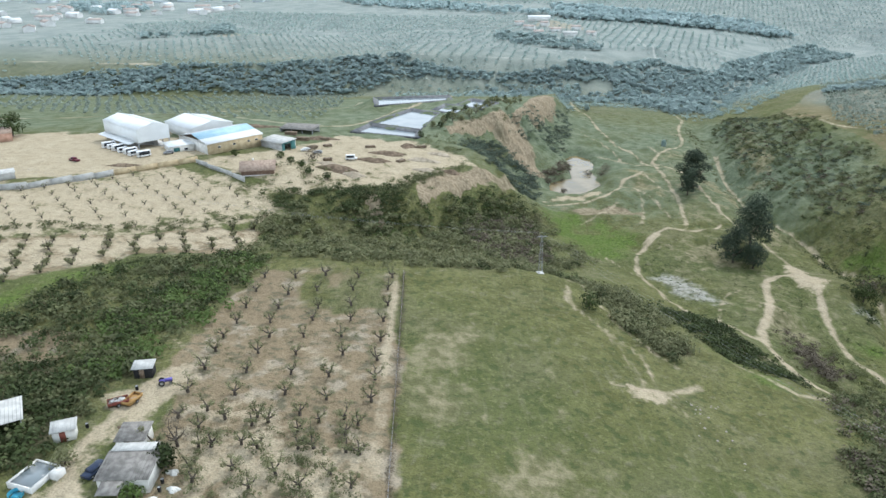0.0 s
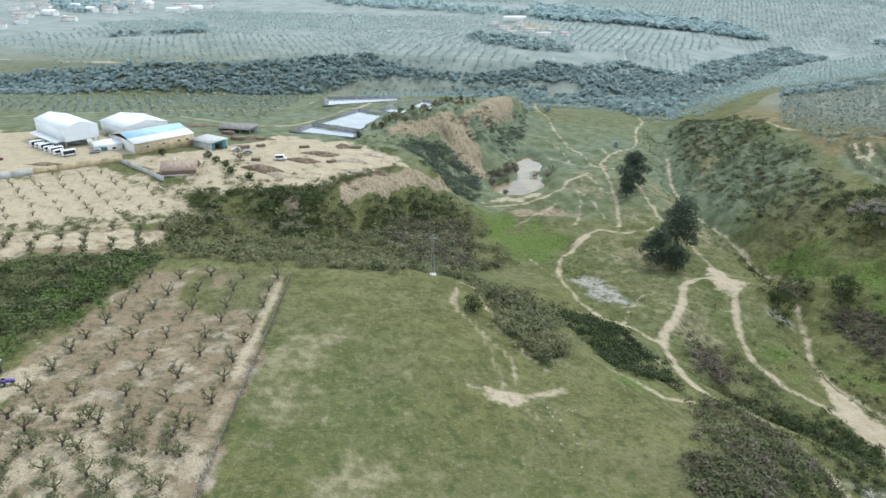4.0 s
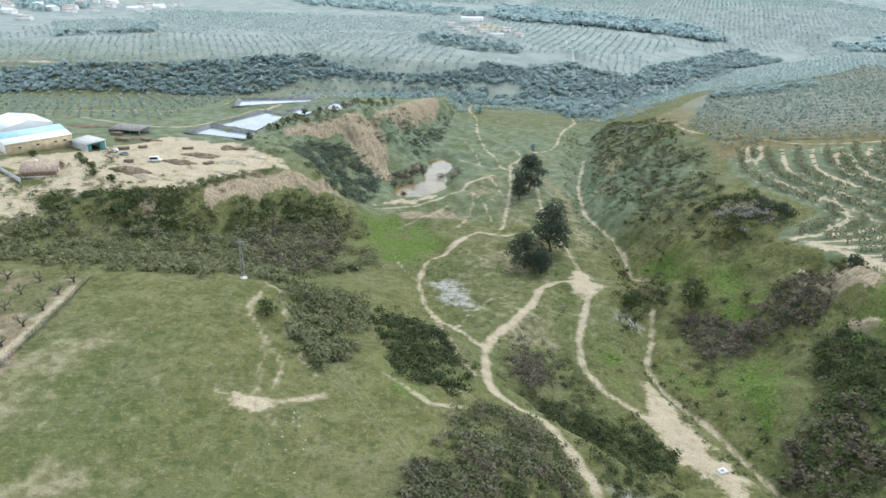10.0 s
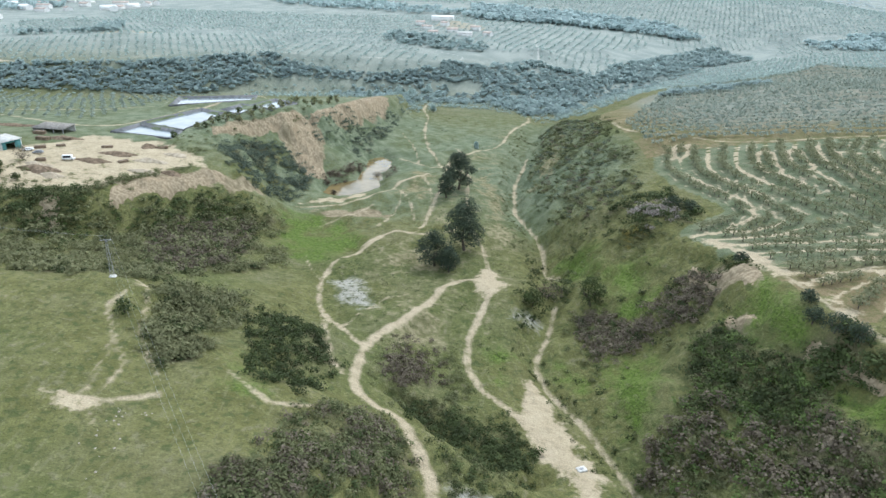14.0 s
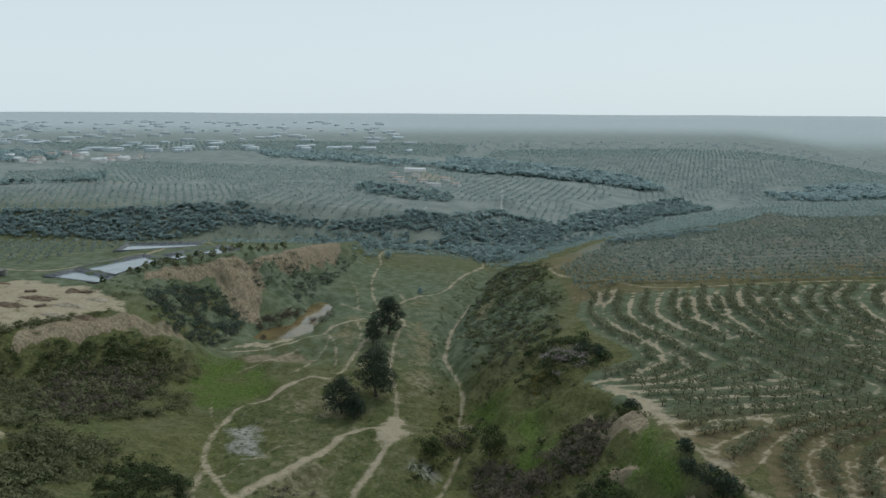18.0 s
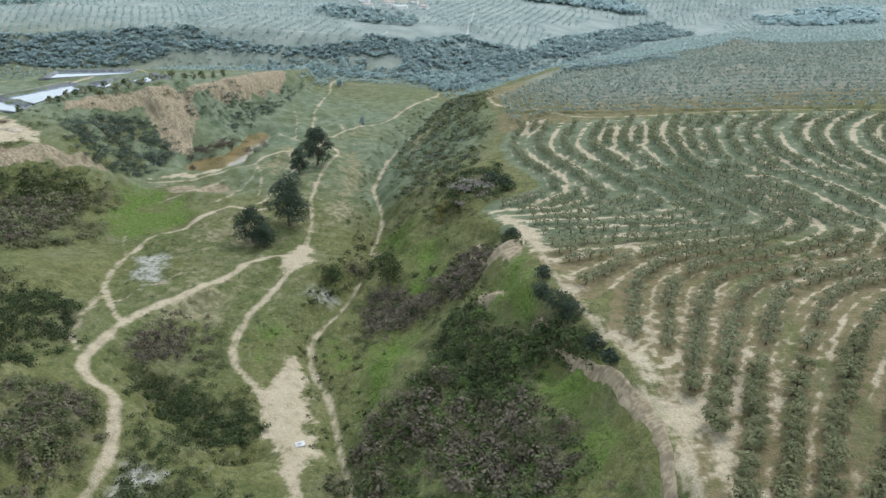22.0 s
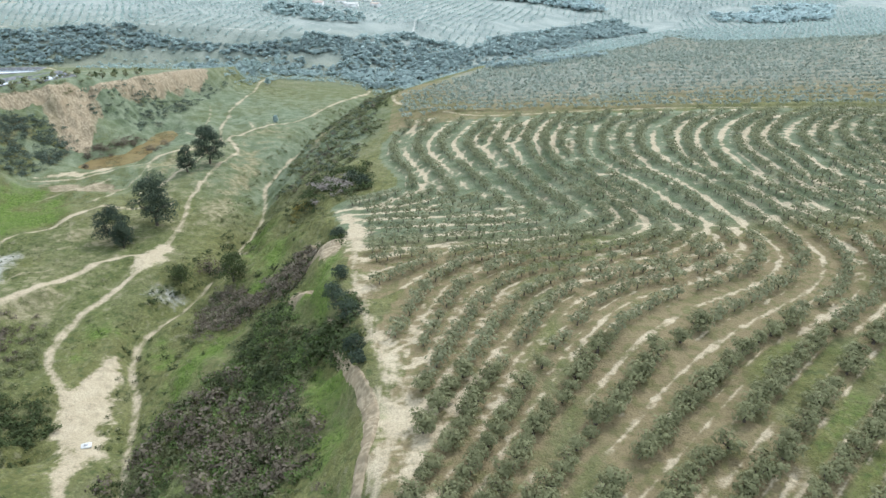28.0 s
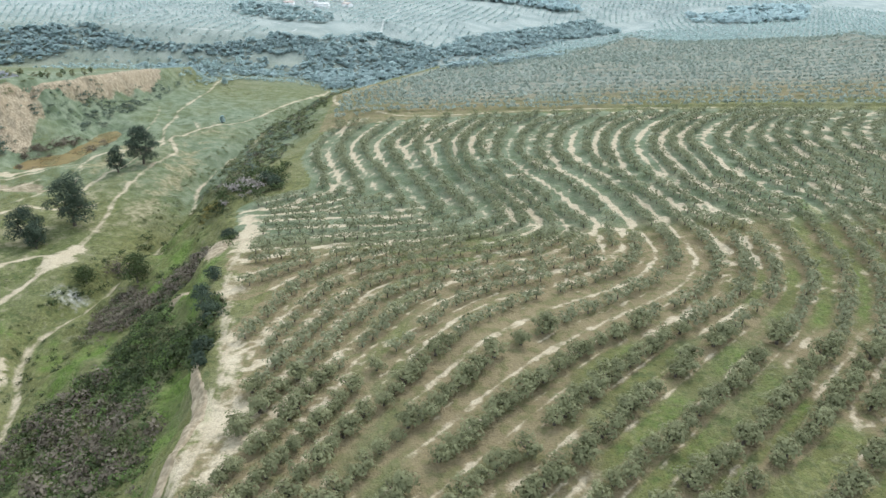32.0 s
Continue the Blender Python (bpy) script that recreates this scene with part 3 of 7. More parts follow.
LUSHES = {
    "strip": [(-125, 150), (-95, 189), (-90, 184), (-100, 162), (-105, 147)],
    "valley": [(46, 300), (50, 330), (66, 334), (86, 318), (92, 296), (74, 268), (60, 272)],
    "below_bank": [(221, 160), (230, 160), (236, 140.5), (240, 124), (240, 106), (230, 110), (225, 125.4), (220.9, 139.7)],
    "upper_bank": [(211, 187), (222, 186), (228, 176), (222, 172), (214, 178)],
    "bank": [(184, 262), (202.1, 254.8), (204, 235.5), (193.9, 210.6), (183.4, 221.3), (179.8, 238.7)],
    "stream_side": [(136, 214), (151.9, 208), (150, 186), (140, 188)],
    "slope": [(172.2, 193.3), (192.8, 206.1), (198, 195.9), (189, 166), (178, 160), (170, 172)], "strip_green": [(161.9, 205.2), (173.8, 191.9), (172, 172), (164, 190)], "up_green": [(174.6, 296.7), (190, 268), (197, 246.7), (185, 250), (174.5, 254.1)], "high_bank": [(208.1, 196.7), (219, 190), (220, 178), (211, 182)],
    "vivid_bank": [(211, 185), (218, 193), (225, 200), (228, 193), (227, 172), (227, 167), (221, 173), (217, 180)], "vivid_foot": [(221, 154), (226, 156), (234, 138), (238, 126), (239, 115), (238, 100), (233, 112), (226, 130)],
    "bush_side": [(72, 171.1), (82, 166.8), (86, 143.8), (73.9, 140.2)],
}
CLIFFS = {
    "low": [(-13, 279), (-9, 290), (-1, 303), (15, 317), (20, 312), (5, 298), (-5, 284)],
    "high": [(1, 378), (10, 399), (24, 418), (44, 444), (48, 439), (32, 418), (15, 395), (4, 373)],
    "slide": [(26, 416), (45, 442), (54, 430), (53, 409), (60, 391), (52, 388), (43, 391), (36, 402)],
    "upper": [(54, 481), (56, 456), (68, 482), (80, 510), (84, 545), (80, 556), (68, 538)],
    "low_side": [(20, 316), (27, 312), (40, 330), (36, 336)],
    "dam_face": [(56, 336), (92, 340), (98, 330), (70, 328)],
    "quarry": [(210, 213), (214, 222), (219, 223), (226, 204), (221, 195), (215, 204)],
    "bank_a": [(210, 188), (214, 192), (218, 190), (215, 185)],
}
CHALKS = {"valley_floor": [(118, 190), (136, 210), (151.9, 229.1), (159.5, 254.6), (160, 330), (160, 400), (172, 460), (196, 560), (180, 560), (150, 470), (120, 430), (118, 380), (112, 320), (90, 290), (84, 262), (92, 214), (104, 190)], "valley_head": [(90, 440), (130, 430), (160, 480), (190, 560), (190, 620), (110, 640), (96, 560)],"salt": [(85, 232), (80, 251), (89, 259), (97, 250), (103, 226), (98, 218)], "gravel": [(126, 134), (136, 128), (134, 112), (124, 110)], "junction": [(149.9, 236.2), (159.8, 233.2), (157.8, 223.3), (147.9, 225.7)]}
WEEDY = [(-46, 182), (-12, 180), (-12, 152), (-44, 158)]
DRIES = {
    "field_a": [(8, 92), (26, 90), (30, 104), (14, 106)], "field_b": [(-6, 112), (2, 112), (6, 146), (-4, 150)], "hill": [(104, 196), (126, 200), (122, 236), (110, 222)],
    "tip": [(100, 268), (122, 266), (126, 290), (104, 292)], "terrace": [(146, 290), (160, 296), (158, 420), (146, 405)], "pond_rise": [(100, 360), (116, 350), (122, 400), (110, 412)], "east_slope": [(176, 380), (196, 400), (206, 470), (190, 450)],
}


def distance_to(polys, gx, gy, reach):
    """How far each place of the grid lies from the lines, up to reach."""
    out = np.full((len(gx), len(gy)), reach)
    for pts, width in polys:
        ext = width + reach
        for x, y in pts:
            a, b = np.searchsorted(gx, (x - ext, x + ext))
            c, d = np.searchsorted(gy, (y - ext, y + ext))
            if b > a and d > c:
                box = out[a:b, c:d]
                np.minimum(box, np.hypot(gx[a:b, None] - x, gy[None, c:d] - y) - width, out=box)
    return out


def inside_of(poly, gx, gy, soft):
    """1 inside the outline, 0 outside, sliding over soft metres on either side."""
    p = np.array(poly, float)
    (ax, ay), (bx, by) = p.min(0) - soft - 2, p.max(0) + soft + 2
    a, b = np.searchsorted(gx, (ax, bx))
    c, d = np.searchsorted(gy, (ay, by))
    x, y = np.meshgrid(gx[a:b], gy[c:d], indexing="ij")
    wob = (vnoise(x, y, 9, 5) - 0.5) * 5 + (vnoise(x, y, 3, 15) - 0.5) * 3
    odd, near = np.zeros(x.shape, bool), np.full(x.shape, 1e9)
    for (x0, y0), (x1, y1) in zip(p, np.roll(p, -1, 0)):
        odd ^= ((y0 > y) != (y1 > y)) & (x < (x1 - x0) * (y - y0) / (y1 - y0 + 1e-9) + x0)
        t = np.clip(((x - x0) * (x1 - x0) + (y - y0) * (y1 - y0)) / ((x1 - x0) ** 2 + (y1 - y0) ** 2), 0, 1)
        near = np.minimum(near, np.hypot(x - x0 - t * (x1 - x0), y - y0 - t * (y1 - y0)))
    near = np.where(odd, near, -near) + wob
    return slice(a, b), slice(c, d), np.clip(0.5 + near / (2 * soft), 0, 1)


def within(poly, x, y):
    odd = np.zeros(np.shape(x), bool)
    for (x0, y0), (x1, y1) in zip(poly, poly[1:] + poly[:1]):
        odd ^= ((y0 > y) != (y1 > y)) & (x < (x1 - x0) * (y - y0) / (y1 - y0 + 1e-9) + x0)
    return odd


# lanes of the contour-planted grove, from the valley rim outwards: each runs from the ridge up to its bend
BENDS = [
    [(222.1, 253.7), (230, 263.7), (238, 274)],
    [(227, 232), (251, 229), (271, 225), (289, 230)],
    [(234, 198), (256, 199), (290, 203), (310, 206), (319, 214)],
    [(242, 143.8), (244, 154), (247, 164), (251, 174), (257, 183), (266, 190), (279, 194), (294, 198), (310, 203), (323, 212)],
    [(250, 144), (253, 154), (256, 164), (260, 173), (267, 181), (277, 186), (290, 189), (304, 193), (320, 200), (327, 208)],
    [(253, 131), (261, 152), (264, 161), (269, 171), (275, 177), (287, 181), (303, 184), (316, 189), (327, 197), (332, 204)],
    [(250, 112), (255, 123), (263, 139), (269, 150), (273, 161), (278, 168), (288, 173), (302, 177), (315, 182), (328, 189), (336, 199)],
    [(248, 92), (251, 99), (259, 116), (270, 138), (275, 146), (280, 156), (286, 164), (294, 169), (308, 174), (321, 178), (334, 185), (340, 194)],
    [(248, 78), (255, 91), (266, 114), (277, 134), (284, 146), (290, 155), (299, 162), (308, 167), (321, 171), (334, 178), (342, 188)],
    [(254, 78), (262, 93), (273, 112), (284, 128), (295, 143), (306, 155), (317, 162), (329, 167), (338, 173), (344, 183)],
    [(260, 76), (270, 92), (281, 110), (294, 128), (309, 143), (317, 150), (326, 155), (336, 161), (345, 167), (353, 177)],
    [(268, 76), (278, 90), (290, 104), (306, 121), (320, 133), (335, 144), (344, 150), (352, 157), (359, 165), (364, 176)],
    [(280, 76), (290, 90), (304, 103), (316, 114), (331, 129), (348, 143), (356, 149), (364, 156), (370, 164), (374, 173)],
    [(291, 76), (302, 89), (315, 100), (327, 114), (345, 132), (361, 145), (368, 151), (373, 157), (377, 165), (379, 176)],
    [(300, 76), (312, 88), (330, 105), (346, 119), (363, 135), (371, 142), (378, 151), (384, 162), (387, 178)],
    [(312, 74), (325, 87), (340, 99), (356, 115), (366, 125), (374, 133), (382, 143), (389, 155), (395, 165), (398, 182)],
    [(322, 74), (336, 87), (354, 101), (370, 116), (386, 132), (392, 142), (398, 152), (403, 165), (409, 190)],
    [(380, 60), (430, 104), (462, 140), (476, 180)],
]
# from the bends on northwards; the lanes between two of these lie evenly between them
RUNS = {
    0: [(238, 274), (239, 285), (234, 300), (231, 318), (232, 340), (238, 362)],
    1: [(289, 230), (281, 258), (270, 290), (265, 318), (278, 354)],
    2: [(319, 214), (318, 229), (311, 249), (304, 274), (303, 300), (312, 332), (322, 352)],
    9: [(344, 182), (346, 198), (337, 240), (322, 271), (320, 292), (330, 325), (346, 347)],
    11: [(365, 178), (366, 197), (360, 244), (352, 266), (352, 290), (363, 320), (384, 342)],
    14: [(384, 167), (387, 185), (380, 206), (372, 247), (374, 281), (388, 312), (414, 337)],
    16: [(404, 165), (410, 195), (406, 225), (402, 255), (406, 285), (426, 312), (454, 331)],
    17: [(476, 180), (476, 220), (470, 255), (480, 285), (502, 305), (532, 314)],
}
LANE_STEPS = [3, 3] + [1] * 14 + [9]


def resample(pts, k):
    s = np.concatenate([[0], np.cumsum(np.hypot(*np.diff(pts, axis=0).T))])
    t = np.linspace(0, s[-1], k)
    return np.stack([np.interp(t, s, pts[:, 0]), np.interp(t, s, pts[:, 1])], 1)


def runs(flags, least):
    """Stretches of at least that many flags in a row."""
    edge = np.flatnonzero(np.diff(np.concatenate([[0], flags.astype(int), [0]])))
    return [(i, j) for i, j in zip(edge[::2], edge[1::2]) if j - i >= least]


def grove_rows():
    """Tree rows midway between the lanes; more of them where the lanes fan out, fewer where they crowd."""
    known = {k: resample(spline(v), 100) for k, v in RUNS.items()}
    keys = []
    for k, bend in enumerate(BENDS):
        low, high = max(i for i in known if i <= k), min(i for i in known if i >= k)
        run = known[low] + (known[high] - known[low]) * ((k - low) / max(1, high - low))
        near = resample(spline(bend), 100)
        run = run + (near[-1] - run[0]) * (1 - smooth(np.linspace(0, 1, 100), 0.0, 0.4))[:, None]
        keys.append(np.vstack([near, run[1:]]))
    rows = []
    for a, b, k in zip(keys, keys[1:], LANE_STEPS):
        rows += [a + (b - a) * (i + 0.5) / k for i in range(k)]
    between = [a + (b - a) * f for f in (0.5, 0.25, 0.75) for a, b in zip(rows, rows[1:])]
    kept = rows[0]
    out = [rows[0]]
    for least, group in ((5.6, rows[1:]), (6.6, between)):
        for r in group:
            room = np.hypot(r[:, None, 0] - kept[None, :, 0], r[:, None, 1] - kept[None, :, 1]).min(1) > least
            found = [r[i:j] for i, j in runs(room, 9)]
            out += found
            kept = np.vstack([kept] + found)
    return out


ROWS_NEAR = grove_rows()
ROWS_FAR = []
for k in range(34):
    k *= 1.45
    x = np.linspace(238 + max(0, k - 8) * 3.4, 690, 120)
    ROWS_FAR.append(np.stack([x, 372 + 7.0 * k - 34 * smooth(x, 270, 520) + (x - 238) * 0.0012 * k * 4 + 10 * smooth(x, 500, 700) * k / 10], 1))

# ---- the ground: one sheet out to the horizon, finest where the camera passes ----
def axis(lo, a, b, hi, fine, mid_lo, mid_hi):
    core = np.arange(a, b, fine)
    def out(start, end, sign):
        v, s, res = start, fine, []
        while (end - v) * sign > 0:
            s = min(s * 1.06, 5.0 if mid_lo < v < mid_hi else 90.0)
            v += sign * s
            res.append(v)
        return res
    return np.array(out(a, lo, -1)[::-1] + list(core) + out(b, hi, 1))


GX = axis(-4200, -90, 390, 4600, 1.6, -420, 760)
GY = axis(-300, 84, 450, 4950, 1.6, 0, 1100)
MX, MY = np.meshgrid(GX, GY, indexing="ij")
SLOPE = steep(MX, MY)
NEARBY = (MX > X0) & (MX < X1) & (MY < Y1)
ROUGH = smooth(SLOPE, 0.18, 0.6) * NEARBY
WX = ROUGH * ((vnoise(MX, MY, 3.6, 31) - 0.5) * 3.4 + (vnoise(MX, MY, 10, 33) - 0.5) * 6)
WY = ROUGH * ((vnoise(MX, MY, 3.6, 32) - 0.5) * 3.4 + (vnoise(MX, MY, 10, 34) - 0.5) * 6)
MZ = height(MX + WX, MY + WY) + NEARBY * ((vnoise(MX, MY, 11, 1) - 0.5) * (0.5 + 2.4 * ROUGH) + (vnoise(MX, MY, 4, 2) - 0.5) * (0.2 + 1.4 * ROUGH) + (vnoise(MX, MY, 2.2, 6) - 0.5) * (0.08 + 0.5 * ROUGH))
for line, deep, width in ((PATHS[16][1], 1.5, 2.6), (PATHS[17][1], 1.8, 3.2), ([(111, 171), (118, 167), (125.9, 155.6), (133.9, 148.4), (142.9, 139.8), (150, 146)], 3.6, 3.4), ([(104, 178), (110, 172), (116, 168)], 1.8, 2.4), ([(151.9, 211.2), (159.7, 222.7), (165.5, 240.7), (167.5, 256.9)], 1.5, 3.0)):
    cut = distance_to([(spline(line), 0.0)], GX, GY, 3 * width)
    MZ -= deep * np.exp(-(cut / width) ** 2) * (cut < 3 * width - 0.01)
HUMMOCK = smooth(MX, 62, 84) * (1 - smooth(MX, 146, 160)) * smooth(MY, 170, 200) * (1 - smooth(MY, 470, 520))
MZ += HUMMOCK * ((vnoise(MX, MY, 17, 51) - 0.5) * 3.6 + (vnoise(MX, MY, 6.5, 52) - 0.5) * 2.0)
# heights of single knolls, banks and hollows, with the ground eased towards them
SWELLS = [
    (72, 148, -2.8), (77, 148, -5.0), (89, 141.5, -7.6), (94, 143, -8.8), (72, 178, -9.0), (100, 168, -19.5), (108, 158, -21.0), (118, 143, -22.0),
    (189, 199.5, -31.0), (187, 231, -28.2), (198, 182.5, -21.0), (165.5, 247.5, -33.0), (159, 220, -36.7), (141.5, 166.5, -32.0), (145, 254.5, -28.4), (140, 244, -28.6),
    (207, 247, -12.5), (237, 247.5, -6.0), (294, 242.5, -0.5), (177, 297.5, -36.0), (40, 130, 3.5), (231, 137, -6.0), (225, 185, -0.3), (161, 150, -35.5), (58.5, 138.5, -2.3),
]


def ease_ground():
    p = np.array(SWELLS)
    i, j = np.clip(np.searchsorted(GX, p[:, 0]), 1, len(GX) - 1), np.clip(np.searchsorted(GY, p[:, 1]), 1, len(GY) - 1)
    rise = p[:, 2] - MZ[i, j]
    reach = 15.0
    k = np.exp(-((p[:, None, :2] - p[None, :, :2]) ** 2).sum(-1) / reach ** 2)
    w = np.linalg.solve(k + 0.25 * np.eye(len(p)), rise)
    for (x, y, _), v in zip(p, w):
        MZ[:] += v * np.exp(-((MX - x) ** 2 + (MY - y) ** 2) / reach ** 2)


ease_ground()
# level ground under the yards, and the bed of the pond
POND = [(79.5, 452), (88, 456), (96, 442), (90, 417), (89, 388), (76, 373), (60, 374), (60, 392), (76, 402), (78, 432)]
pa, pb, pv = inside_of(POND, GX, GY, 3)
near_a, near_b, near_v = inside_of(POND, GX, GY, 12)
MZ[near_a, near_b] = np.where(near_v > 0.02, np.maximum(MZ[near_a, near_b], -31.1), MZ[near_a, near_b])
MZ[pa, pb] = MZ[pa, pb] * (1 - pv) - 33.2 * pv
for poly, level in (([(-70, 486), (-70, 340), (8, 340), (34, 470), (30, 500), (-10, 486)], None),):
    a, b, v = inside_of(poly, GX, GY, 6)
    MZ[a, b] = MZ[a, b] * (1 - v) + height(MX[a, b], MY[a, b]) * v

BASINS = [
    [(-41, 391), (-20, 427), (-4, 414), (-13, 374)],
    [(-48, 369), (-41, 386), (-14, 369), (-14, 355)],
    [(-6, 425), (1, 441), (14, 432), (6, 414)],
    [(9, 440), (18, 458), (33, 445), (23, 427)],
    [(-42, 439), (-45, 465), (2, 471), (4, 456)],
]
BASIN_LEVEL = []
for poly in BASINS:
    level = 5.0
    BASIN_LEVEL.append(level)
    mid = np.mean(poly, axis=0)
    grown = [tuple(np.array(p) + np.sign(np.array(p) - mid) * 9) for p in poly]
    a, b, v = inside_of(grown, GX, GY, 6)
    MZ[a, b] = MZ[a, b] * (1 - v) + level * v
    a, b, v = inside_of(poly, GX, GY, 1.0)
    MZ[a, b] -= 2.6 * v


def ground_z(x, y):
    """Height of the finished sheet."""
    i = np.clip(np.searchsorted(GX, x) - 1, 0, len(GX) - 2)
    j = np.clip(np.searchsorted(GY, y) - 1, 0, len(GY) - 2)
    fx, fy = (x - GX[i]) / (GX[i + 1] - GX[i]), (y - GY[j]) / (GY[j + 1] - GY[j])
    return (MZ[i, j] * (1 - fx) + MZ[i + 1, j] * fx) * (1 - fy) + (MZ[i, j + 1] * (1 - fx) + MZ[i + 1, j + 1] * fx) * fy


SHARE = {"works": 0.74, "pale_orchard": 0.8, "ridge_strip": 0.7, "yard_verge": 0.6, "ochre_soil": 0.68, "orchard_pale": 0.62}


def cover_maps():
    cov = {k: np.zeros(MX.shape) for k in ("path", "lush", "soil", "cliff", "chalk", "dry", "red", "grove", "far", "under", "mid_haze")}
    tracks = [(spline(p), w) for w, p in PATHS]
    cov["path"] = np.clip(0.5 - distance_to(tracks, GX, GY, 2.5) / 5, 0, 1) - 0.08 * vnoise(MX, MY, 13, 77) - 0.06 * vnoise(MX, MY, 4, 78)
    for key, polys, soft in (("soil", SOILS, 4), ("red", REDS, 3), ("lush", LUSHES, 11), ("cliff", CLIFFS, 3), ("chalk", CHALKS, 6), ("dry", DRIES, 9)):
        for name, poly in polys.items():
            a, b, v = inside_of(poly, GX, GY, soft)
            cov[key][a, b] = np.maximum(cov[key][a, b], v * SHARE.get(name, 0.22 if len(poly) > 6 and key == "chalk" else 1.0))
    vivid = np.zeros(MX.shape)
    for name in ("vivid_bank", "vivid_foot"):
        a, b, v = inside_of(LUSHES[name], GX, GY, 5)
        vivid[a, b] = np.maximum(vivid[a, b], v)
    cov["lush"] *= 0.5 + 0.7 * vnoise(MX, MY, 7, 71) * (0.6 + 0.8 * vnoise(MX, MY, 2.5, 72))
    a, b, v = inside_of(CHALKS["valley_floor"], GX, GY, 9)
    cov["dry"][a, b] = np.maximum(cov["dry"][a, b], 0.42 * v)
    cov["dry"] *= 0.5 + 0.8 * vnoise(MX, MY, 5, 73)
    a, b, v = inside_of(WEEDY, GX, GY, 5)
    cov["red"][a, b] *= 1 - 0.75 * v * (0.4 + 0.9 * vnoise(MX[a, b], MY[a, b], 5, 79))
    cov["lush"] = np.maximum(cov["lush"], vivid * (0.5 + 0.5 * vnoise(MX, MY, 4, 74)))
    old = [(spline(p), w) for w, p in FAINT]
    cov["dry"] = np.maximum(cov["dry"], 0.9 * np.clip(0.5 - distance_to(old, GX, GY, 2.5) / 5, 0, 1))
    d = np.full(MX.shape, 8.0)
    second = d.copy()
    for r in ROWS_NEAR:
        away = distance_to([(resample(r, max(3, int(1 + np.hypot(*np.diff(r, axis=0).T).sum()))), 0.0)], GX, GY, 8.0)
        second = np.minimum(second, np.maximum(d, away))
        d = np.minimum(d, away)
    in_grove = d < 6.4
    between = smooth(d, 1.8, 2.6) * in_grove
    north = smooth(MY, 180, 215)
    midline = (1 - smooth(second - d, 0.8 + 0.5 * north, 2.6 + 0.9 * north)) * (second < 7.9) * between
    bank = smooth(vnoise(MX, MY, 30, 8), 0.25, 0.5)
    green = smooth(vnoise(MX, MY, 38, 12), 0.3, 0.5) * (1 - 0.8 * smooth(MY, 215, 240)) * smooth(MX, 262, 292)
    cov["grove"] = np.where(in_grove, 0.75 - 0.5 * between * green - 0.38 * north, 0)
    cov["lush"] = np.maximum(cov["lush"], smooth(d, 2.1, 2.9) * in_grove * green * (0.28 + 0.36 * vnoise(MX, MY, 12, 17)))
    side = smooth(d, 1.4, 1.9) * (1 - smooth(d, 2.4, 3.0)) * in_grove
    bright = north * (0.55 + 0.45 * bank) * (0.7 + 0.35 * vnoise(MX, MY, 8, 16)) + (1 - north) * (1 - 0.7 * green) * (0.54 + 0.22 * vnoise(MX, MY, 16, 19))
    cov["soil"] = np.maximum(cov["soil"], np.maximum(midline * bright, 0.58 * side * smooth(vnoise(MX, MY, 11, 14), 0.35, 0.6)))
    inside = (MX > 232) & (MX < 720) & (MY > 355) & (MY < 640) & (height(MX, MY) > -13)
    cov["grove"] = np.maximum(cov["grove"], inside * (0.46 + 0.2 * vnoise(MX, MY, 40, 18)))
    cov["soil"] = np.maximum(cov["soil"], inside * (0.16 + 0.16 * vnoise(MX, MY, 14, 4)))
    cov["path"] = np.clip(cov["path"], 0, 1)
    # painted haze tint: up the valley northwards and over the northern grove
    cov["mid_haze"] = smooth(MY, 255, 380) * (0.55 + 0.35 * vnoise(MX, MY, 26, 87)) * (1 - smooth(MX, 205, 255)) * (1 - smooth(MY, 520, 660))
    cov["mid_haze"] = np.maximum(cov["mid_haze"], 0.75 * north * in_grove)
    # how much haze is painted in: grows with distance, some over the far grove
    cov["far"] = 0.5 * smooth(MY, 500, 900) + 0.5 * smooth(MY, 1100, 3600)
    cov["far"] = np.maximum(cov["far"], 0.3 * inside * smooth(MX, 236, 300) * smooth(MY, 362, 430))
    return cov


COVER = cover_maps()


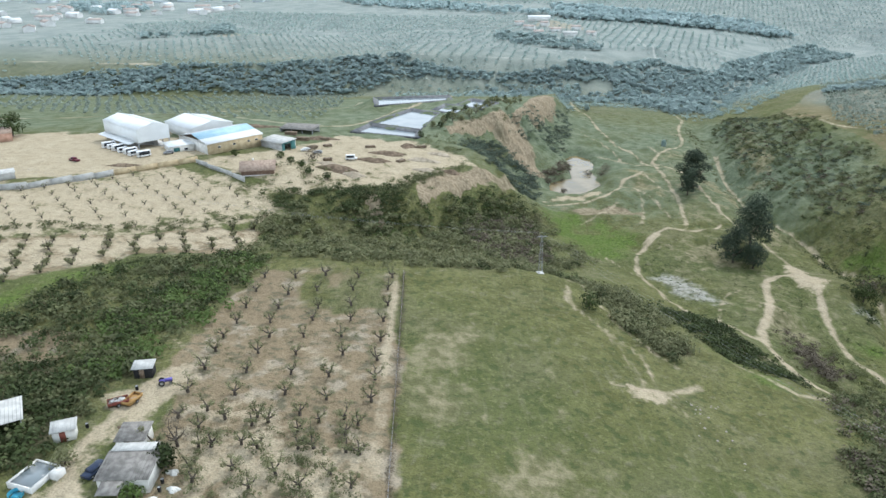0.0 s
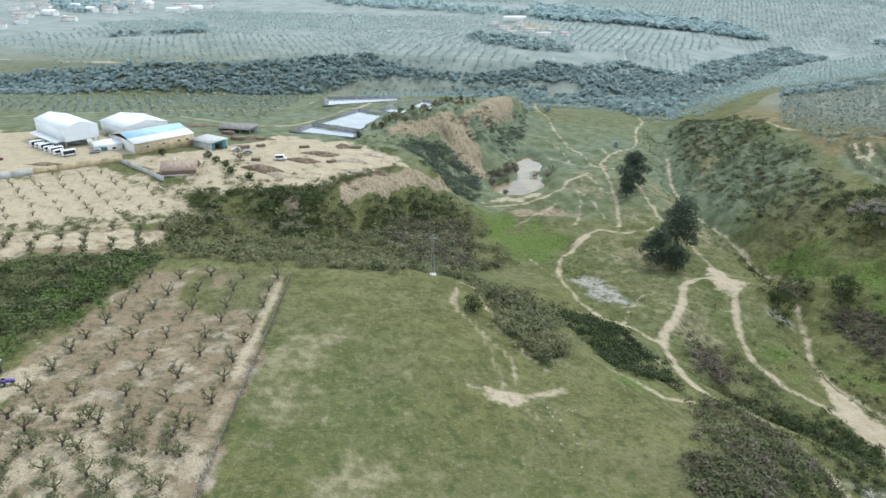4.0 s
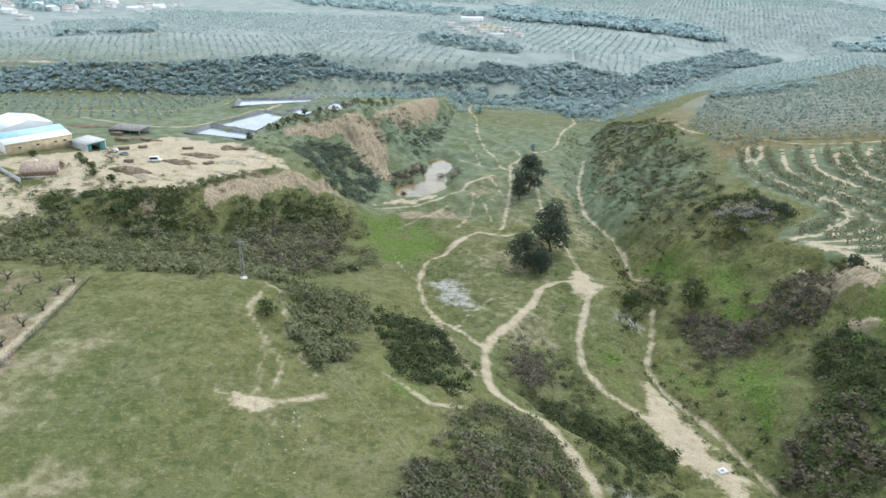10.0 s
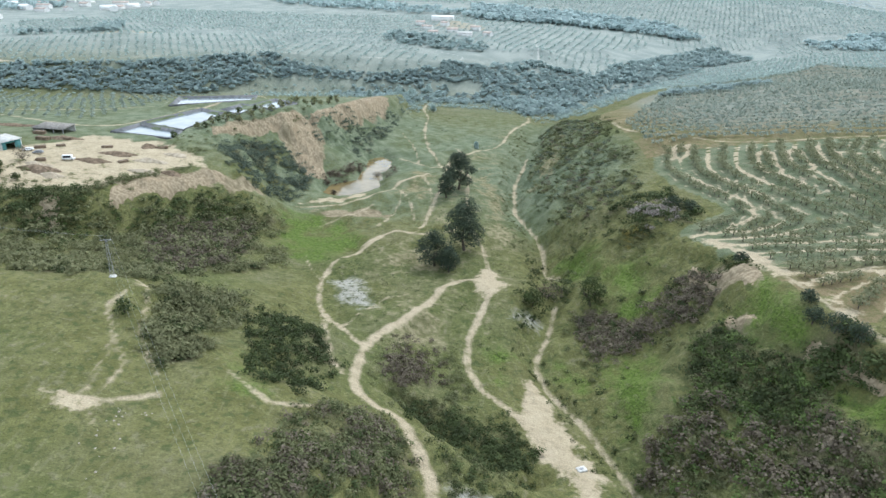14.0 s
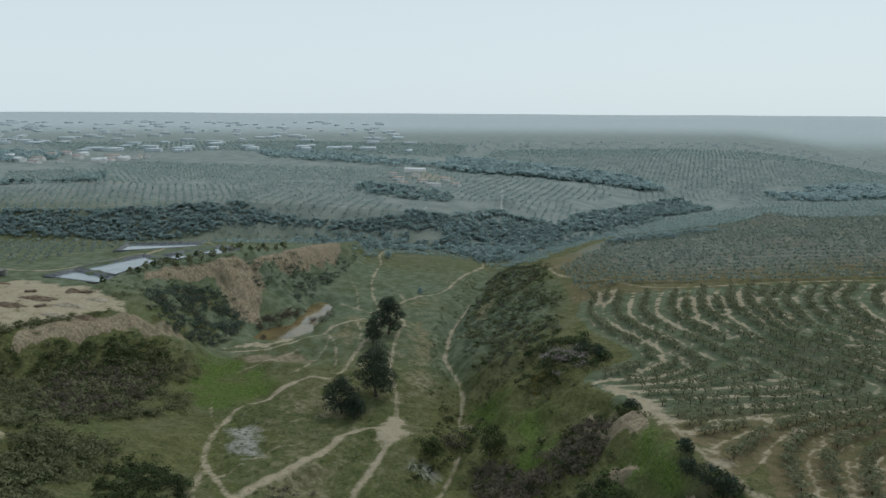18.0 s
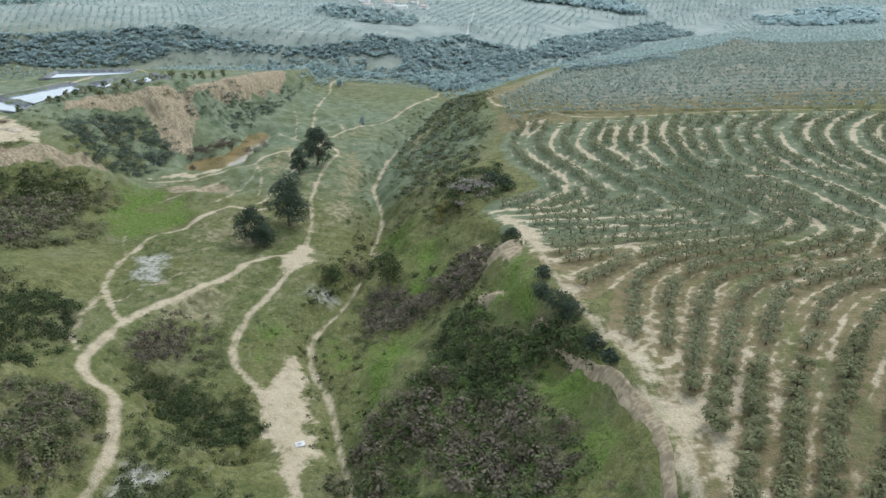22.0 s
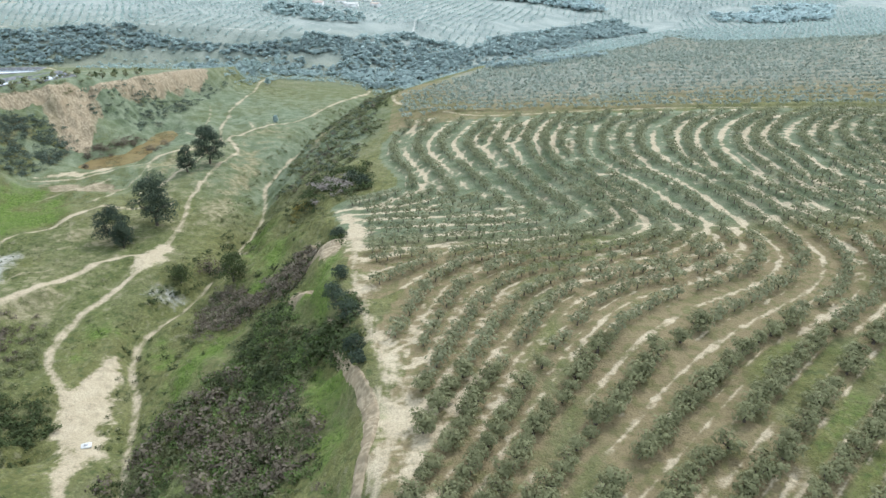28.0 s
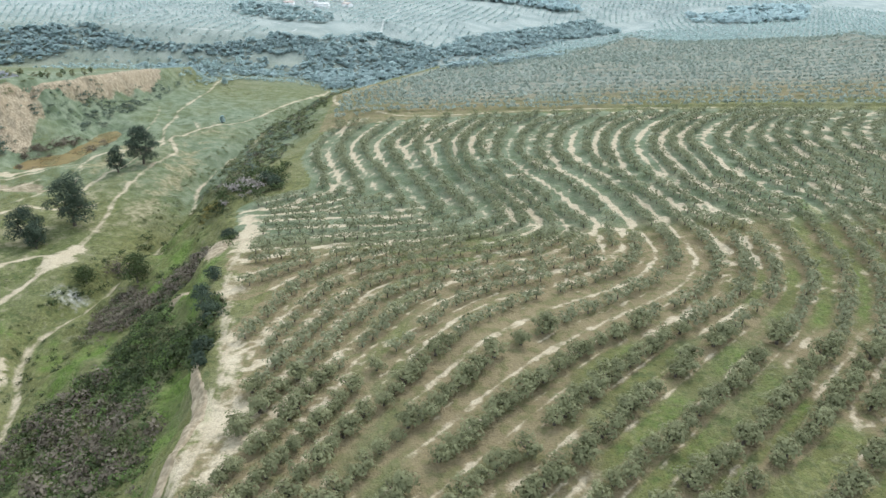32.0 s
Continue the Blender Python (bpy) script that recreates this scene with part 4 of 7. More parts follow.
def build_ground():
    nx, ny = MX.shape
    # ground painted darker where bushes stand close, standing in for their shade
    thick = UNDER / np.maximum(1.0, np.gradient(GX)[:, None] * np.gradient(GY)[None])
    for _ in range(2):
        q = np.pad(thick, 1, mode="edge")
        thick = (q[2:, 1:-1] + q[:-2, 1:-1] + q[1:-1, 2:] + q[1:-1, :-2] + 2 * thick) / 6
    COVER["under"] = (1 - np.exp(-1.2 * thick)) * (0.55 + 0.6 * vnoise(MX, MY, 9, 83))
    me = bpy.data.meshes.new("ground")
    idx = np.arange(nx * ny).reshape(nx, ny)
    quads = np.stack([idx[:-1, :-1], idx[1:, :-1], idx[1:, 1:], idx[:-1, 1:]], -1).reshape(-1, 4)
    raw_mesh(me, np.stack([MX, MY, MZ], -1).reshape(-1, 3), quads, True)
    for name, keys in (("cover_a", ("path", "lush", "soil")), ("cover_b", ("cliff", "chalk", "dry")), ("cover_c", ("red", "grove", "far")), ("cover_d", ("under", "mid_haze", "mid_haze"))):
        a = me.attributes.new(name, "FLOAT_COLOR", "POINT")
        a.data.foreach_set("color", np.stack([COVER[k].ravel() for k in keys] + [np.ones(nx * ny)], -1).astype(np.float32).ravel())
    me.materials.append(GROUND)
    return tagged(new("ground", me), "grassy and scrubby land with dirt tracks, fields and eroded banks", "ground", kind="structure")


def raw_mesh(me, verts, faces, shade=False):
    """Fill a mesh with vertices and faces of one size."""
    verts, faces = np.asarray(verts, np.float32), np.asarray(faces, np.int32)
    k = faces.shape[1]
    me.vertices.add(len(verts))
    me.vertices.foreach_set("co", verts.ravel())
    me.loops.add(faces.size)
    me.loops.foreach_set("vertex_index", faces.ravel())
    me.polygons.add(len(faces))
    me.polygons.foreach_set("loop_start", np.arange(len(faces), dtype=np.int32) * k)
    if shade:
        me.polygons.foreach_set("use_smooth", np.ones(len(faces), bool))
    me.update(calc_edges=True)
    me.validate()



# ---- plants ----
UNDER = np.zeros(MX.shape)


def shade_under(xy, scale):
    """Undergrowth and painted shade spread on the ground round every bush."""
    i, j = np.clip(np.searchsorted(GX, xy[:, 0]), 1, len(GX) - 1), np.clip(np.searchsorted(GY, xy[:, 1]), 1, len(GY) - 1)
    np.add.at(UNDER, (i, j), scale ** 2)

def part(name, verts, faces, mat, parent=None, label="", smooth_faces=False):
    """One mesh object under a thing or a part."""
    me = verts if isinstance(verts, bpy.types.Mesh) else bpy.data.meshes.new(name)
    if me is not verts:
        raw_mesh(me, verts, faces, smooth_faces)
        me.materials.append(mat)
    ob = new(name, me)
    ob.parent = parent
    if label:
        ob["label"] = label
    return ob


def leaf_cloud(rng, blobs, n, leaf, lift=0.6):
    """n leaf clumps, each a small tilted leaf sheet, spread over lumps of the crown."""
    blobs = np.array(blobs, float)
    share = blobs[:, 3] * blobs[:, 4] + blobs[:, 3] * blobs[:, 5]
    pick = rng.choice(len(blobs), n, p=share / share.sum())
    d = rng.normal(size=(n, 3))
    d /= np.linalg.norm(d, axis=1)[:, None]
    d[:, 2] = np.abs(d[:, 2]) * 0.9 - 0.25 * rng.random(n)
    r = 0.55 + 0.5 * rng.random(n) ** 0.6
    c = blobs[pick, :3] + d * blobs[pick, 3:] * r[:, None]
    nrm = d + rng.normal(size=(n, 3)) * 0.24 + np.array((0, 0, lift))
    nrm /= np.linalg.norm(nrm, axis=1)[:, None]
    u = np.cross(nrm, rng.normal(size=(n, 3)))
    u /= np.linalg.norm(u, axis=1)[:, None] + 1e-9
    v = np.cross(nrm, u)
    s = leaf * (0.5 + 0.8 * rng.random(n))[:, None]
    w = s * (0.45 + 0.5 * rng.random(n))[:, None]
    corners = np.stack([c - u * s, c - v * w * 0.9 + nrm * s * 0.15, c + u * s * 0.9, c + v * w + nrm * s * 0.1], 1)
    return corners.reshape(-1, 3), np.arange(4 * n).reshape(n, 4)


def tube(pts, radii, sides=6):
    pts = np.array(pts, float)
    ring = []
    for i, (p, r) in enumerate(zip(pts, radii)):
        d = pts[min(i + 1, len(pts) - 1)] - pts[max(i - 1, 0)]
        d /= np.linalg.norm(d) + 1e-9
        a = np.cross(d, (0.3, 0.9, 0.1))
        a /= np.linalg.norm(a)
        b = np.cross(d, a)
        t = np.arange(sides) * 2 * math.pi / sides
        ring.append(p + r * (np.cos(t)[:, None] * a + np.sin(t)[:, None] * b))
    k = np.arange(sides)
    faces = [np.stack([i * sides + k, i * sides + (k + 1) % sides, (i + 1) * sides + (k + 1) % sides, (i + 1) * sides + k], 1) for i in range(len(pts) - 1)]
    return np.vstack(ring), np.vstack(faces)


def joined(pieces):
    vs, fs, k = [], [], 0
    for v, f in pieces:
        vs.append(v)
        fs.append(f + k)
        k += len(v)
    return np.vstack(vs), np.vstack(fs)


def limbs(rng, stem, spread, count, thick, forks=2, sides=5):
    """A tapered trunk that splits into crooked limbs; gives the tubes and the tips."""
    lean = rng.normal(size=2) * 0.12 * stem
    top = np.array((*lean, stem))
    tubes = [tube([(0, 0, -0.25), (lean[0] * 0.3, lean[1] * 0.3, stem * 0.45), top], (thick * 1.35, thick, thick * 0.8), sides + 1)]
    tips = []
    for k in range(count):
        a = 2 * math.pi * (k + 0.6 * rng.random()) / count
        out = spread * (0.7 + 0.5 * rng.random())
        end = top + np.array((math.cos(a) * out, math.sin(a) * out, spread * (0.45 + 0.6 * rng.random())))
        knee = top + (end - top) * 0.5 + np.array((math.cos(a), math.sin(a), -0.4)) * 0.12 * spread
        tubes.append(tube([top - np.array((0, 0, 0.1)), knee, end], (thick * 0.6, thick * 0.42, thick * 0.2), sides))
        for _ in range(forks):
            twig = end + rng.normal(size=3) * spread * 0.35 + np.array((0, 0, 0.2 * spread))
            tubes.append(tube([knee + (end - knee) * 0.6, twig], (thick * 0.25, thick * 0.08), 4))
            tips.append(twig)
        tips.append(end)
    return joined(tubes), np.array(tips)


def olive_shape(rng, size=1.0, n=240, leaf=0.26, dense=1.0):
    wood, tips = limbs(rng, 0.6 * size, 0.95 * size, 4, 0.2 * size)
    blobs = [(*(t * np.array((1.0, 1.0, 0.95))), size * r, size * r, size * r * 0.85) for t, r in zip(tips, 0.55 + 0.35 * rng.random(len(tips)))]
    blobs += [(0, 0, 1.6 * size, size, size, 0.75 * size), (0.5 * size, 0.1, 1.0 * size, 0.8 * size, 0.8 * size, 0.5 * size), (-0.5 * size, -0.2, 1.0 * size, 0.8 * size, 0.8 * size, 0.5 * size)]
    return wood, leaf_cloud(rng, blobs, int(n * dense), leaf * size)


def mesh_of(name, shape, mat):
    me = bpy.data.meshes.new(name)
    raw_mesh(me, *shape)
    me.materials.append(mat)
    return me


def scattered(shapes, pos, rng, scale, flat=1.0):
    """One joined mesh of many plants: each a turned and sized copy of one of the shapes."""
    vs, fs, k = [], [], 0
    pick = rng.integers(0, len(shapes), len(pos))
    turn = rng.random(len(pos)) * 2 * math.pi
    for i, (v, f) in enumerate(shapes):
        sel = np.nonzero(pick == i)[0]
        if not len(sel):
            continue
        c, s, z = np.cos(turn[sel])[:, None], np.sin(turn[sel])[:, None], np.asarray(scale)[sel][:, None]
        x, y, h = v[None, :, 0], v[None, :, 1], v[None, :, 2]
        w = np.stack([(x * c - y * s) * z + pos[sel, 0, None], (x * s + y * c) * z + pos[sel, 1, None], h * z * flat + pos[sel, 2, None]], -1)
        vs.append(w.reshape(-1, 3))
        fs.append((f[None] + (np.arange(len(sel)) * len(v))[:, None, None] + k).reshape(-1, f.shape[1]))
        k += len(sel) * len(v)
    return np.vstack(vs), np.vstack(fs)


def on_ground(xy, sink=0.0):
    xy = np.asarray(xy, float)
    return np.column_stack([xy, ground_z(xy[:, 0], xy[:, 1]) - sink])


def stuff(name, shape, mat, label, category):
    return tagged(part(name, *shape, mat), label, category, kind="stuff")


def spots_in(poly, n, rng, gap=0.0, bare=0.42):
    """n places within an outline, clustered, with a least distance."""
    p = np.array(poly, float)
    lo, hi = p.min(0), p.max(0)
    xy = lo + (hi - lo) * rng.random((n * 8, 2))
    keep = within(poly, xy[:, 0], xy[:, 1]) & (vnoise(xy[:, 0], xy[:, 1], 12, 21) + 0.5 * rng.random(len(xy)) > bare)
    xy = xy[keep][:n]
    if gap:
        cells, out = set(), []
        for x, y in xy:
            key = (int(x // gap), int(y // gap))
            if key not in cells:
                cells.add(key)
                out.append((x, y))
        xy = np.array(out)
    return xy


rng = np.random.default_rng(4)
olive_woods, olive_crowns = [], []
for k in range(7):
    wood, crown = olive_shape(rng, 1.0 + 0.1 * rng.random(), 480, 0.19)
    olive_woods.append(mesh_of("trunk", wood, BARK))
    olive_crowns.append(mesh_of("crown", crown, OLIVE))


def olive_tree(x, y, size, k, turn, group, label, crowns=olive_crowns, woods=olive_woods, name="olive_tree"):
    tree = tagged(new(name), label, "olive tree", group)
    part("trunk", woods[k % len(woods)], None, None, tree)
    part("crown", crowns[k % len(crowns)], None, None, tree)
    tree.matrix_basis = pose(x, y, float(ground_z(x, y)) - 0.05, 0, 0, turn) @ Matrix.Diagonal((size, size, size, 1))
    return tree


def row_places(rows, gap, rng):
    out = []
    for r in rows:
        s = np.concatenate([[0], np.cumsum(np.hypot(*np.diff(r, axis=0).T))])
        t = np.arange(rng.random() * gap, s[-1], gap)
        t = t + rng.normal(size=len(t)) * 0.3
        q = np.stack([np.interp(t, s, r[:, 0]), np.interp(t, s, r[:, 1])], 1) + rng.normal(size=(len(t), 2)) * 0.3
        out.append(q[rng.random(len(q)) > 0.06])
    return np.vstack(out)


# contour grove: the nearest trees are things of their own
places = row_places(ROWS_NEAR, 3.9, rng)
ridge = spline(PATHS[18][1], 2.0)
clear = np.array([np.hypot(ridge[:, 0] - x, ridge[:, 1] - y).min() > 5.0 for x, y in places])
places = places[clear & (height(places[:, 0], places[:, 1]) > -9) & (places[:, 1] > 60)]
order = np.argsort(places[:, 1] + 0.25 * np.abs(places[:, 0] - 330))
single, rest = places[order[:300]], places[order[300:]]
for i, (x, y) in enumerate(single):
    olive_tree(float(x), float(y), 1.12 + 0.58 * rng.random(), int(rng.integers(7)), 360 * rng.random(), "olives of the contour grove", "grey-green olive tree in a contour-planted row on bare soil")
low_crowns = [olive_shape(rng, 1.05, 98, 0.28)[1] for _ in range(8)]
low_wood = [tube([(0, 0, -0.3), (0.05, 0, 0.7), (0.2, 0.1, 1.5)], (0.2, 0.16, 0.08), 4)] * 2
grove_at = on_ground(rest)
stuff("olive_grove", scattered(low_crowns, grove_at, rng, 1.16 + 0.52 * rng.random(len(rest))), OLIVE_HAZED, "grey-green olives in curving contour rows over pale soil", "olive grove")
stuff("olive_trunks", scattered(low_wood, grove_at, rng, np.ones(len(rest))), BARK, "short dark olive trunks standing in curving rows", "trunks")
# olives of the far slope, lighter haze painted into their leaves
OLIVE_MID = leaves("mid_hazed_olive_leaves", (0.19, 0.235, 0.195), (0.325, 0.374, 0.315), 0.38)
far_crowns = [olive_shape(rng, 1.0, 18, 0.69)[1] for _ in range(6)]
places = row_places(ROWS_FAR, 3.3, rng)
places = places[(height(places[:, 0], places[:, 1]) > -15) & (places[:, 1] < 640)]
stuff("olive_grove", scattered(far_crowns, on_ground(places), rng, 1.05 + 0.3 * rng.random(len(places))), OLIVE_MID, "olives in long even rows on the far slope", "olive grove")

# pruned orchard beside the meadow
bare_woods, bare_crowns = [], []
for k in range(6):
    wood, tips = limbs(rng, 1.1, 1.4, 4, 0.32, 3)
    bare_woods.append(mesh_of("trunk", wood, BARK))
    blobs = [(*t, 0.6, 0.6, 0.5) for t in tips[rng.random(len(tips)) < (0.5 + 0.1 * k)]] + [(*tips[0], 0.6, 0.6, 0.5)]
    bare_crowns.append(mesh_of("crown", leaf_cloud(rng, blobs, 150 + 50 * k, 0.17), OLIVE))
orchard_poly = REDS["orchard"]
for iy in range(12):
    for ix in range(7):
        x, y = -15.2 - 8.8 * ix + rng.normal() * 0.5, 175 - 8.4 * iy + rng.normal() * 0.5
        if within(orchard_poly, np.array(x), np.array(y)) and x < -13.5 and rng.random() > 0.04:
            near = iy > 6
            olive_tree(x, y, 0.8 + 0.28 * rng.random(), int(rng.integers(2, 6) if near else rng.integers(0, 4)), 360 * rng.random(), "pruned orchard trees", "hard-pruned old olive tree with dark trunk and sparse leaves", bare_crowns, bare_woods, "pruned_orchard_tree")


for iy in range(4):
    for ix in range(4):
        x, y = -19.0 - 8.4 * ix + rng.normal() * 0.8, 110.5 - 5.4 * iy + rng.normal() * 0.7
        if within(orchard_poly, np.array(x), np.array(y)):
            olive_tree(x, y, 0.7 + 0.25 * rng.random(), int(rng.integers(3, 6)), 360 * rng.random(), "pruned orchard trees", "bushy regrown olive tree between the pruned rows", bare_crowns, bare_woods, "pruned_orchard_tree")


def tilted_grid(poly, gap, turn, group, label, size, lo, hi, name, crowns=bare_crowns):
    c, s = math.cos(radians(turn)), math.sin(radians(turn))
    p = np.array(poly)
    mid = p.mean(0)
    for i in range(-16, 17):
        for j in range(-16, 17):
            x, y = mid[0] + (i * c - j * s) * gap + rng.normal() * 0.5, mid[1] + (i * s + j * c) * gap + rng.normal() * 0.5
            if within(poly, np.array(x), np.array(y)) and rng.random() > 0.06:
                olive_tree(x, y, size * (0.85 + 0.3 * rng.random()), int(rng.integers(lo, hi)), 360 * rng.random(), group, label, crowns, bare_woods, name)


tilted_grid(SOILS["pale_orchard"], 8.0, 40, "trees of the pale orchard", "small bare pruned orchard tree on pale tilled soil", 0.62, 0, 3, "bare_orchard_tree")
tilted_grid(REDS["ochre"], 7.5, 20, "trees of the ochre strip", "small rounded olive tree on ochre soil", 0.85, 0, 6, "young_olive_tree", olive_crowns)

# scrub: zones of bushes
bush_shapes = []
for k in range(8):
    lumps = [(rng.normal() * 0.45, rng.normal() * 0.45, 0.25 + 0.4 * rng.random(), 0.35 + 0.35 * rng.random(), 0.35 + 0.35 * rng.random(), 0.35 + 0.35 * rng.random()) for _ in range(6)]
    bush_shapes.append(leaf_cloud(rng, lumps, 56, 0.17))
small_shapes = [(v[: 4 * 26] * np.array((1, 1, 0.9)), f[:26]) for v, f in bush_shapes]


# grassy clearings on the valley side, kept free of most bushes
CLEARINGS = [
    [(-14, 281), (-4, 297), (3, 306), (18, 320), (27, 316), (20, 308), (11, 296), (4, 286), (-4, 274), (-11, 268)],
    [(174, 191), (179, 201), (194, 205), (199, 189), (198, 173), (190, 162), (180, 167), (173, 177)],
    [(181, 266), (195, 261), (203, 243), (193, 221), (184, 232), (175, 236)],
    [(211, 187), (218, 195), (225, 200), (228, 193), (227, 172), (221, 175), (217, 182)],
    [(221, 150), (226, 156), (234, 138), (239, 126), (240, 115), (238, 100), (232, 112), (228, 130)],
]


def scrub(name, poly, n, low, high, mat, label, flat=1.0, shapes=bush_shapes, gap=0.0):
    n = int(n * (1.25 if shapes is bush_shapes else 1.0))
    xy = spots_in(poly, n, rng, gap, 0.52)
    xy = xy + rng.normal(size=xy.shape) * 1.6
    lane = np.ones(len(xy), bool)
    for w, p in PATHS[:20]:
        line = spline(p, 3.0)
        lane &= np.array([np.hypot(line[:, 0] - x, line[:, 1] - y).min() > w + 0.8 for x, y in xy])
    for clear_poly in CLEARINGS:
        lane &= ~(within(clear_poly, xy[:, 0], xy[:, 1]) & (rng.random(len(xy)) > 0.12))
    xy = xy[lane]
    scale = low + (high - low) * rng.random(len(xy)) ** 1.25
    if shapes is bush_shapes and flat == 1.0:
        shade_under(xy, scale)
    stuff(name, scattered(shapes, on_ground(xy, 0.1), rng, scale, flat), mat, label, "scrub")


RAVINE = [(-58, 190), (-14, 186), (34, 192), (40, 236), (60, 262), (47, 316), (20, 300), (-16, 262), (-49, 252), (-66, 242)]
scrub("ravine_scrub", RAVINE, 560, 1.8, 3.6, OLIVE, "dense grey-green bushes filling the ravine below the cliffs")
scrub("ravine_scrub", RAVINE, 170, 1.2, 2.6, SCRUB_DARK, "dark evergreen bushes in the ravine")
scrub("ravine_scrub", [(6, 262), (12, 284), (28, 300), (42, 306), (46, 258), (33, 228), (16, 234)], 190, 1.2, 2.6, SCRUB_DARK, "dark bushes round the leafless thicket in the ravine")
scrub("bare_thicket", [(6, 265), (12, 282), (28, 296), (39, 301), (42, 255), (31, 231), (16, 237)], 260, 1.6, 3.0, SCRUB_BROWN, "leafless brown thicket in the ravine")
scrub("ravine_scrub", RAVINE, 200, 1.2, 2.6, SCRUB, "olive-green bushes in the ravine below the meadow")
scrub("cliff_foot_scrub", [(-40, 252), (-16, 262), (0, 290), (22, 310), (44, 320), (36, 300), (4, 270), (-30, 244)], 190, 1.2, 2.6, SCRUB_DARK, "dark bushes at the foot of the low cliff")
scrub("hedge_wood", [(-52, 192), (-60, 196), (-96, 186), (-104, 150), (-118, 118), (-100, 92), (-78, 84), (-70, 100), (-66, 118), (-60, 132), (-60, 146)], 300, 1.2, 2.8, SCRUB_DARK, "dense dark hedge and small trees beside the orchard")
scrub("hedge_wood", [(-52, 192), (-60, 196), (-96, 186), (-104, 150), (-118, 118), (-100, 92), (-78, 84), (-70, 100), (-66, 118), (-60, 132), (-60, 146)], 300, 1.4, 3.0, SCRUB, "grey-green olives and bushes beside the orchard")
scrub("hedge_wood", [(-52, 192), (-64, 190), (-82, 150), (-74, 120), (-64, 122), (-58, 146)], 200, 1.2, 2.6, LUSH, "bright green undergrowth beside the orchard")
BUSH_A = [(40, 212), (59, 207), (64.9, 183.9), (62, 159.8), (58, 147), (50, 150), (46, 162), (45, 178), (40, 192)]
scrub("slope_thicket", BUSH_A, 330, 1.5, 2.9, OLIVE, "thicket of wild grey-green olive bushes on the slope")
scrub("slope_thicket", BUSH_A, 90, 1.2, 2.4, SCRUB_DARK, "dark bushes on the slope below the meadow")
BUSH_B = [(65, 202), (73, 208), (86, 196), (93, 178), (95, 166), (87.8, 148.1), (77.9, 149.6), (69.9, 171)]
scrub("slope_thicket", BUSH_B, 260, 1.2, 2.4, SCRUB_DARK, "dark green thicket above the dirt road")
BUSH_C = [(94, 144.7), (104, 151.7), (114, 146), (117, 125), (112, 100), (90, 92), (78, 102), (80, 116), (86, 128.1), (90, 136)]
scrub("mound_thicket", BUSH_C, 150, 1.0, 2.2, SCRUB_DARK, "dark bushes on the mound")
scrub("mound_thicket", BUSH_C, 300, 1.2, 2.4, SCRUB, "dense scrub covering the mound")
scrub("mound_thicket", BUSH_C, 180, 1.1, 2.2, SCRUB_BROWN, "brown leafless scrub on the mound")
scrub("hill_scrub", [(104, 200), (126, 204), (134, 184), (132, 170.6), (112, 162), (104, 172)], 70, 0.8, 2.0, SCRUB, "scattered bushes on the hill by the road")
scrub("hill_scrub", [(106, 186), (126, 196), (122, 180), (110, 176)], 40, 1.0, 2.2, SCRUB_BROWN, "brown bushes on the hill by the road")
scrub("gully_scrub", [(112, 172), (126, 167.4), (150, 151.3), (146, 142), (132, 150), (114, 162)], 100, 1.1, 2.4, SCRUB_DARK, "dark scrub in the eroded gully")
EAST = [(172, 110), (180, 150), (172, 180), (164, 204), (175.9, 237.4), (178, 280), (178, 330), (176, 380), (182, 430), (200, 520), (226, 560), (236, 470), (228, 404), (228, 350), (216, 302), (208, 268), (216.1, 239.9), (208, 205.1), (224, 180), (230, 120), (234, 80)]
scrub("slope_scrub", EAST, 760, 0.6, 2.2, SCRUB, "grey-green scrub over the steep valley side")
scrub("slope_scrub", EAST, 430, 0.9, 2.4, SCRUB_DARK, "dark green bushes on the steep valley side")
NORTH_RIM = [(183.9, 302.8), (214, 300), (222, 330), (224, 404), (234, 470), (222, 550), (204, 520), (186, 430), (180, 380)]
scrub("slope_scrub", NORTH_RIM, 220, 0.8, 2.4, HAZY_SCRUB, "scrub on the northern valley side, tinted by painted haze")
scrub("slope_scrub", NORTH_RIM, 260, 0.9, 2.4, SCRUB, "grey-green scrub on the northern valley side")
BAND = [(175, 233), (172, 209), (183, 197), (195, 206), (210, 201), (218, 205), (217, 221), (208, 223), (193, 219), (184, 231)]
scrub("bare_thicket", BAND, 330, 1.0, 2.4, SCRUB_BROWN, "grey-brown leafless thicket across the valley side")
scrub("dark_thicket", BAND, 90, 0.9, 2.0, SCRUB_DARK, "dark bushes in the leafless thicket")
STEEP = [(201, 187), (210, 189), (217, 178), (225, 172), (230, 158), (226, 142), (216, 145), (205, 152), (198, 165)]
scrub("dark_thicket", STEEP, 150, 1.3, 3.2, SCRUB_DARK, "dense dark evergreen thicket on the valley side")
scrub("slope_scrub", STEEP, 220, 0.8, 2.0, SCRUB, "grey-green bushes in the evergreen thicket")
scrub("slope_scrub", STEEP, 240, 0.9, 2.2, LUSH, "bright green undergrowth on the valley side")
DEAD = [(172, 136), (181, 155), (196, 170), (207, 153), (224, 144), (226, 130), (232, 110), (236, 84), (206, 80), (184, 100)]
scrub("bare_thicket", DEAD, 250, 1.3, 3.4, SCRUB_BROWN, "grey leafless bramble thicket on the valley side")
scrub("slope_scrub", DEAD, 240, 0.9, 2.4, LUSH, "green bushes among the brambles")
scrub("slope_scrub", DEAD, 260, 0.8, 2.4, SCRUB, "grey-green bushes among the brambles")
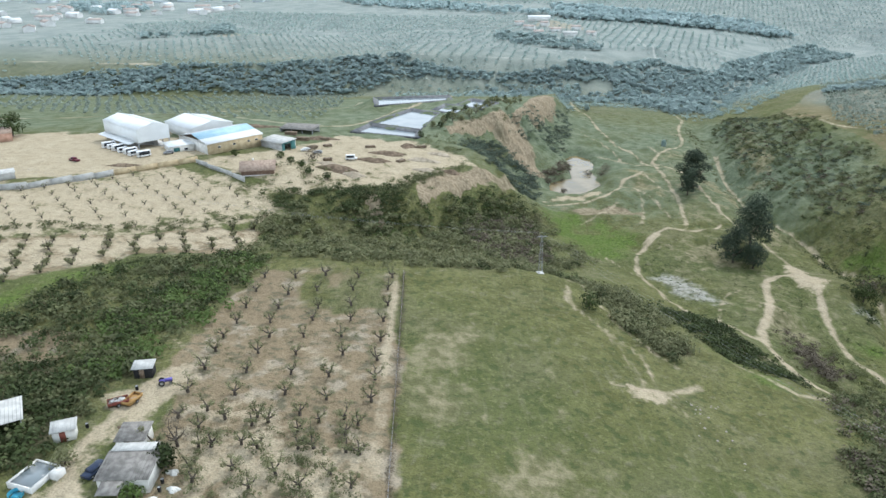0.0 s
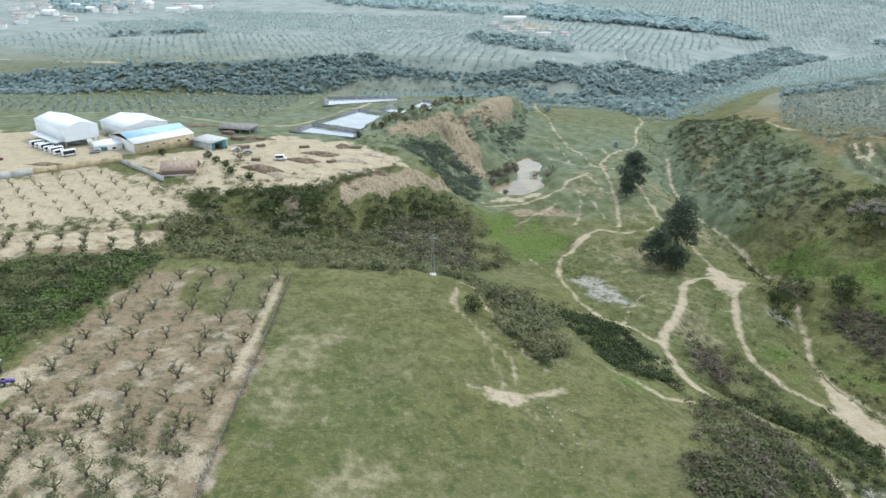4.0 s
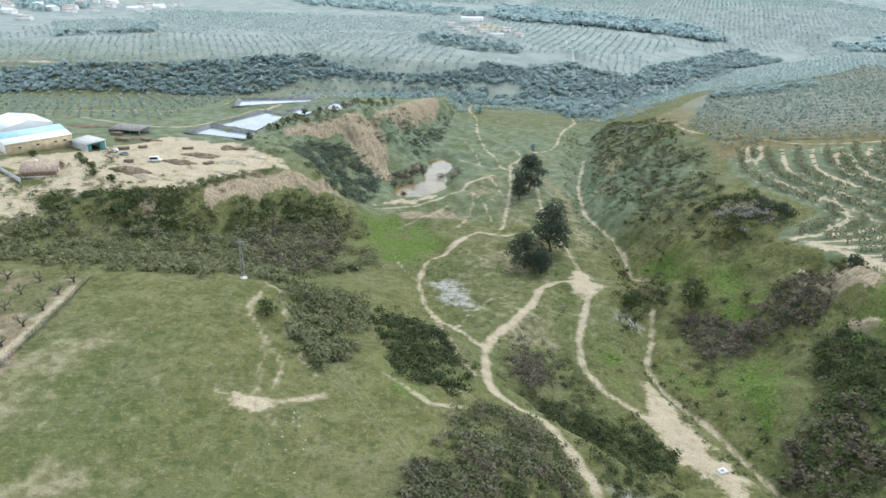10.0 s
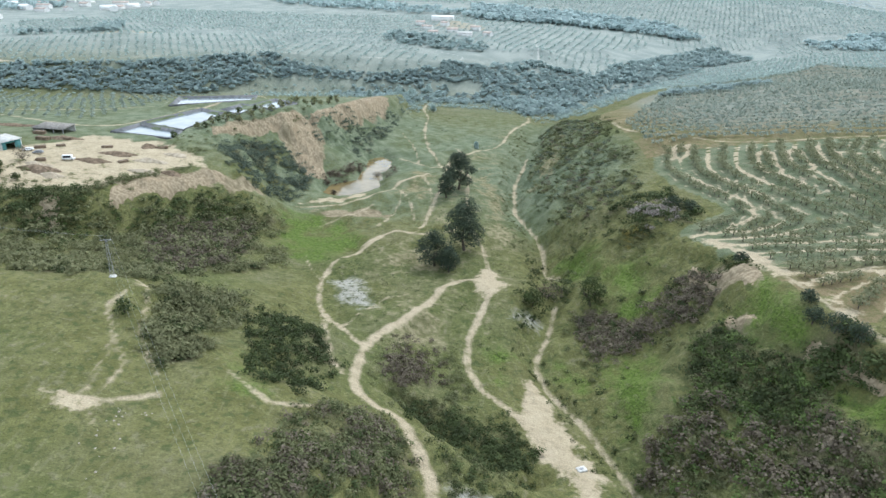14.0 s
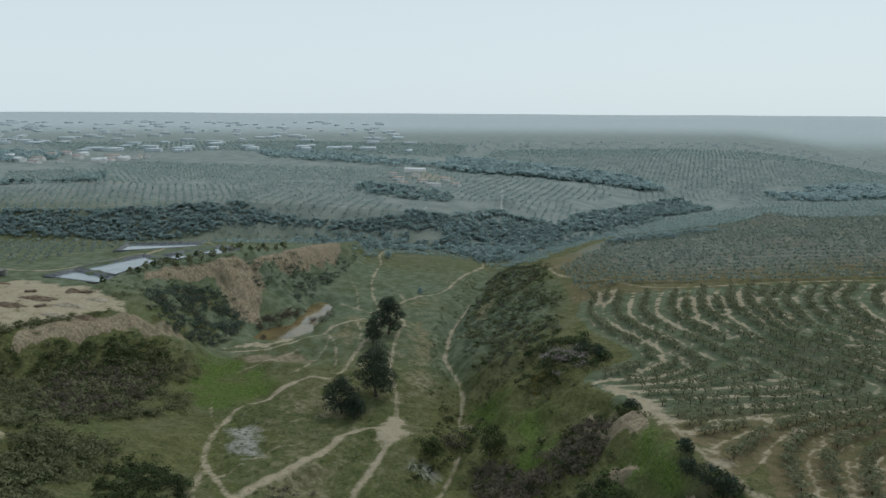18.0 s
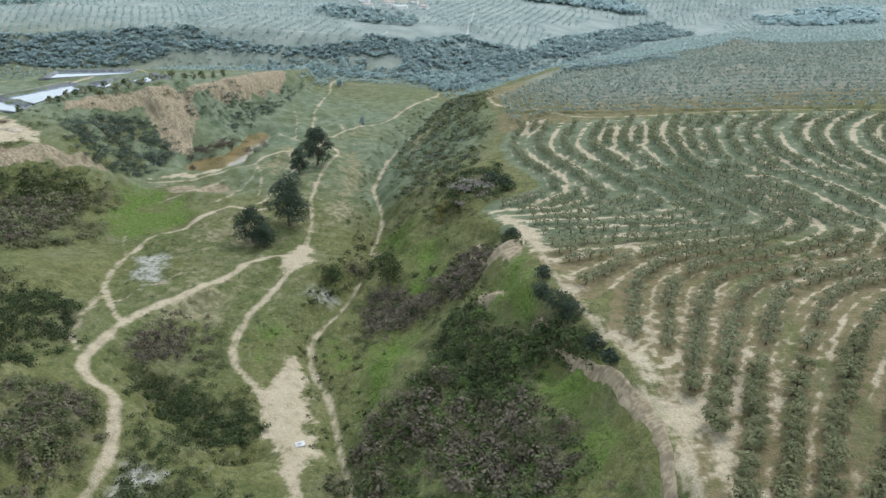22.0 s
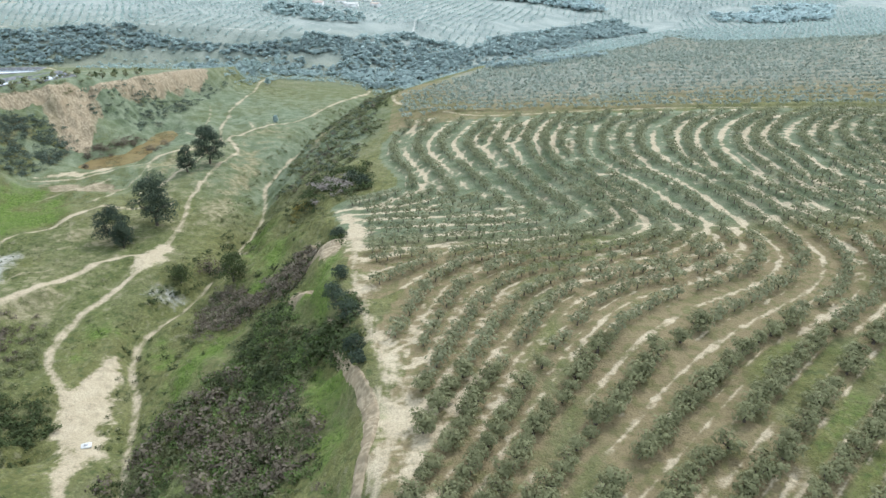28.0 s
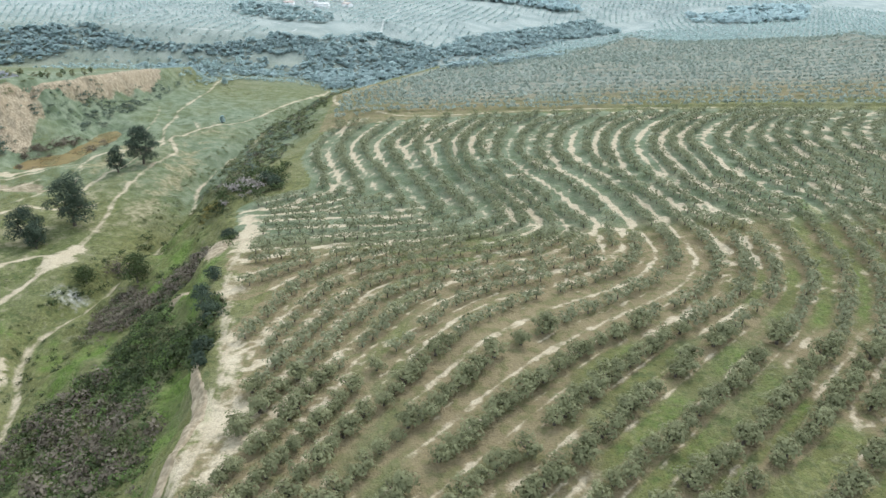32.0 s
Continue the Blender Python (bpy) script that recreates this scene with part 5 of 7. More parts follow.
scrub("dark_thicket", DEAD, 90, 1.4, 3.2, SCRUB_DARK, "dark bramble thicket on the valley side")
scrub("dark_thicket", [(224, 172), (234, 166), (237, 138.3), (231, 137), (226, 152)], 46, 1.8, 3.4, SCRUB_DARK, "tall dark bushes under the bank")
scrub("dark_thicket", [(200, 300), (226, 300), (232, 263.8), (214.1, 253.1), (204, 262.9)], 90, 1.6, 3.2, SCRUB_DARK, "dark evergreen bushes at the rim")
scrub("dark_thicket", [(217, 224), (226, 216), (226, 206), (220, 213)], 16, 1.4, 2.4, SCRUB_DARK, "dark bushes on top of the bank")
scrub("pale_thicket", [(205, 287), (220, 288), (222, 263.4), (211, 260.2)], 40, 1.8, 3.2, BLOSSOM, "pale leafless thicket at the rim")
scrub("bowl_scrub", [(6, 369), (20, 395), (43, 405), (52, 380), (48, 345), (30, 328), (20, 332)], 420, 1.2, 2.8, HAZY_SCRUB, "dark haze-tinted scrub in the bowl under the high cliff")
scrub("bowl_scrub", [(39, 420), (57, 447), (80, 518), (98, 556), (88, 480), (66, 424)], 150, 1.0, 2.4, HAZY_SCRUB, "scrub on the slope under the high cliff")
scrub("stream_scrub", [(149.9, 214.5), (176, 240), (180, 276), (166.5, 296), (155.6, 243.6)], 70, 1.0, 2.4, SCRUB_DARK, "bushes along the stream bed")
scrub("stream_scrub", [(158, 300), (181.8, 293.3), (178, 350), (176, 420), (200, 540), (186, 540), (160, 420), (156, 350)], 200, 0.6, 1.6, SCRUB, "low bushes along the stream bed")
VALLEY = [(70, 330), (120, 300), (157.5, 254.6), (160, 420), (180, 540), (120, 620), (100, 520), (112, 440), (118, 380)]
scrub("valley_tufts", VALLEY, 420, 0.3, 1.1, SCRUB_DARK, "dark tufts and small bushes on the valley floor", shapes=small_shapes)
scrub("valley_tufts", VALLEY, 420, 0.3, 0.9, SCRUB, "low tufts and small bushes on the valley floor", shapes=small_shapes)
scrub("valley_tufts", [(80, 300), (130, 300), (150, 180), (104, 180), (80, 220)], 520, 0.3, 1.2, SCRUB_DARK, "low tufts and small bushes on the valley floor", shapes=small_shapes)
scrub("pond_thicket", [(56, 398), (64, 408), (80, 432), (86, 440), (74, 408), (64, 384), (56, 386)], 50, 1.2, 2.4, SCRUB_BROWN, "leafless willows round the pond")
scrub("yard_bushes", [(-84, 262), (-56, 300), (-30, 284), (-40, 262), (-62, 252)], 50, 0.9, 2.0, SCRUB, "garden bushes round the works yard")
scrub("plateau_bushes", [(-20, 340), (10, 330), (12, 370), (20, 405), (50, 440), (40, 450), (6, 420), (-12, 380)], 70, 1.0, 2.2, SCRUB, "bushes along the cliff top")
scrub("north_rise", [(96, 560), (130, 620), (190, 620), (240, 560), (300, 620), (220, 680), (100, 680), (80, 600)], 330, 1.6, 3.8, OLIVE_FAR, "bushes and small trees where the valley opens")

scrub("orchard_weeds", [(-52, 150), (-13, 150), (-13, 86), (-46, 86), (-50, 112), (-57, 128)], 420, 0.25, 0.75, OLIVE, "grey weeds and suckers between the orchard trees", shapes=small_shapes)
scrub("orchard_weeds", [(-44, 104), (-13, 104), (-13, 86), (-44, 86)], 60, 0.7, 1.6, SCRUB, "bushy regrowth at the orchard's near end")
scrub("meadow_tufts", [(-6, 176), (30, 184), (40, 150), (60, 118), (80, 96), (-4, 92)], 60, 0.25, 0.7, SCRUB, "dark tufts in the meadow", shapes=small_shapes)

scrub("slope_scrub", NORTH_RIM, 160, 0.8, 2.0, SCRUB_BROWN, "brown dead scrub on the steep valley side")
scrub("field_hedge", [(-160, 205), (-100, 223), (-66, 241), (-64, 234), (-98, 216), (-160, 197)], 80, 0.8, 1.8, SCRUB, "low hedge between the pale orchard and the ochre strip")
scrub("channel_scrub", [(149.9, 211.8), (157.9, 206.5), (178, 150), (190, 112), (180, 112), (168, 150), (154, 190)], 110, 0.5, 1.3, SCRUB_DARK, "dark low bushes along the stream channel")
scrub("cliff_scrub", [(36, 424), (52, 452), (62, 486), (70, 486), (62, 446), (52, 440)], 40, 1.2, 2.6, HAZY_SCRUB, "haze-tinted bushes hanging on the high cliff")
scrub("yard_edge_scrub", [(-66, 252), (-36, 260), (-14, 270), (-2, 296), (12, 314), (2, 314), (-16, 290), (-22, 274), (-40, 266), (-64, 260)], 110, 0.8, 2.2, SCRUB, "bushes along the edge of the works yard")

scrub("yard_hedge", [(-92, 84), (-72, 84), (-68, 100), (-70, 118), (-86, 120), (-96, 100)], 120, 1.2, 2.8, SCRUB_DARK, "dark hedge and bushes beside the farmyard")
scrub("ravine_green", [(-34, 250), (-6, 272), (12, 296), (30, 312), (34, 300), (8, 270), (-24, 244)], 120, 0.9, 1.8, LUSH, "green undergrowth below the low cliff")

# far woods and groves
wood_shapes = []
for k in range(6):
    lumps = [(rng.normal() * 0.6, rng.normal() * 0.6, 0.7 + 0.5 * rng.random(), 0.6, 0.6, 0.5) for _ in range(5)]
    wood_shapes.append(leaf_cloud(rng, lumps, 17, 0.8, 0.9))
# aerial haze painted into the leaves, stronger for each farther wood
FAR_WOOD = leaves("far_hazy_wood_leaves", (0.33, 0.42, 0.41), (0.38, 0.47, 0.455), 0.6)
HAZY_WOOD = leaves("hazy_wood_leaves", (0.4, 0.505, 0.505), (0.46, 0.565, 0.56), 0.5)
DISTANT = leaves("hazy_distant_leaves", (0.42, 0.5, 0.53), (0.46, 0.54, 0.57), 0.5)
SLOPE_WOOD = [(-480, 600), (-275, 640), (-182, 662), (-129, 690), (-82, 716), (-48, 731), (-20, 720), (14, 713), (46, 711), (109, 724), (138, 746), (178, 752), (178, 719), (111, 704), (48, 699), (4, 699), (-44, 688), (-78, 660), (-112, 641), (-167, 625), (-216, 612), (-300, 580), (-480, 540)]
RIVER_WOOD = [(170, 700), (179, 759), (233, 795), (257, 786), (297, 792), (331, 840), (416, 932), (519, 1030), (545, 954), (450, 910), (388, 845), (354, 798), (306, 772), (262, 696), (236, 640), (206, 620), (176, 650)]
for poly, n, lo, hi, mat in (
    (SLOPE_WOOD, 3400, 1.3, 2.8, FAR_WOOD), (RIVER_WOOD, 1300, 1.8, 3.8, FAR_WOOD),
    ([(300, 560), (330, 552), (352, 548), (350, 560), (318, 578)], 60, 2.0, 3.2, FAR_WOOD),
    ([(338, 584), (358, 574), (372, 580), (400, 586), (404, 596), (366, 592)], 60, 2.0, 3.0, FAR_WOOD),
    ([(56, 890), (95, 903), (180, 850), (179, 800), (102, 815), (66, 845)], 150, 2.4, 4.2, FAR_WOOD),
    ([(184, 1270), (293, 1220), (392, 1166), (487, 1129), (510, 1060), (476, 1053), (399, 1075), (305, 1093), (182, 1090)], 650, 3.6, 6.4, HAZY_WOOD),
    ([(662, 1063), (688, 1019), (761, 1089), (846, 1074), (765, 920), (694, 910), (644, 974)], 300, 3.0, 5.4, HAZY_WOOD),
    ([(-196, 1410), (-145, 1464), (-1, 1347), (95, 1242), (183, 1179), (183, 1132), (75, 1151), (-136, 1285)], 300, 3.4, 5.6, HAZY_WOOD),
    ([(-689, 1404), (-532, 1317), (-474, 1197), (-519, 1124), (-640, 1250)], 200, 3.4, 6.0, HAZY_WOOD),
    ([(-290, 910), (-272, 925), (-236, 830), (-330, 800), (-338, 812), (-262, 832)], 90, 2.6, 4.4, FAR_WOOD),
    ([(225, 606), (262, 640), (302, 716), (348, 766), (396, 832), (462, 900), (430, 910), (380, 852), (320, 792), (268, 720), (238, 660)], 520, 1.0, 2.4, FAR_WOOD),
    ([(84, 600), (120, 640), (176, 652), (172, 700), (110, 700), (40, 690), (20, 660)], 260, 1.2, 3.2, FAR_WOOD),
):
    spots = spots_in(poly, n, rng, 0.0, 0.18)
    shade_under(spots, np.full(len(spots), 0.5 * (lo + hi)))
    stuff("far_wood", scattered(wood_shapes, on_ground(spots, 0.5), rng, lo + (hi - lo) * rng.random(len(spots)) ** 1.5), mat, "woodland on the distant slopes, paled and blued by painted haze", "woodland")
dot_shapes = [leaf_cloud(rng, [(0, 0, 1.2, 1.3, 1.3, 0.8)], 7, 1.25, 0.9) for _ in range(5)]


def far_rows(poly, row_gap, gap, turn, mat, size):
    c, s = math.cos(radians(turn)), math.sin(radians(turn))
    p = np.array(poly, float)
    mid, reach = p.mean(0), np.ptp(p, axis=0).max()
    i, j = np.meshgrid(np.arange(-reach / 2, reach / 2, gap), np.arange(-reach / 2, reach / 2, row_gap), indexing="ij")
    x, y = mid[0] + i * c - j * s, mid[1] + i * s + j * c
    x, y = x + rng.normal(size=x.shape) * 0.6, y + rng.normal(size=x.shape) * 0.6
    keep = within(poly, x, y)
    xy = np.stack([x[keep], y[keep]], 1)
    stuff("far_grove", scattered(dot_shapes, on_ground(xy), rng, size * (0.8 + 0.4 * rng.random(len(xy)))), mat, "distant olives planted in straight rows", "olive grove")


FAR_FIELDS = [
    ([(-438, 1178), (-252, 1153), (-15, 1076), (95, 1043), (101, 905), (-36, 912), (-31, 862), (-140, 885), (-265, 973)], 13, 6, 62, 1.15),
    ([(-78, 790), (-22, 803), (69, 795), (131, 757), (109, 728), (46, 718), (-1, 729), (-36, 738)], 12, 6, 78, 1.0),
    ([(-40, 900), (54, 888), (62, 832), (-24, 846)], 12, 6, 70, 1.0),
    ([(-447, 1005), (-349, 987), (-290, 921), (-240, 800), (-299, 833), (-363, 866)], 9, 8, 40, 1.1),
    ([(-230, 800), (-60, 850), (-36, 760), (-84, 724), (-134, 700), (-186, 674), (-300, 656), (-330, 760)], 9, 8, 20, 1.0),
    ([(-150, 398), (-72, 398), (-70, 500), (-84, 556), (-160, 496), (-300, 496), (-330, 430)], 8, 6, 25, 0.85),
    ([(-400, 560), (-300, 570), (-210, 604), (-110, 634), (-70, 650), (-80, 560), (-160, 500), (-300, 500)], 9, 8, 25, 0.9),
    ([(190, 860), (240, 830), (300, 880), (420, 1000), (380, 1060), (250, 1040), (190, 960)], 11, 7, 70, 1.1),
    ([(262, 644), (720, 644), (900, 900), (860, 1060), (760, 905), (660, 905), (560, 935), (455, 900), (392, 836), (340, 770), (290, 720)], 9, 6, 6, 1.15),
    ([(520, 1090), (860, 1100), (1100, 1400), (700, 1600), (300, 1500), (240, 1300)], 14, 9, 12, 1.5),
    ([(-600, 1450), (-180, 1480), (200, 1300), (240, 1700), (-300, 1900), (-800, 1700)], 16, 11, 20, 1.7),
]
gx, gy = np.meshgrid(np.arange(-480, 900, 9.0), np.arange(545, 1120, 11.0), indexing="ij")
gx, gy = gx + 0.25 * (gy - 545) + rng.normal(size=gx.shape) * 0.8, gy + 14 * np.sin(gx / 90) + rng.normal(size=gx.shape) * 0.8
free = (vnoise(gx, gy, 70, 61) > 0.3) & (height(gx, gy) > -34) & ~((gx > 60) & (gx < 250) & (gy < 650)) & ~((gx > 225) & (gx < 700) & (gy < 640))
for poly in [f[0] for f in FAR_FIELDS] + [SLOPE_WOOD, RIVER_WOOD]:
    free &= ~within(poly, gx, gy)
free = np.stack([gx[free], gy[free]], 1)
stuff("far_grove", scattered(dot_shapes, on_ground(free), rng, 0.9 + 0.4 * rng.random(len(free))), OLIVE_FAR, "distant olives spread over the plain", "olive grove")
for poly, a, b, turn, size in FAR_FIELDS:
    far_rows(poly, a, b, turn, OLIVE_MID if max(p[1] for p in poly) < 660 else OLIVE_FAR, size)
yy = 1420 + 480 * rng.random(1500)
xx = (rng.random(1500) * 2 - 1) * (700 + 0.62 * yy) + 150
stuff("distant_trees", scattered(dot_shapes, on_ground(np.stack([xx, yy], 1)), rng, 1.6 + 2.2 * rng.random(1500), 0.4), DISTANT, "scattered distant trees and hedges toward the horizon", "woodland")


build_ground()


# tall eucalyptus and single trees
def tall_tree(name, x, y, high, wide, mat, label, n=900, leaf=0.5, clumps=22, category="tree"):
    tree = tagged(new(name), label, category)
    stem = high * 0.22
    wood, tips = limbs(rng, stem, high * 0.26, 6, 0.02 * high + 0.12, 3, 6)
    part("trunk", *wood, BARK, tree)
    blobs = []
    for k in range(clumps):
        h = 0.14 + 0.72 * (k + 0.5) / clumps
        a, r = 2.4 * k + rng.random(), wide * 0.42 * math.sin(math.pi * min(0.93, 0.12 + h * 0.9)) * (0.35 + 0.75 * rng.random())
        q = wide * (0.19 + 0.1 * rng.random())
        blobs.append((math.cos(a) * r, math.sin(a) * r, h * high, q, q, q * 1.05))
    part("crown", *leaf_cloud(rng, blobs, n, leaf, 0.15), mat, tree)
    tree.location = (x, y, float(ground_z(x, y)) - 0.1)
    return tree


tall_tree("eucalyptus_tree", 135, 286, 24, 17, GUM, "tall dark green eucalyptus beside the dirt track", 9000, 0.34)
tall_tree("eucalyptus_tree", 122, 272, 16, 15, GUM, "broad dark green eucalyptus near the track junction", 5200, 0.33)
tall_tree("eucalyptus_tree", 128, 266, 12, 9, GUM, "smaller dark green eucalyptus near the track junction", 2600, 0.3)
tall_tree("eucalyptus_tree", 135, 368, 22, 15, GUM, "tall dark green eucalyptus on the valley floor", 7600, 0.34)
tall_tree("eucalyptus_tree", 128, 352, 15, 9, GUM, "slender dark green eucalyptus on the valley floor", 3400, 0.32)
tall_tree("stream_tree", 180.7, 235.8, 12, 11, SCRUB_DARK, "dark broad-leaved tree beside the stream", 2600, 0.3)
tall_tree("stream_tree", 159.6, 239.3, 7, 10, SCRUB_DARK, "low dark spreading tree beside the stream", 1800, 0.28)
tall_tree("stream_tree", 167.4, 249.8, 6, 12, SCRUB_BROWN, "half-fallen leafless tree over the stream bed", 400, 0.4)
tall_tree("round_bush", 39, 169, 4.5, 5.5, SCRUB_DARK, "dark round evergreen bush at the meadow edge", 420, 0.35, category="bush")
for x, y, h in ((100, 640, 14), (88, 652, 12), (115, 660, 15), (70, 560, 6), (120, 590, 7), (150, 470, 5)):
    tall_tree("valley_tree", x, y, h, h * 0.7, OLIVE_FAR, "grey-green tree at the head of the valley", 260, 0.8)


# dark round bushes along the cliff top by the basins
for x, y, d in ((-12, 356, 4.2), (-2, 376, 3.8), (1, 390, 4.6), (3, 404, 4.2), (6, 415, 4.4), (20, 437, 4.6), (26, 444, 4.6), (31, 455, 4.2), (34, 473, 4.6), (37, 496, 4.4), (13, 426, 3.6), (45, 520, 4.2)):
    tall_tree("round_bush", x, y, 0.85 * d, d, SCRUB_DARK, "dark round bush along the cliff top beside the basins", 330, 0.3, 12, category="bush")

scrub("cliff_top_scrub", [(-44, 268), (-20, 276), (-12, 296), (-4, 306), (8, 316), (2, 300), (-6, 286), (-12, 270), (-40, 258)], 90, 0.8, 2.2, SCRUB, "bushes along the edge of the works yard")
scrub("yard_slope_scrub", [(-66, 258), (-42, 266), (-18, 274), (-12, 262), (-36, 248), (-62, 244)], 170, 1.2, 2.6, SCRUB_DARK, "dark bushes on the slope below the works yard")
scrub("field_bushes", [(112, 204), (124, 208), (122, 190), (112, 180), (106, 178)], 70, 0.8, 1.9, SCRUB_BROWN, "leafless grey bushes beside the dirt road")
scrub("gully_scrub", [(126, 174), (134, 164.6), (140, 167.9), (151.9, 158.5), (148, 151.4), (133.9, 147.4), (124, 164)], 120, 0.9, 2.2, SCRUB_DARK, "dark bushes filling the eroded gully")

scrub("low_mound_scrub", [(124, 152), (146, 142), (156, 122), (150, 100), (128, 104)], 110, 0.8, 2.2, SCRUB_DARK, "dark bushes on the low mounds beside the gully")
scrub("low_mound_scrub", [(124, 152), (146, 142), (156, 122), (150, 100), (128, 104)], 110, 0.7, 1.9, SCRUB, "grey-green bushes on the low mounds beside the gully")
scrub("golden_bush", [(198, 268), (206, 268), (206, 260.6), (199, 259.3)], 14, 1.2, 2.2, leaves("golden_leaves", (0.13, 0.115, 0.03), (0.24, 0.2, 0.06), 0.3), "yellow-flowered bushes on the valley side")

for x, y, h, w in ((63, 398, 4.5, 7), (70, 408, 5, 8), (76, 414, 4, 6), (93, 402, 5, 8), (87, 409, 4, 6), (97, 408, 4, 6), (66, 371, 3, 4), (60, 388, 4, 6)):
    tall_tree("pond_willow", x, y, h, w, SCRUB_BROWN, "leafless grey-brown willow at the pond's edge", 420, 0.24, 12)

# evergreen bushes crowning the bank by the ridge path
for x, y, h, w in ((227, 171, 5, 6), (230, 165, 6, 7), (233, 159, 5.5, 6.5), (236, 142.9, 4.5, 5.5), (237.9, 134.4, 3.5, 4.5), (224, 213, 4, 5), (229, 178, 4, 5), (227, 271, 5, 6.5), (222, 278, 5, 7)):
    tall_tree("bank_bush", x, y, h, w, GUM, "rounded dark evergreen bush on the bank below the ridge path", 900, 0.26, 14, category="bush")


# ---- built things ----
WHITE_SHEET = worn("white_profiled_sheet", (0.74, 0.76, 0.76), (0.8, 0.82, 0.82), 4.0, 0.5)
BLUE_SHEET = worn("pale_blue_roof_panel", (0.36, 0.55, 0.65), (0.46, 0.64, 0.73), 3.0, 0.5)
GREY_ROOF = worn("weathered_fibre_cement", (0.17, 0.16, 0.145), (0.3, 0.285, 0.26), 1.2)
PALE_ROOF = worn("pale_sheet_roof", (0.44, 0.44, 0.42), (0.58, 0.58, 0.55), 1.5)
OCHRE_WALL = worn("ochre_block_wall", (0.42, 0.33, 0.2), (0.55, 0.45, 0.29), 2.0)
GREY_WALL = worn("grey_block_wall", (0.36, 0.36, 0.34), (0.48, 0.48, 0.46), 2.0)
WHITE_WALL = worn("white_rendered_wall", (0.6, 0.59, 0.55), (0.74, 0.73, 0.69), 1.5)
BROWN_TILE = worn("brown_roof_tiles", (0.3, 0.22, 0.17), (0.42, 0.33, 0.26), 1.0)
BROWN_WALL = worn("brown_rendered_wall", (0.2, 0.13, 0.1), (0.28, 0.19, 0.14), 1.0)
TEAL = worn("teal_painted_sheet", (0.05, 0.16, 0.16), (0.08, 0.22, 0.21), 1.5, 0.55)
DARK = worn("dark_opening", (0.015, 0.015, 0.016), (0.03, 0.03, 0.03), 1.0)
STEEL = worn("galvanised_steel", (0.3, 0.31, 0.32), (0.42, 0.43, 0.44), 0.5, 0.5, 0.6)
RUST = worn("red_rusty_paint", (0.2, 0.06, 0.045), (0.28, 0.1, 0.07), 0.6)
ORANGE = worn("orange_paint", (0.34, 0.2, 0.07), (0.44, 0.28, 0.12), 0.6)
WOOD = worn("old_planks", (0.14, 0.1, 0.07), (0.26, 0.2, 0.14), 0.5)
TYRE = worn("black_rubber", (0.02, 0.02, 0.02), (0.035, 0.035, 0.035), 0.3)
NAVY = worn("dark_blue_car_paint", (0.02, 0.03, 0.06), (0.03, 0.045, 0.08), 1.0, 0.3)
CAR_WHITE = worn("white_car_paint", (0.7, 0.71, 0.71), (0.78, 0.79, 0.79), 1.0, 0.35)
CAR_RED = worn("dark_red_car_paint", (0.1, 0.02, 0.03), (0.15, 0.03, 0.04), 1.0, 0.35)
CAR_GREY = worn("grey_car_paint", (0.2, 0.21, 0.22), (0.28, 0.29, 0.3), 1.0, 0.35)
BLUE_PLASTIC = worn("blue_plastic", (0.05, 0.3, 0.42), (0.1, 0.4, 0.52), 0.6, 0.5)
EARTH = worn("dark_earth", (0.13, 0.095, 0.065), (0.24, 0.18, 0.125), 1.5, 0.95, 0.0, 0.2, 0.05)
SPOIL = worn("pale_spoil", (0.3, 0.25, 0.18), (0.44, 0.38, 0.29), 1.5, 0.95, 0.0, 0.2, 0.05)
LINER = worn("dark_pond_liner", (0.1, 0.105, 0.11), (0.17, 0.175, 0.18), 3.0, 0.7)
CONCRETE = worn("pale_concrete", (0.5, 0.49, 0.46), (0.64, 0.63, 0.6), 1.0)
STONE = worn("dry_stones", (0.26, 0.23, 0.19), (0.42, 0.38, 0.32), 0.7)
GLASS = worn("dark_window_glass", (0.02, 0.025, 0.03), (0.04, 0.045, 0.05), 1.0, 0.15)


def water_material(name, shallow, deep):
    m, n, l, b = material(name, 0.06, 0.0, 0.5)
    c = mix(n, l, ramp(n, l, noise_node(n, l, 9.0), 0.35, 0.65), deep, shallow)
    l.new(c, b.inputs["Base Color"])
    bump(n, l, b, noise_node(n, l, 0.7, 3.0), 0.01, 0.15)
    return m


MUDDY = water_material("muddy_water", (0.2, 0.15, 0.07), (0.13, 0.1, 0.045))
BASIN = water_material("basin_water", (0.2, 0.23, 0.24), (0.15, 0.18, 0.2))


def box(x0, x1, y0, y1, z0, z1):
    v = np.array([(x, y, z) for z in (z0, z1) for x, y in ((x0, y0), (x1, y0), (x1, y1), (x0, y1))], float)
    f = np.array([(3, 2, 1, 0), (4, 5, 6, 7), (0, 1, 5, 4), (1, 2, 6, 5), (2, 3, 7, 6), (3, 0, 4, 7)])
    return v, f


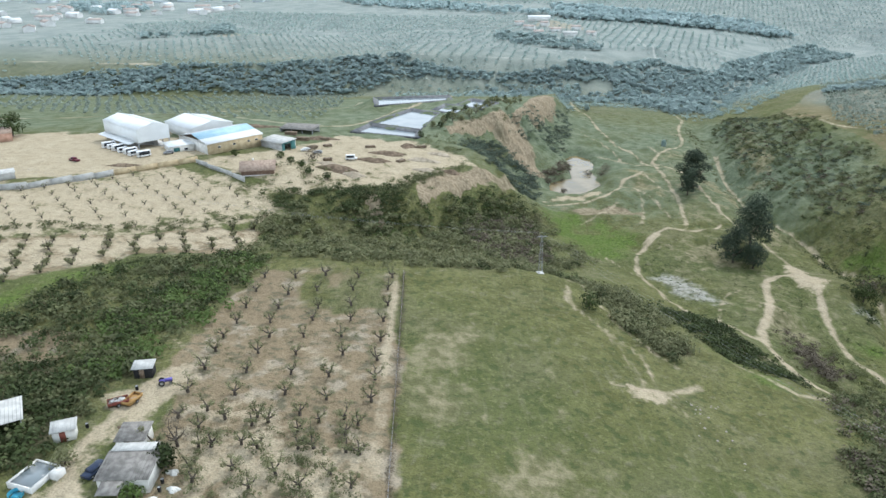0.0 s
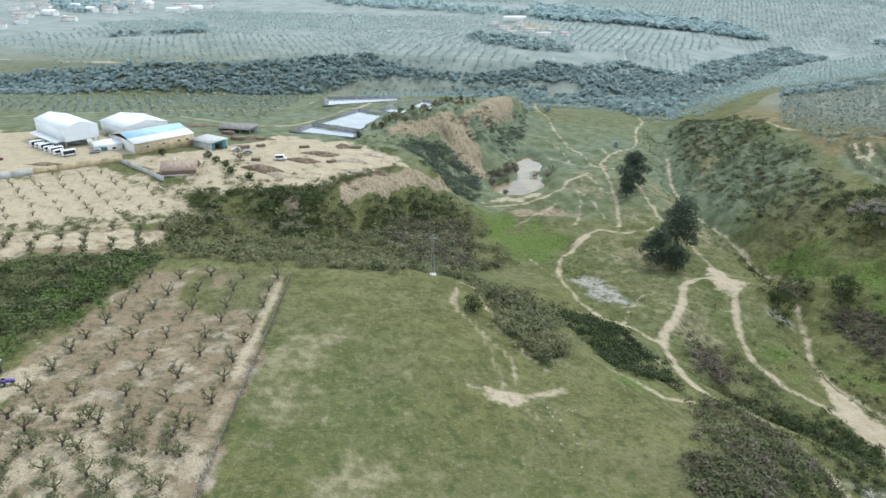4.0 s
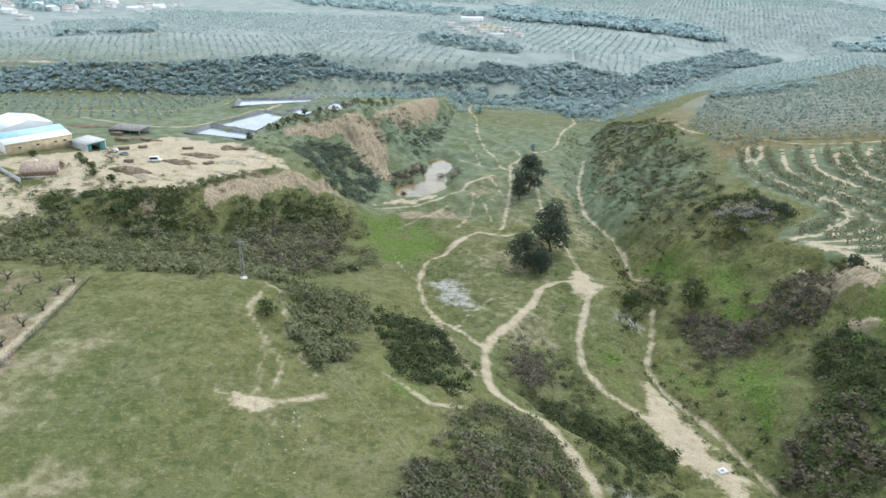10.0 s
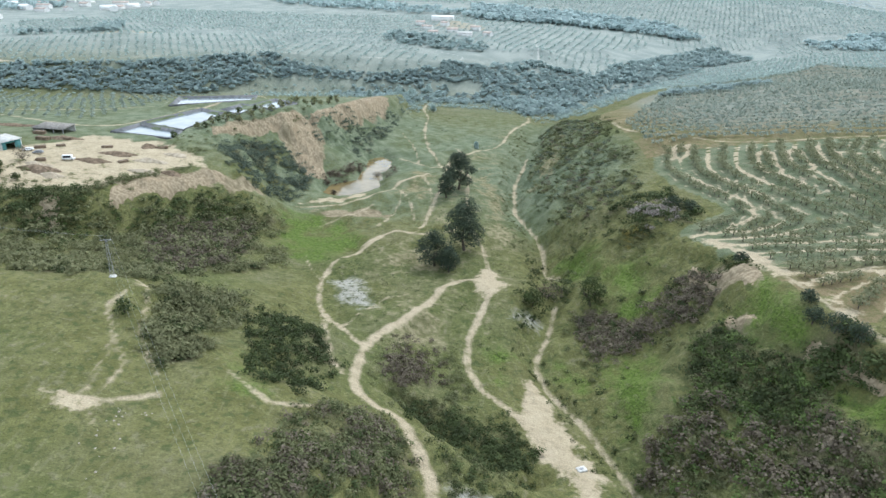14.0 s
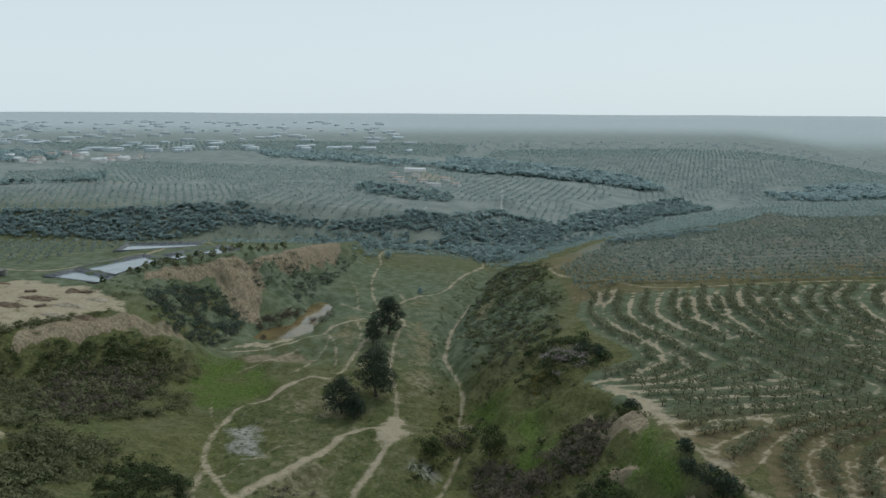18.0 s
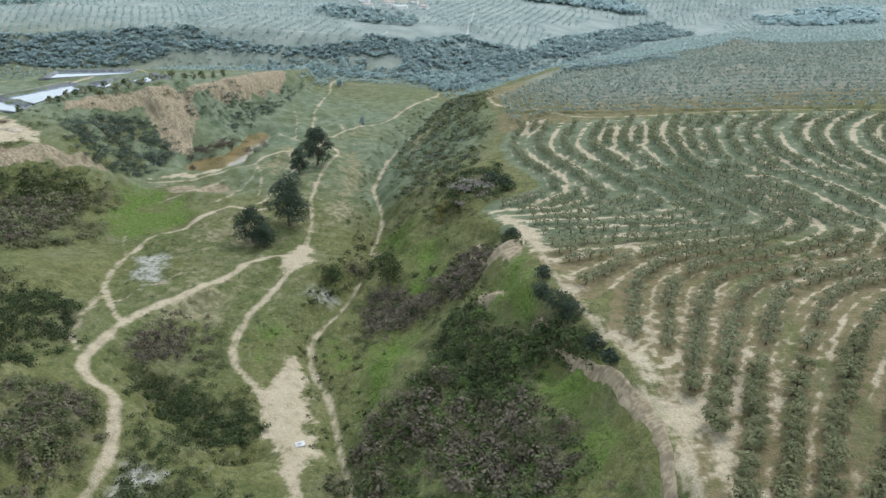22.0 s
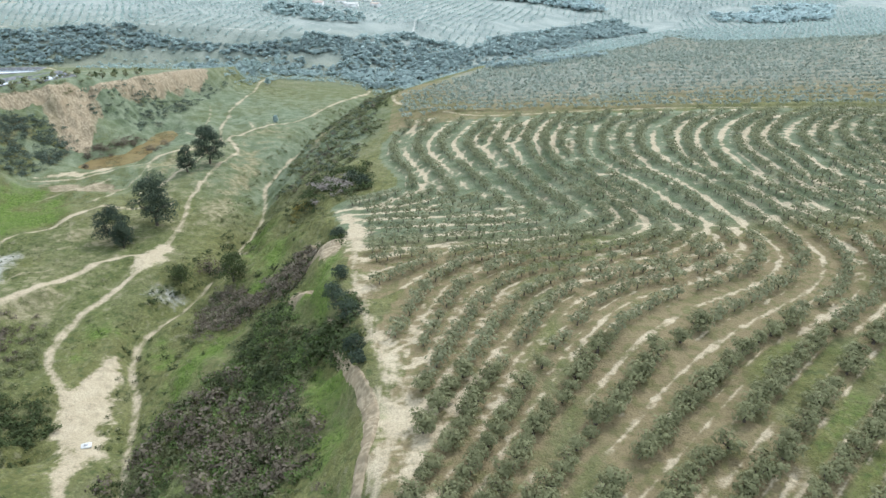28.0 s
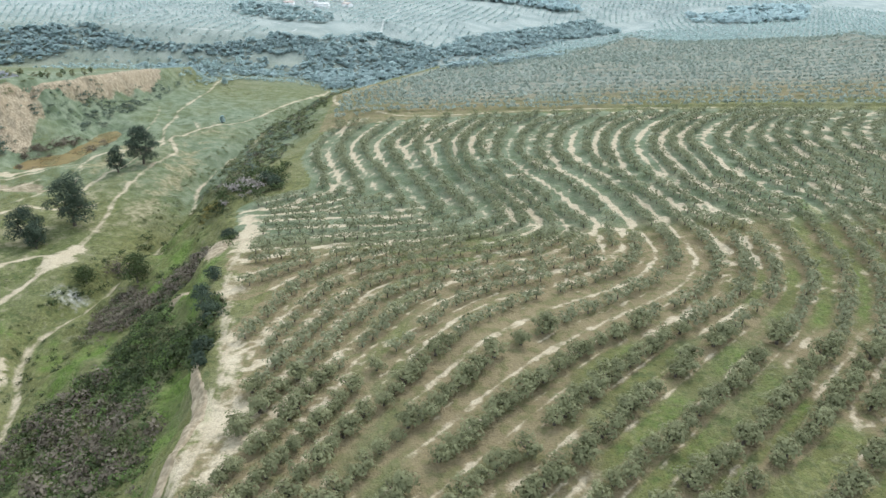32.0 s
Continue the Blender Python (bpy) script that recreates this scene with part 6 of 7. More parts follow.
def soft_box(x0, x1, y0, y1, z0, z1, r=0.06, inset=0.0):
    """A box with chamfered upper edges; inset narrows its top."""
    lv = [(0, 0, z0), (0, 0, z1 - r), (1, 0, z1)]
    v = []
    for k, _, z in lv:
        e = (r + inset) * k + (inset * 0.5 if k == 0 and z != z0 else 0)
        v += [(x0 + e, y0 + e, z), (x1 - e, y0 + e, z), (x1 - e, y1 - e, z), (x0 + e, y1 - e, z)]
    f = [(3, 2, 1, 0), (8, 9, 10, 11)]
    for a in (0, 4):
        f += [(a, a + 1, a + 5, a + 4), (a + 1, a + 2, a + 6, a + 5), (a + 2, a + 3, a + 7, a + 6), (a + 3, a, a + 4, a + 7)]
    return np.array(v, float), np.array(f)


def sheet(corners, thick):
    """A plate through four corners, thickened upward."""
    c = np.array(corners, float)
    nrm = np.cross(c[1] - c[0], c[3] - c[0])
    nrm /= np.linalg.norm(nrm)
    if nrm[2] < 0:
        nrm = -nrm
    v = np.vstack([c, c + nrm * thick])
    f = np.array([(3, 2, 1, 0), (4, 5, 6, 7), (0, 1, 5, 4), (1, 2, 6, 5), (2, 3, 7, 6), (3, 0, 4, 7)])
    return v, f


def ribs(corners, gap, high, wide):
    """Raised ribs of a profiled roof sheet, from the first edge to the third."""
    c = np.array(corners, float)
    run = np.linalg.norm(c[1] - c[0])
    k = max(1, int(run / gap))
    out = []
    for i in range(k):
        a, b = (i + 0.5 - wide / gap / 2) / k, (i + 0.5 + wide / gap / 2) / k
        p = [c[0] + (c[1] - c[0]) * a, c[0] + (c[1] - c[0]) * b, c[3] + (c[2] - c[3]) * b, c[3] + (c[2] - c[3]) * a]
        out.append(sheet(p, high))
    return joined(out)


def base(name, x, y, turn, label, category, group="", z=None):
    ob = tagged(new(name), label, category, group)
    ob.matrix_basis = pose(x, y, float(ground_z(x, y)) if z is None else z, 0, 0, turn)
    return ob


def roof_sheet(name, corners, thick, mat, parent, label="", gap=1.0):
    r = part(name, *sheet(corners, thick), mat, parent, label)
    up = np.array(corners, float) + np.array((0, 0, thick + 0.002))
    part("ribs", *ribs(up, gap, 0.05, 0.12), mat, r)
    return r


def gabled(ob, w, d, eave, ridge, wall, roof, open_below=0.0, over=0.4, roof2=None, split=0.0):
    """Walls and a pitched roof on a w by d plan; the ridge runs along y."""
    t = 0.25
    part("wall", *box(0, t, 0, d, open_below, eave), wall, ob)
    part("wall", *box(w - t, w, 0, d, open_below, eave), wall, ob)
    for y0 in (0.0, d - t):
        v = np.array([(x, y, z) for y in (y0, y0 + t) for x, z in ((t, open_below), (w - t, open_below), (w - t, eave), (w / 2, ridge), (t, eave))])
        tri = np.array([(0, 1, 2, 4), (5, 9, 7, 6), (4, 2, 3, 3), (9, 8, 7, 7), (0, 5, 6, 1), (1, 6, 7, 2), (2, 7, 8, 3), (3, 8, 9, 4), (4, 9, 5, 0)])
        me = bpy.data.meshes.new("gable_wall")
        me.from_pydata(v.tolist(), [], [[int(i) for i in dict.fromkeys(f)] for f in tri])
        me.materials.append(wall)
        part("gable_wall", me, None, None, ob)
    s = (ridge - eave) / (w / 2)
    for sign, m in ((-1, roof), (1, roof2 or roof)):
        e = w / 2 + sign * (w / 2 + over)
        zz = eave - over * s
        c = [(e, -over, zz), (e, d + over, zz), (w / 2, d + over, ridge), (w / 2, -over, ridge)]
        roof_sheet("roof", c, 0.12, m, ob)


def window(parent, x, y, z, w, h, axis_y=False):
    """A framed pane set on a wall that faces -y (or +x)."""
    t = 0.06
    if axis_y:
        f = part("window", *box(x - t, x + t, y, y + w, z, z + h), WHITE_WALL, parent)
        part("pane", *box(x + t + 0.004, x + t + 0.03, y + 0.1, y + w - 0.1, z + 0.1, z + h - 0.1), GLASS, f)
    else:
        f = part("window", *box(x, x + w, y - t, y + t, z, z + h), WHITE_WALL, parent)
        part("pane", *box(x + 0.1, x + w - 0.1, y - t - 0.03, y - t - 0.004, z + 0.1, z + h - 0.1), GLASS, f)


# white open-sided hall
turn = math.degrees(math.atan2(11, 10))
hall = base("white_hall", -135, 303, turn, "large white sheet-metal hall, open below on posts", "hall", z=12.3)
gabled(hall, 15, 33, 9.2, 11.4, WHITE_SHEET, WHITE_SHEET, 3.4, 0.15)
for k in range(6):
    for x in (0.3, 14.7):
        part("post", *box(x - 0.18, x + 0.18, 0.3 + 6.45 * k, 0.66 + 6.45 * k, -1.5, 3.5), STEEL, hall)
part("floor_slab", *box(-0.5, 15.5, -0.5, 33.5, -1.5, 0.1), CONCRETE, hall)
part("back_partition", *box(10.2, 10.4, 3, 33, 0.1, 3.4), GREY_WALL, hall)
part("awning", *sheet([(-3.5, 2, 3.1), (-3.5, 33, 3.1), (0, 33, 3.7), (0, 2, 3.7)], 0.1), WHITE_SHEET, hall)

# ochre-walled workshop with the pale blue roof
turn = math.degrees(math.atan2(20, 19))
shop = base("workshop_hall", -104, 301, turn, "long ochre-walled workshop with white and pale blue sheet roof", "workshop", z=10.2)
t = 0.25
part("wall", *box(0, 28, 0, t, -1, 5.2), OCHRE_WALL, shop)
part("wall", *box(0, 28, 26 - t, 26, -1, 5.2), OCHRE_WALL, shop)
part("wall", *box(0, t, t, 26 - t, -1, 5.2), WHITE_WALL, shop)
part("wall", *box(28 - t, 28, t, 26 - t, -1, 5.2), OCHRE_WALL, shop)
roof_sheet("roof", [(-0.3, -0.5, 5.2), (28.3, -0.5, 5.2), (28.3, 6, 6.5), (-0.3, 6, 6.5)], 0.12, WHITE_SHEET, shop)
roof_sheet("roof", [(-0.3, 6, 6.5), (28.3, 6, 6.5), (28.3, 13, 8.0), (-0.3, 13, 8.0)], 0.12, BLUE_SHEET, shop, "pale blue sheet roof")
roof_sheet("roof", [(-0.3, 13, 8.0), (28.3, 13, 8.0), (28.3, 26.5, 5.2), (-0.3, 26.5, 5.2)], 0.12, WHITE_SHEET, shop)
for x in (0.0, 27.75):
    part("gable_wall", np.array([(x, 0, 5.2), (x + t, 0, 5.2), (x + t, 13, 7.95), (x, 13, 7.95), (x, 26, 5.2), (x + t, 26, 5.2)]), np.array([(0, 3, 4, 0), (1, 5, 2, 1), (0, 1, 2, 3), (3, 2, 5, 4)])[2:], WHITE_WALL, shop)
    part("gable_infill", *box(x + 0.02, x + t - 0.02, 3.5, 22, 5.2, 5.9), WHITE_WALL, shop)
for x in (5, 12.5, 20, 24):
    window(shop, x, 0, 2.7, 1.4, 0.9)
hall3 = base("white_hall", -120, 328, turn, "white sheet-metal hall behind the workshop", "hall", z=10.5)
gabled(hall3, 22, 26, 5.6, 8.0, WHITE_SHEET, WHITE_SHEET)
annex = base("annex", -121, 301, turn - 10, "low white flat-roofed annex between the halls", "annex", z=11)
part("wall", *box(0, 11, 0, 0.25, -1, 3.4), WHITE_WALL, annex)
part("wall", *box(0, 11, 7.75, 8, -1, 3.4), WHITE_WALL, annex)
part("wall", *box(0, 0.25, 0.25, 7.75, -1, 3.4), WHITE_WALL, annex)
part("wall", *box(10.75, 11, 0.25, 7.75, -1, 3.4), WHITE_WALL, annex)
roof_sheet("roof", [(-0.3, -0.5, 3.3), (11.3, -0.5, 3.3), (11.3, 8.4, 4.0), (-0.3, 8.4, 4.0)], 0.1, WHITE_SHEET, annex)
part("door", *box(2, 4.6, -0.08, -0.01, -0.2, 2.6), TEAL, annex, "dark roller door")
window(annex, 6.5, 0, 1.0, 1.6, 1.1)

# teal and white shed
turn = math.degrees(math.atan2(-8, 12))
shed = base("teal_shed", -86, 321, turn, "teal and white shed with pale flat roof, doorway open", "shed", z=8.4)
for name, b, m in (("wall", box(0, 14, 0, 0.25, -1, 4.2), GREY_WALL), ("wall", box(0, 14, 8.75, 9, -1, 4.2), WHITE_WALL), ("wall", box(0, 0.25, 0.25, 8.75, -1, 4.2), WHITE_WALL), ("wall", box(13.75, 14, 0.25, 2, -1, 4.2), TEAL), ("wall", box(13.75, 14, 6, 8.75, -1, 4.2), TEAL), ("lintel", box(13.75, 14, 2, 6, 3.4, 4.2), TEAL), ("floor_slab", box(0.25, 13.75, 0.25, 8.75, -1, 0.05), CONCRETE), ("plinth", box(-0.05, 14, -0.08, -0.005, -1, 1.2), WHITE_WALL)):
    part(name, *b, m, shed)
roof_sheet("roof", [(-0.5, -0.6, 4.2), (14.6, -0.6, 4.2), (14.6, 9.5, 4.7), (-0.5, 9.5, 4.7)], 0.12, PALE_ROOF, shed)
lean = base("dark_lean_to", -85, 359, -14, "grey-roofed open lean-to shed with dark interior", "shed", z=5.6)
for x in (0, 6, 12, 17.7):
    part("post", *box(x, x + 0.3, 0, 0.3, -1, 3.6), STEEL, lean)
part("wall", *box(0, 18, 8.7, 9, -1, 4.3), GREY_WALL, lean)
part("wall", *box(0, 0.25, 0.3, 8.7, -1, 3.6), GREY_WALL, lean)
roof_sheet("roof", [(-0.5, -0.8, 3.6), (18.5, -0.8, 3.6), (18.5, 9.5, 4.4), (-0.5, 9.5, 4.4)], 0.12, GREY_ROOF, lean)

# brown-roofed house
house = base("brown_house", -84, 273, 20, "low brown house with brown tiled gable roof and porch", "house", z=9.9)
gabled(house, 9.5, 13, 2.2, 4.7, BROWN_WALL, BROWN_TILE, 0.0, 0.7)
part("footing", *box(-0.1, 9.6, -0.1, 13.1, -1.2, 0.06), CONCRETE, house)
part("door", *box(3.6, 4.7, -0.08, -0.005, 0.06, 2.1), WHITE_WALL, house, "white door")
part("chimney", *box(5.5, 6.2, 8, 8.7, 3.4, 5.4), WHITE_WALL, house)
window(house, 9.5, 3, 1.0, 1.3, 1.1, True)
window(house, 9.5, 8, 1.0, 1.3, 1.1, True)
house.matrix_basis = pose(-69, 274, 9.9, 0, 0, 100)

# yard walls
def yard_wall(pts, high, mat, label, step=6.0):
    ob = tagged(new("yard_wall"), label, "wall", kind="structure")
    line = [np.array(p, float) for p in pts]
    for a, b in zip(line, line[1:]):
        k = max(1, int(np.hypot(*(b - a)) / step))
        for i in range(k):
            p, q = a + (b - a) * i / k, a + (b - a) * (i + 1) / k
            d = (q - p) / np.hypot(*(q - p))
            nrm = np.array((-d[1], d[0])) * 0.12
            zp, zq = float(ground_z(*p)), float(ground_z(*q))
            lo = min(zp, zq) - 0.6
            top = max(zp, zq) + high
            v = np.array([(*(p + nrm), lo), (*(q + nrm), lo), (*(q - nrm), lo), (*(p - nrm), lo), (*(p + nrm), top), (*(q + nrm), top), (*(q - nrm), top), (*(p - nrm), top)])
            part("panel", v, box(0, 1, 0, 1, 0, 1)[1], mat, ob)
            part("pier", *box(p[0] - 0.2, p[0] + 0.2, p[1] - 0.2, p[1] + 0.2, lo, top + 0.08), mat, ob)
    return ob


yard_wall([(-190, 238), (-161, 243), (-153, 246), (-142, 257), (-131, 268)], 2.2, GREY_WALL, "grey block wall round the yard")
yard_wall([(-131, 268), (-118, 279), (-105, 290)], 2.2, OCHRE_WALL, "ochre block wall round the yard")
yard_wall([(-105, 288), (-92, 277), (-79, 266)], 1.6, GREY_WALL, "low grey wall beside the orchard")


# vehicles
def wheel(parent, x, y, r, wide):
    a = np.arange(12) * math.pi / 6
    ring = lambda yy, rr: np.stack([x + rr * np.cos(a), np.full(12, yy), r + rr * np.sin(a)], 1)
    def drum(r0, y0, y1):
        v = np.vstack([ring(y0, r0), ring(y1, r0), [(x, y0, r), (x, y1, r)]])
        k = np.arange(12)
        f = np.vstack([np.stack([k, (k + 1) % 12, (k + 1) % 12 + 12, k + 12], 1), np.stack([np.full(12, 24), (k + 1) % 12, k, np.full(12, 24)], 1)[:0]])
        caps = [[24, int((i + 1) % 12), int(i)] for i in range(12)] + [[25, int(i) + 12, int((i + 1) % 12) + 12] for i in range(12)]
        me = bpy.data.meshes.new("wheel")
        me.from_pydata(v.tolist(), [], f.tolist() + caps)
        return me
    me = drum(r, y - wide / 2, y + wide / 2)
    me.materials.append(TYRE)
    w = part("wheel", me, None, None, parent)
    me = drum(r * 0.55, y - wide / 2 - 0.012, y + wide / 2 + 0.012)
    me.materials.append(STEEL)
    part("rim", me, None, None, w)


def car(x, y, turn, paint, label, kind="car", group=""):
    ob = base(kind, x, y, turn, label, kind.replace("_", " "), group)
    L, W, H = {"car": (4.3, 1.75, 1.45), "van": (5.2, 1.95, 2.3), "caravan": (5.6, 2.2, 2.6), "pickup": (5.2, 1.85, 1.75)}[kind]
    low = 0.95 if kind != "caravan" else 0.8
    part("body", *soft_box(0, L, -W / 2, W / 2, 0.28, low, 0.12), paint, ob)
    a, b = {"car": (0.9, 3.9), "van": (0.05, 4.3), "caravan": (0.02, 5.58), "pickup": (1.9, 4.0)}[kind]
    part("cabin", *soft_box(a, b, -W / 2 + 0.06, W / 2 - 0.06, low, H, 0.1, 0.22 if kind != "caravan" else 0.04), paint, ob)
    for s in (-1, 1):
        yy = s * (W / 2 - 0.1)
        part("side_window", *box(a + 0.45, b - 0.45, yy - 0.05, yy + 0.05, low + 0.08, H - 0.25), GLASS, ob)
        part("headlight", *box(L - 0.06, L + 0.02, s * (W / 2 - 0.4) - 0.16, s * (W / 2 - 0.4) + 0.16, 0.62, 0.78), CAR_WHITE, ob)
        for xx in (0.85, L - 0.85):
            wheel(ob, xx, s * (W / 2 - 0.08), 0.33, 0.2)
    part("windscreen", *box(b - 0.3, b - 0.12, -W / 2 + 0.3, W / 2 - 0.3, low + 0.06, H - 0.28), GLASS, ob)
    return ob


car(-58.4, 90.0, 70, NAVY, "dark blue car parked on the dirt lane by the house")
for k, (x, y) in enumerate([(-152.5, 306), (-149, 303.5), (-145.5, 300.5), (-142, 297.5), (-138, 294.5), (-135, 292), (-131, 291)]):
    car(x, y, 42 + 6 * (k % 3), CAR_WHITE, "white van parked under the open hall" if k % 2 else "white caravan parked beside the hall", "van" if k % 2 else "caravan", "vehicles beside the hall")
car(-152.5, 283.5, 150, CAR_RED, "dark red pickup standing in the yard", "pickup")
car(-66, 315, 20, CAR_WHITE, "white car parked by the teal shed")
car(-60, 312, 10, CAR_GREY, "grey car parked in the works yard")
car(-122, 297, 40, CAR_GREY, "grey car beside the annex")
car(-44.5, 307, 5, CAR_WHITE, "white truck cab in the works yard", "van")


# heaps of earth and spoil
def heap(x, y, rx, ry, h, mat, label):
    a = np.linspace(0, 2 * math.pi, 18, endpoint=False)
    rings = np.linspace(0, 1, 6)
    v = [(x, y, 0)]
    for r in rings[1:]:
        for t in a:
            k = 1 + 0.25 * math.sin(3 * t + x) + 0.1 * math.sin(7 * t)
            v.append((x + rx * r * k * math.cos(t), y + ry * r * k * math.sin(t), r))
    v = np.array(v)
    g = ground_z(v[:, 0], v[:, 1])
    rough = (vnoise(v[:, 0], v[:, 1], 1.3, 41) - 0.4) * 0.5 * h
    v[:, 2] = g + np.where(v[:, 2] >= 0.999, -0.25, h * (1 - v[:, 2] ** 1.4) + rough * (1 - v[:, 2]))
    f = [[0, 1 + i, 1 + (i + 1) % 18] for i in range(18)]
    for k in range(4):
        f += [[1 + 18 * k + i, 1 + 18 * (k + 1) + i, 1 + 18 * (k + 1) + (i + 1) % 18, 1 + 18 * k + (i + 1) % 18] for i in range(18)]
    me = bpy.data.meshes.new("earth_mound")
    me.from_pydata(v.tolist(), [], f)
    me.materials.append(mat)
    tagged(new("earth_mound", me), label, "heap", "heaps in the works yard")


for x, y, rx, ry, h, m in ((-32, 309, 8, 2.5, 1.8, EARTH), (-18, 337, 4, 3, 2.0, EARTH), (-26, 322, 9, 3, 1.6, EARTH), (-45, 289, 9, 4, 2.4, EARTH), (-38, 284, 5, 3, 1.6, SPOIL), (-7, 302, 7, 3, 1.6, SPOIL), (4, 306, 5, 2.5, 1.8, EARTH), (-50, 296, 6, 3, 1.4, SPOIL),
                          (-10, 318, 8, 3, 1.4, SPOIL), (-62, 344, 9, 2.5, 1.6, EARTH), (-2, 330, 6, 3, 1.2, SPOIL), (-130, 280, 10, 2, 1.0, EARTH), (-140, 340, 8, 3, 1.4, SPOIL), (-100, 370, 14, 2.5, 1.2, EARTH)):
    heap(x, y, rx, ry, h, m, "heap of dark earth in the works yard" if m is EARTH else "heap of pale spoil in the works yard")


# lined basins on the plateau
def basin(corners, level, label):
    c = np.array(corners, float)
    mid = c.mean(0)
    ob = tagged(new("lined_basin"), label, "basin", "basins on the plateau")
    ob.location = (mid[0], mid[1], level)
    p = c - mid
    nrm = p / np.linalg.norm(p, axis=1)[:, None]
    for i in range(4):
        j = (i + 1) % 4
        a, b = p[i], p[j]
        v = np.array([(*(a + nrm[i] * 2.6), -0.6), (*(b + nrm[j] * 2.6), -0.6), (*(b - nrm[j] * 3.4), -3.0), (*(a - nrm[i] * 3.4), -3.0), (*(a + nrm[i] * 1.6), 0.35), (*(b + nrm[j] * 1.6), 0.35), (*(b - nrm[j] * 3.2), -1.9), (*(a - nrm[i] * 3.2), -1.9)])
        part("bank", v, box(0, 1, 0, 1, 0, 1)[1], LINER, ob)
    w = p - nrm * 1.6
    part("water", np.array([(*q, -1.0) for q in w]), np.array([(0, 1, 2, 3)]), BASIN, ob, "pale still water")


for poly, level, label in zip(BASINS, BASIN_LEVEL, ("large dark-lined basin full of pale water", "narrow dark-lined basin full of pale water", "small dark-lined basin near the cliff", "dark-lined basin of pale water near the cliff", "long dark-lined basin beside the field")):
    basin(poly, level, label)

# pond in the valley
me = bpy.data.meshes.new("pond")
c = np.mean(POND, axis=0)
ring = [c + (np.array(p) - c) * 1.12 for p in POND]
me.from_pydata([(*p, -31.75) for p in ring], [], [list(range(len(ring)))[::-1]])
me.materials.append(MUDDY)
pond = tagged(new("pond", me), "still muddy pond under the cliff", "pond", kind="structure")
if me.polygons[0].normal.z < 0:
    me.flip_normals()


# farmyard by the orchard
def shed_box(name, x, y, turn, w, d, h, rise, wall, roof, label, group="", z=None, over=0.35, door=None):
    ob = base(name, x, y, turn, label, "shed", group, z)
    part("wall", *box(0, w, 0, 0.15, -0.8, h), wall, ob)
    part("wall", *box(0, w, d - 0.15, d, -0.8, h), wall, ob)
    part("wall", *box(0, 0.15, 0.15, d - 0.15, -0.8, h), wall, ob)
    part("wall", *box(w - 0.15, w, 0.15, d - 0.15, -0.8, h), wall, ob)
    roof_sheet("roof", [(-over, -over, h), (w + over, -over, h), (w + over, d + over, h + rise), (-over, d + over, h + rise)], 0.08, roof, ob, gap=0.6)
    if door:
        part("door", *box(w * 0.3, w * 0.3 + 0.95, -0.07, -0.005, 0, 2.0), door, ob)
    return ob


farm = shed_box("farmhouse", -55.3, 87.8, 2, 8.0, 6.0, 2.4, 0.5, WHITE_WALL, GREY_ROOF, "white farmhouse with weathered grey corrugated roof", door=WOOD)
roof_sheet("roof", [(0, 6.1, 3.0), (7.4, 6.1, 3.0), (7.4, 8.6, 2.7), (0, 8.6, 2.7)], 0.08, PALE_ROOF, farm, "pale newer roof sheets", 0.6)
part("wall", *box(0.2, 7.2, 8.2, 8.4, -0.8, 2.7), WHITE_WALL, farm)
part("porch_roof", *sheet([(1, -3.2, 1.9), (4.5, -3.2, 1.9), (4.5, -0.4, 2.3), (1, -0.4, 2.3)], 0.08), GREY_ROOF, farm)
for x in (1.1, 4.3):
    part("porch_post", *box(x, x + 0.1, -3.1, -3.0, -0.5, 1.9), WOOD, farm)
window(farm, 1.0, 0, 0.9, 1.1, 1.0)
shed_box("store_shed", -56.2, 97.2, 3, 4.6, 4.4, 2.1, 0.3, WHITE_WALL, GREY_ROOF, "low store with weathered grey corrugated roof", door=WOOD)
shed_box("red_door_shed", -68.2, 99.3, 22, 3.6, 2.6, 2.3, 0.3, WHITE_WALL, PALE_ROOF, "small shed with white sheet roof and red door", door=RUST)
shed_box("black_shed", -62.6, 119.9, 8, 3.6, 2.6, 2.3, 0.25, DARK, PALE_ROOF, "small black shed with a white sheet roof", door=WOOD)
port = base("carport", -84, 98, 30, "large open carport with pale sheet roof", "carport")
for x in (0.2, 5.0, 9.8):
    for y in (0.2, 6.8):
        part("post", *box(x - 0.06, x + 0.06, y - 0.06, y + 0.06, -0.8, 3.0), STEEL, port)
roof_sheet("roof", [(-0.3, -0.3, 3.0), (10.3, -0.3, 3.0), (10.3, 7.3, 3.4), (-0.3, 7.3, 3.4)], 0.08, PALE_ROOF, port, gap=0.6)
tank = base("water_tank", -70.2, 88.6, 72, "white-walled open tank filled with water", "water tank")
for b in (box(0, 6, -5, -4.75, -0.8, 1.1), box(0, 6, -0.25, 0, -0.8, 1.1), box(0, 0.25, -4.75, -0.25, -0.8, 1.1), box(5.75, 6, -4.75, -0.25, -0.8, 1.1)):
    part("side", *b, WHITE_WALL, tank)
part("water", *box(0.25, 5.75, -4.75, -0.25, -0.2, 0.85), BASIN, tank)
part("pump_house", *box(3.5, 5.4, -6.6, -5.02, -0.8, 1.4), WHITE_WALL, tank)
tub = base("blue_tub", -67.8, 86.8, 0, "round blue plastic tub on the ground", "tub")
part("tub_wall", *tube([(0, 0, -0.1), (0, 0, 0.7)], (1.1, 1.2), 16), BLUE_PLASTIC, tub)
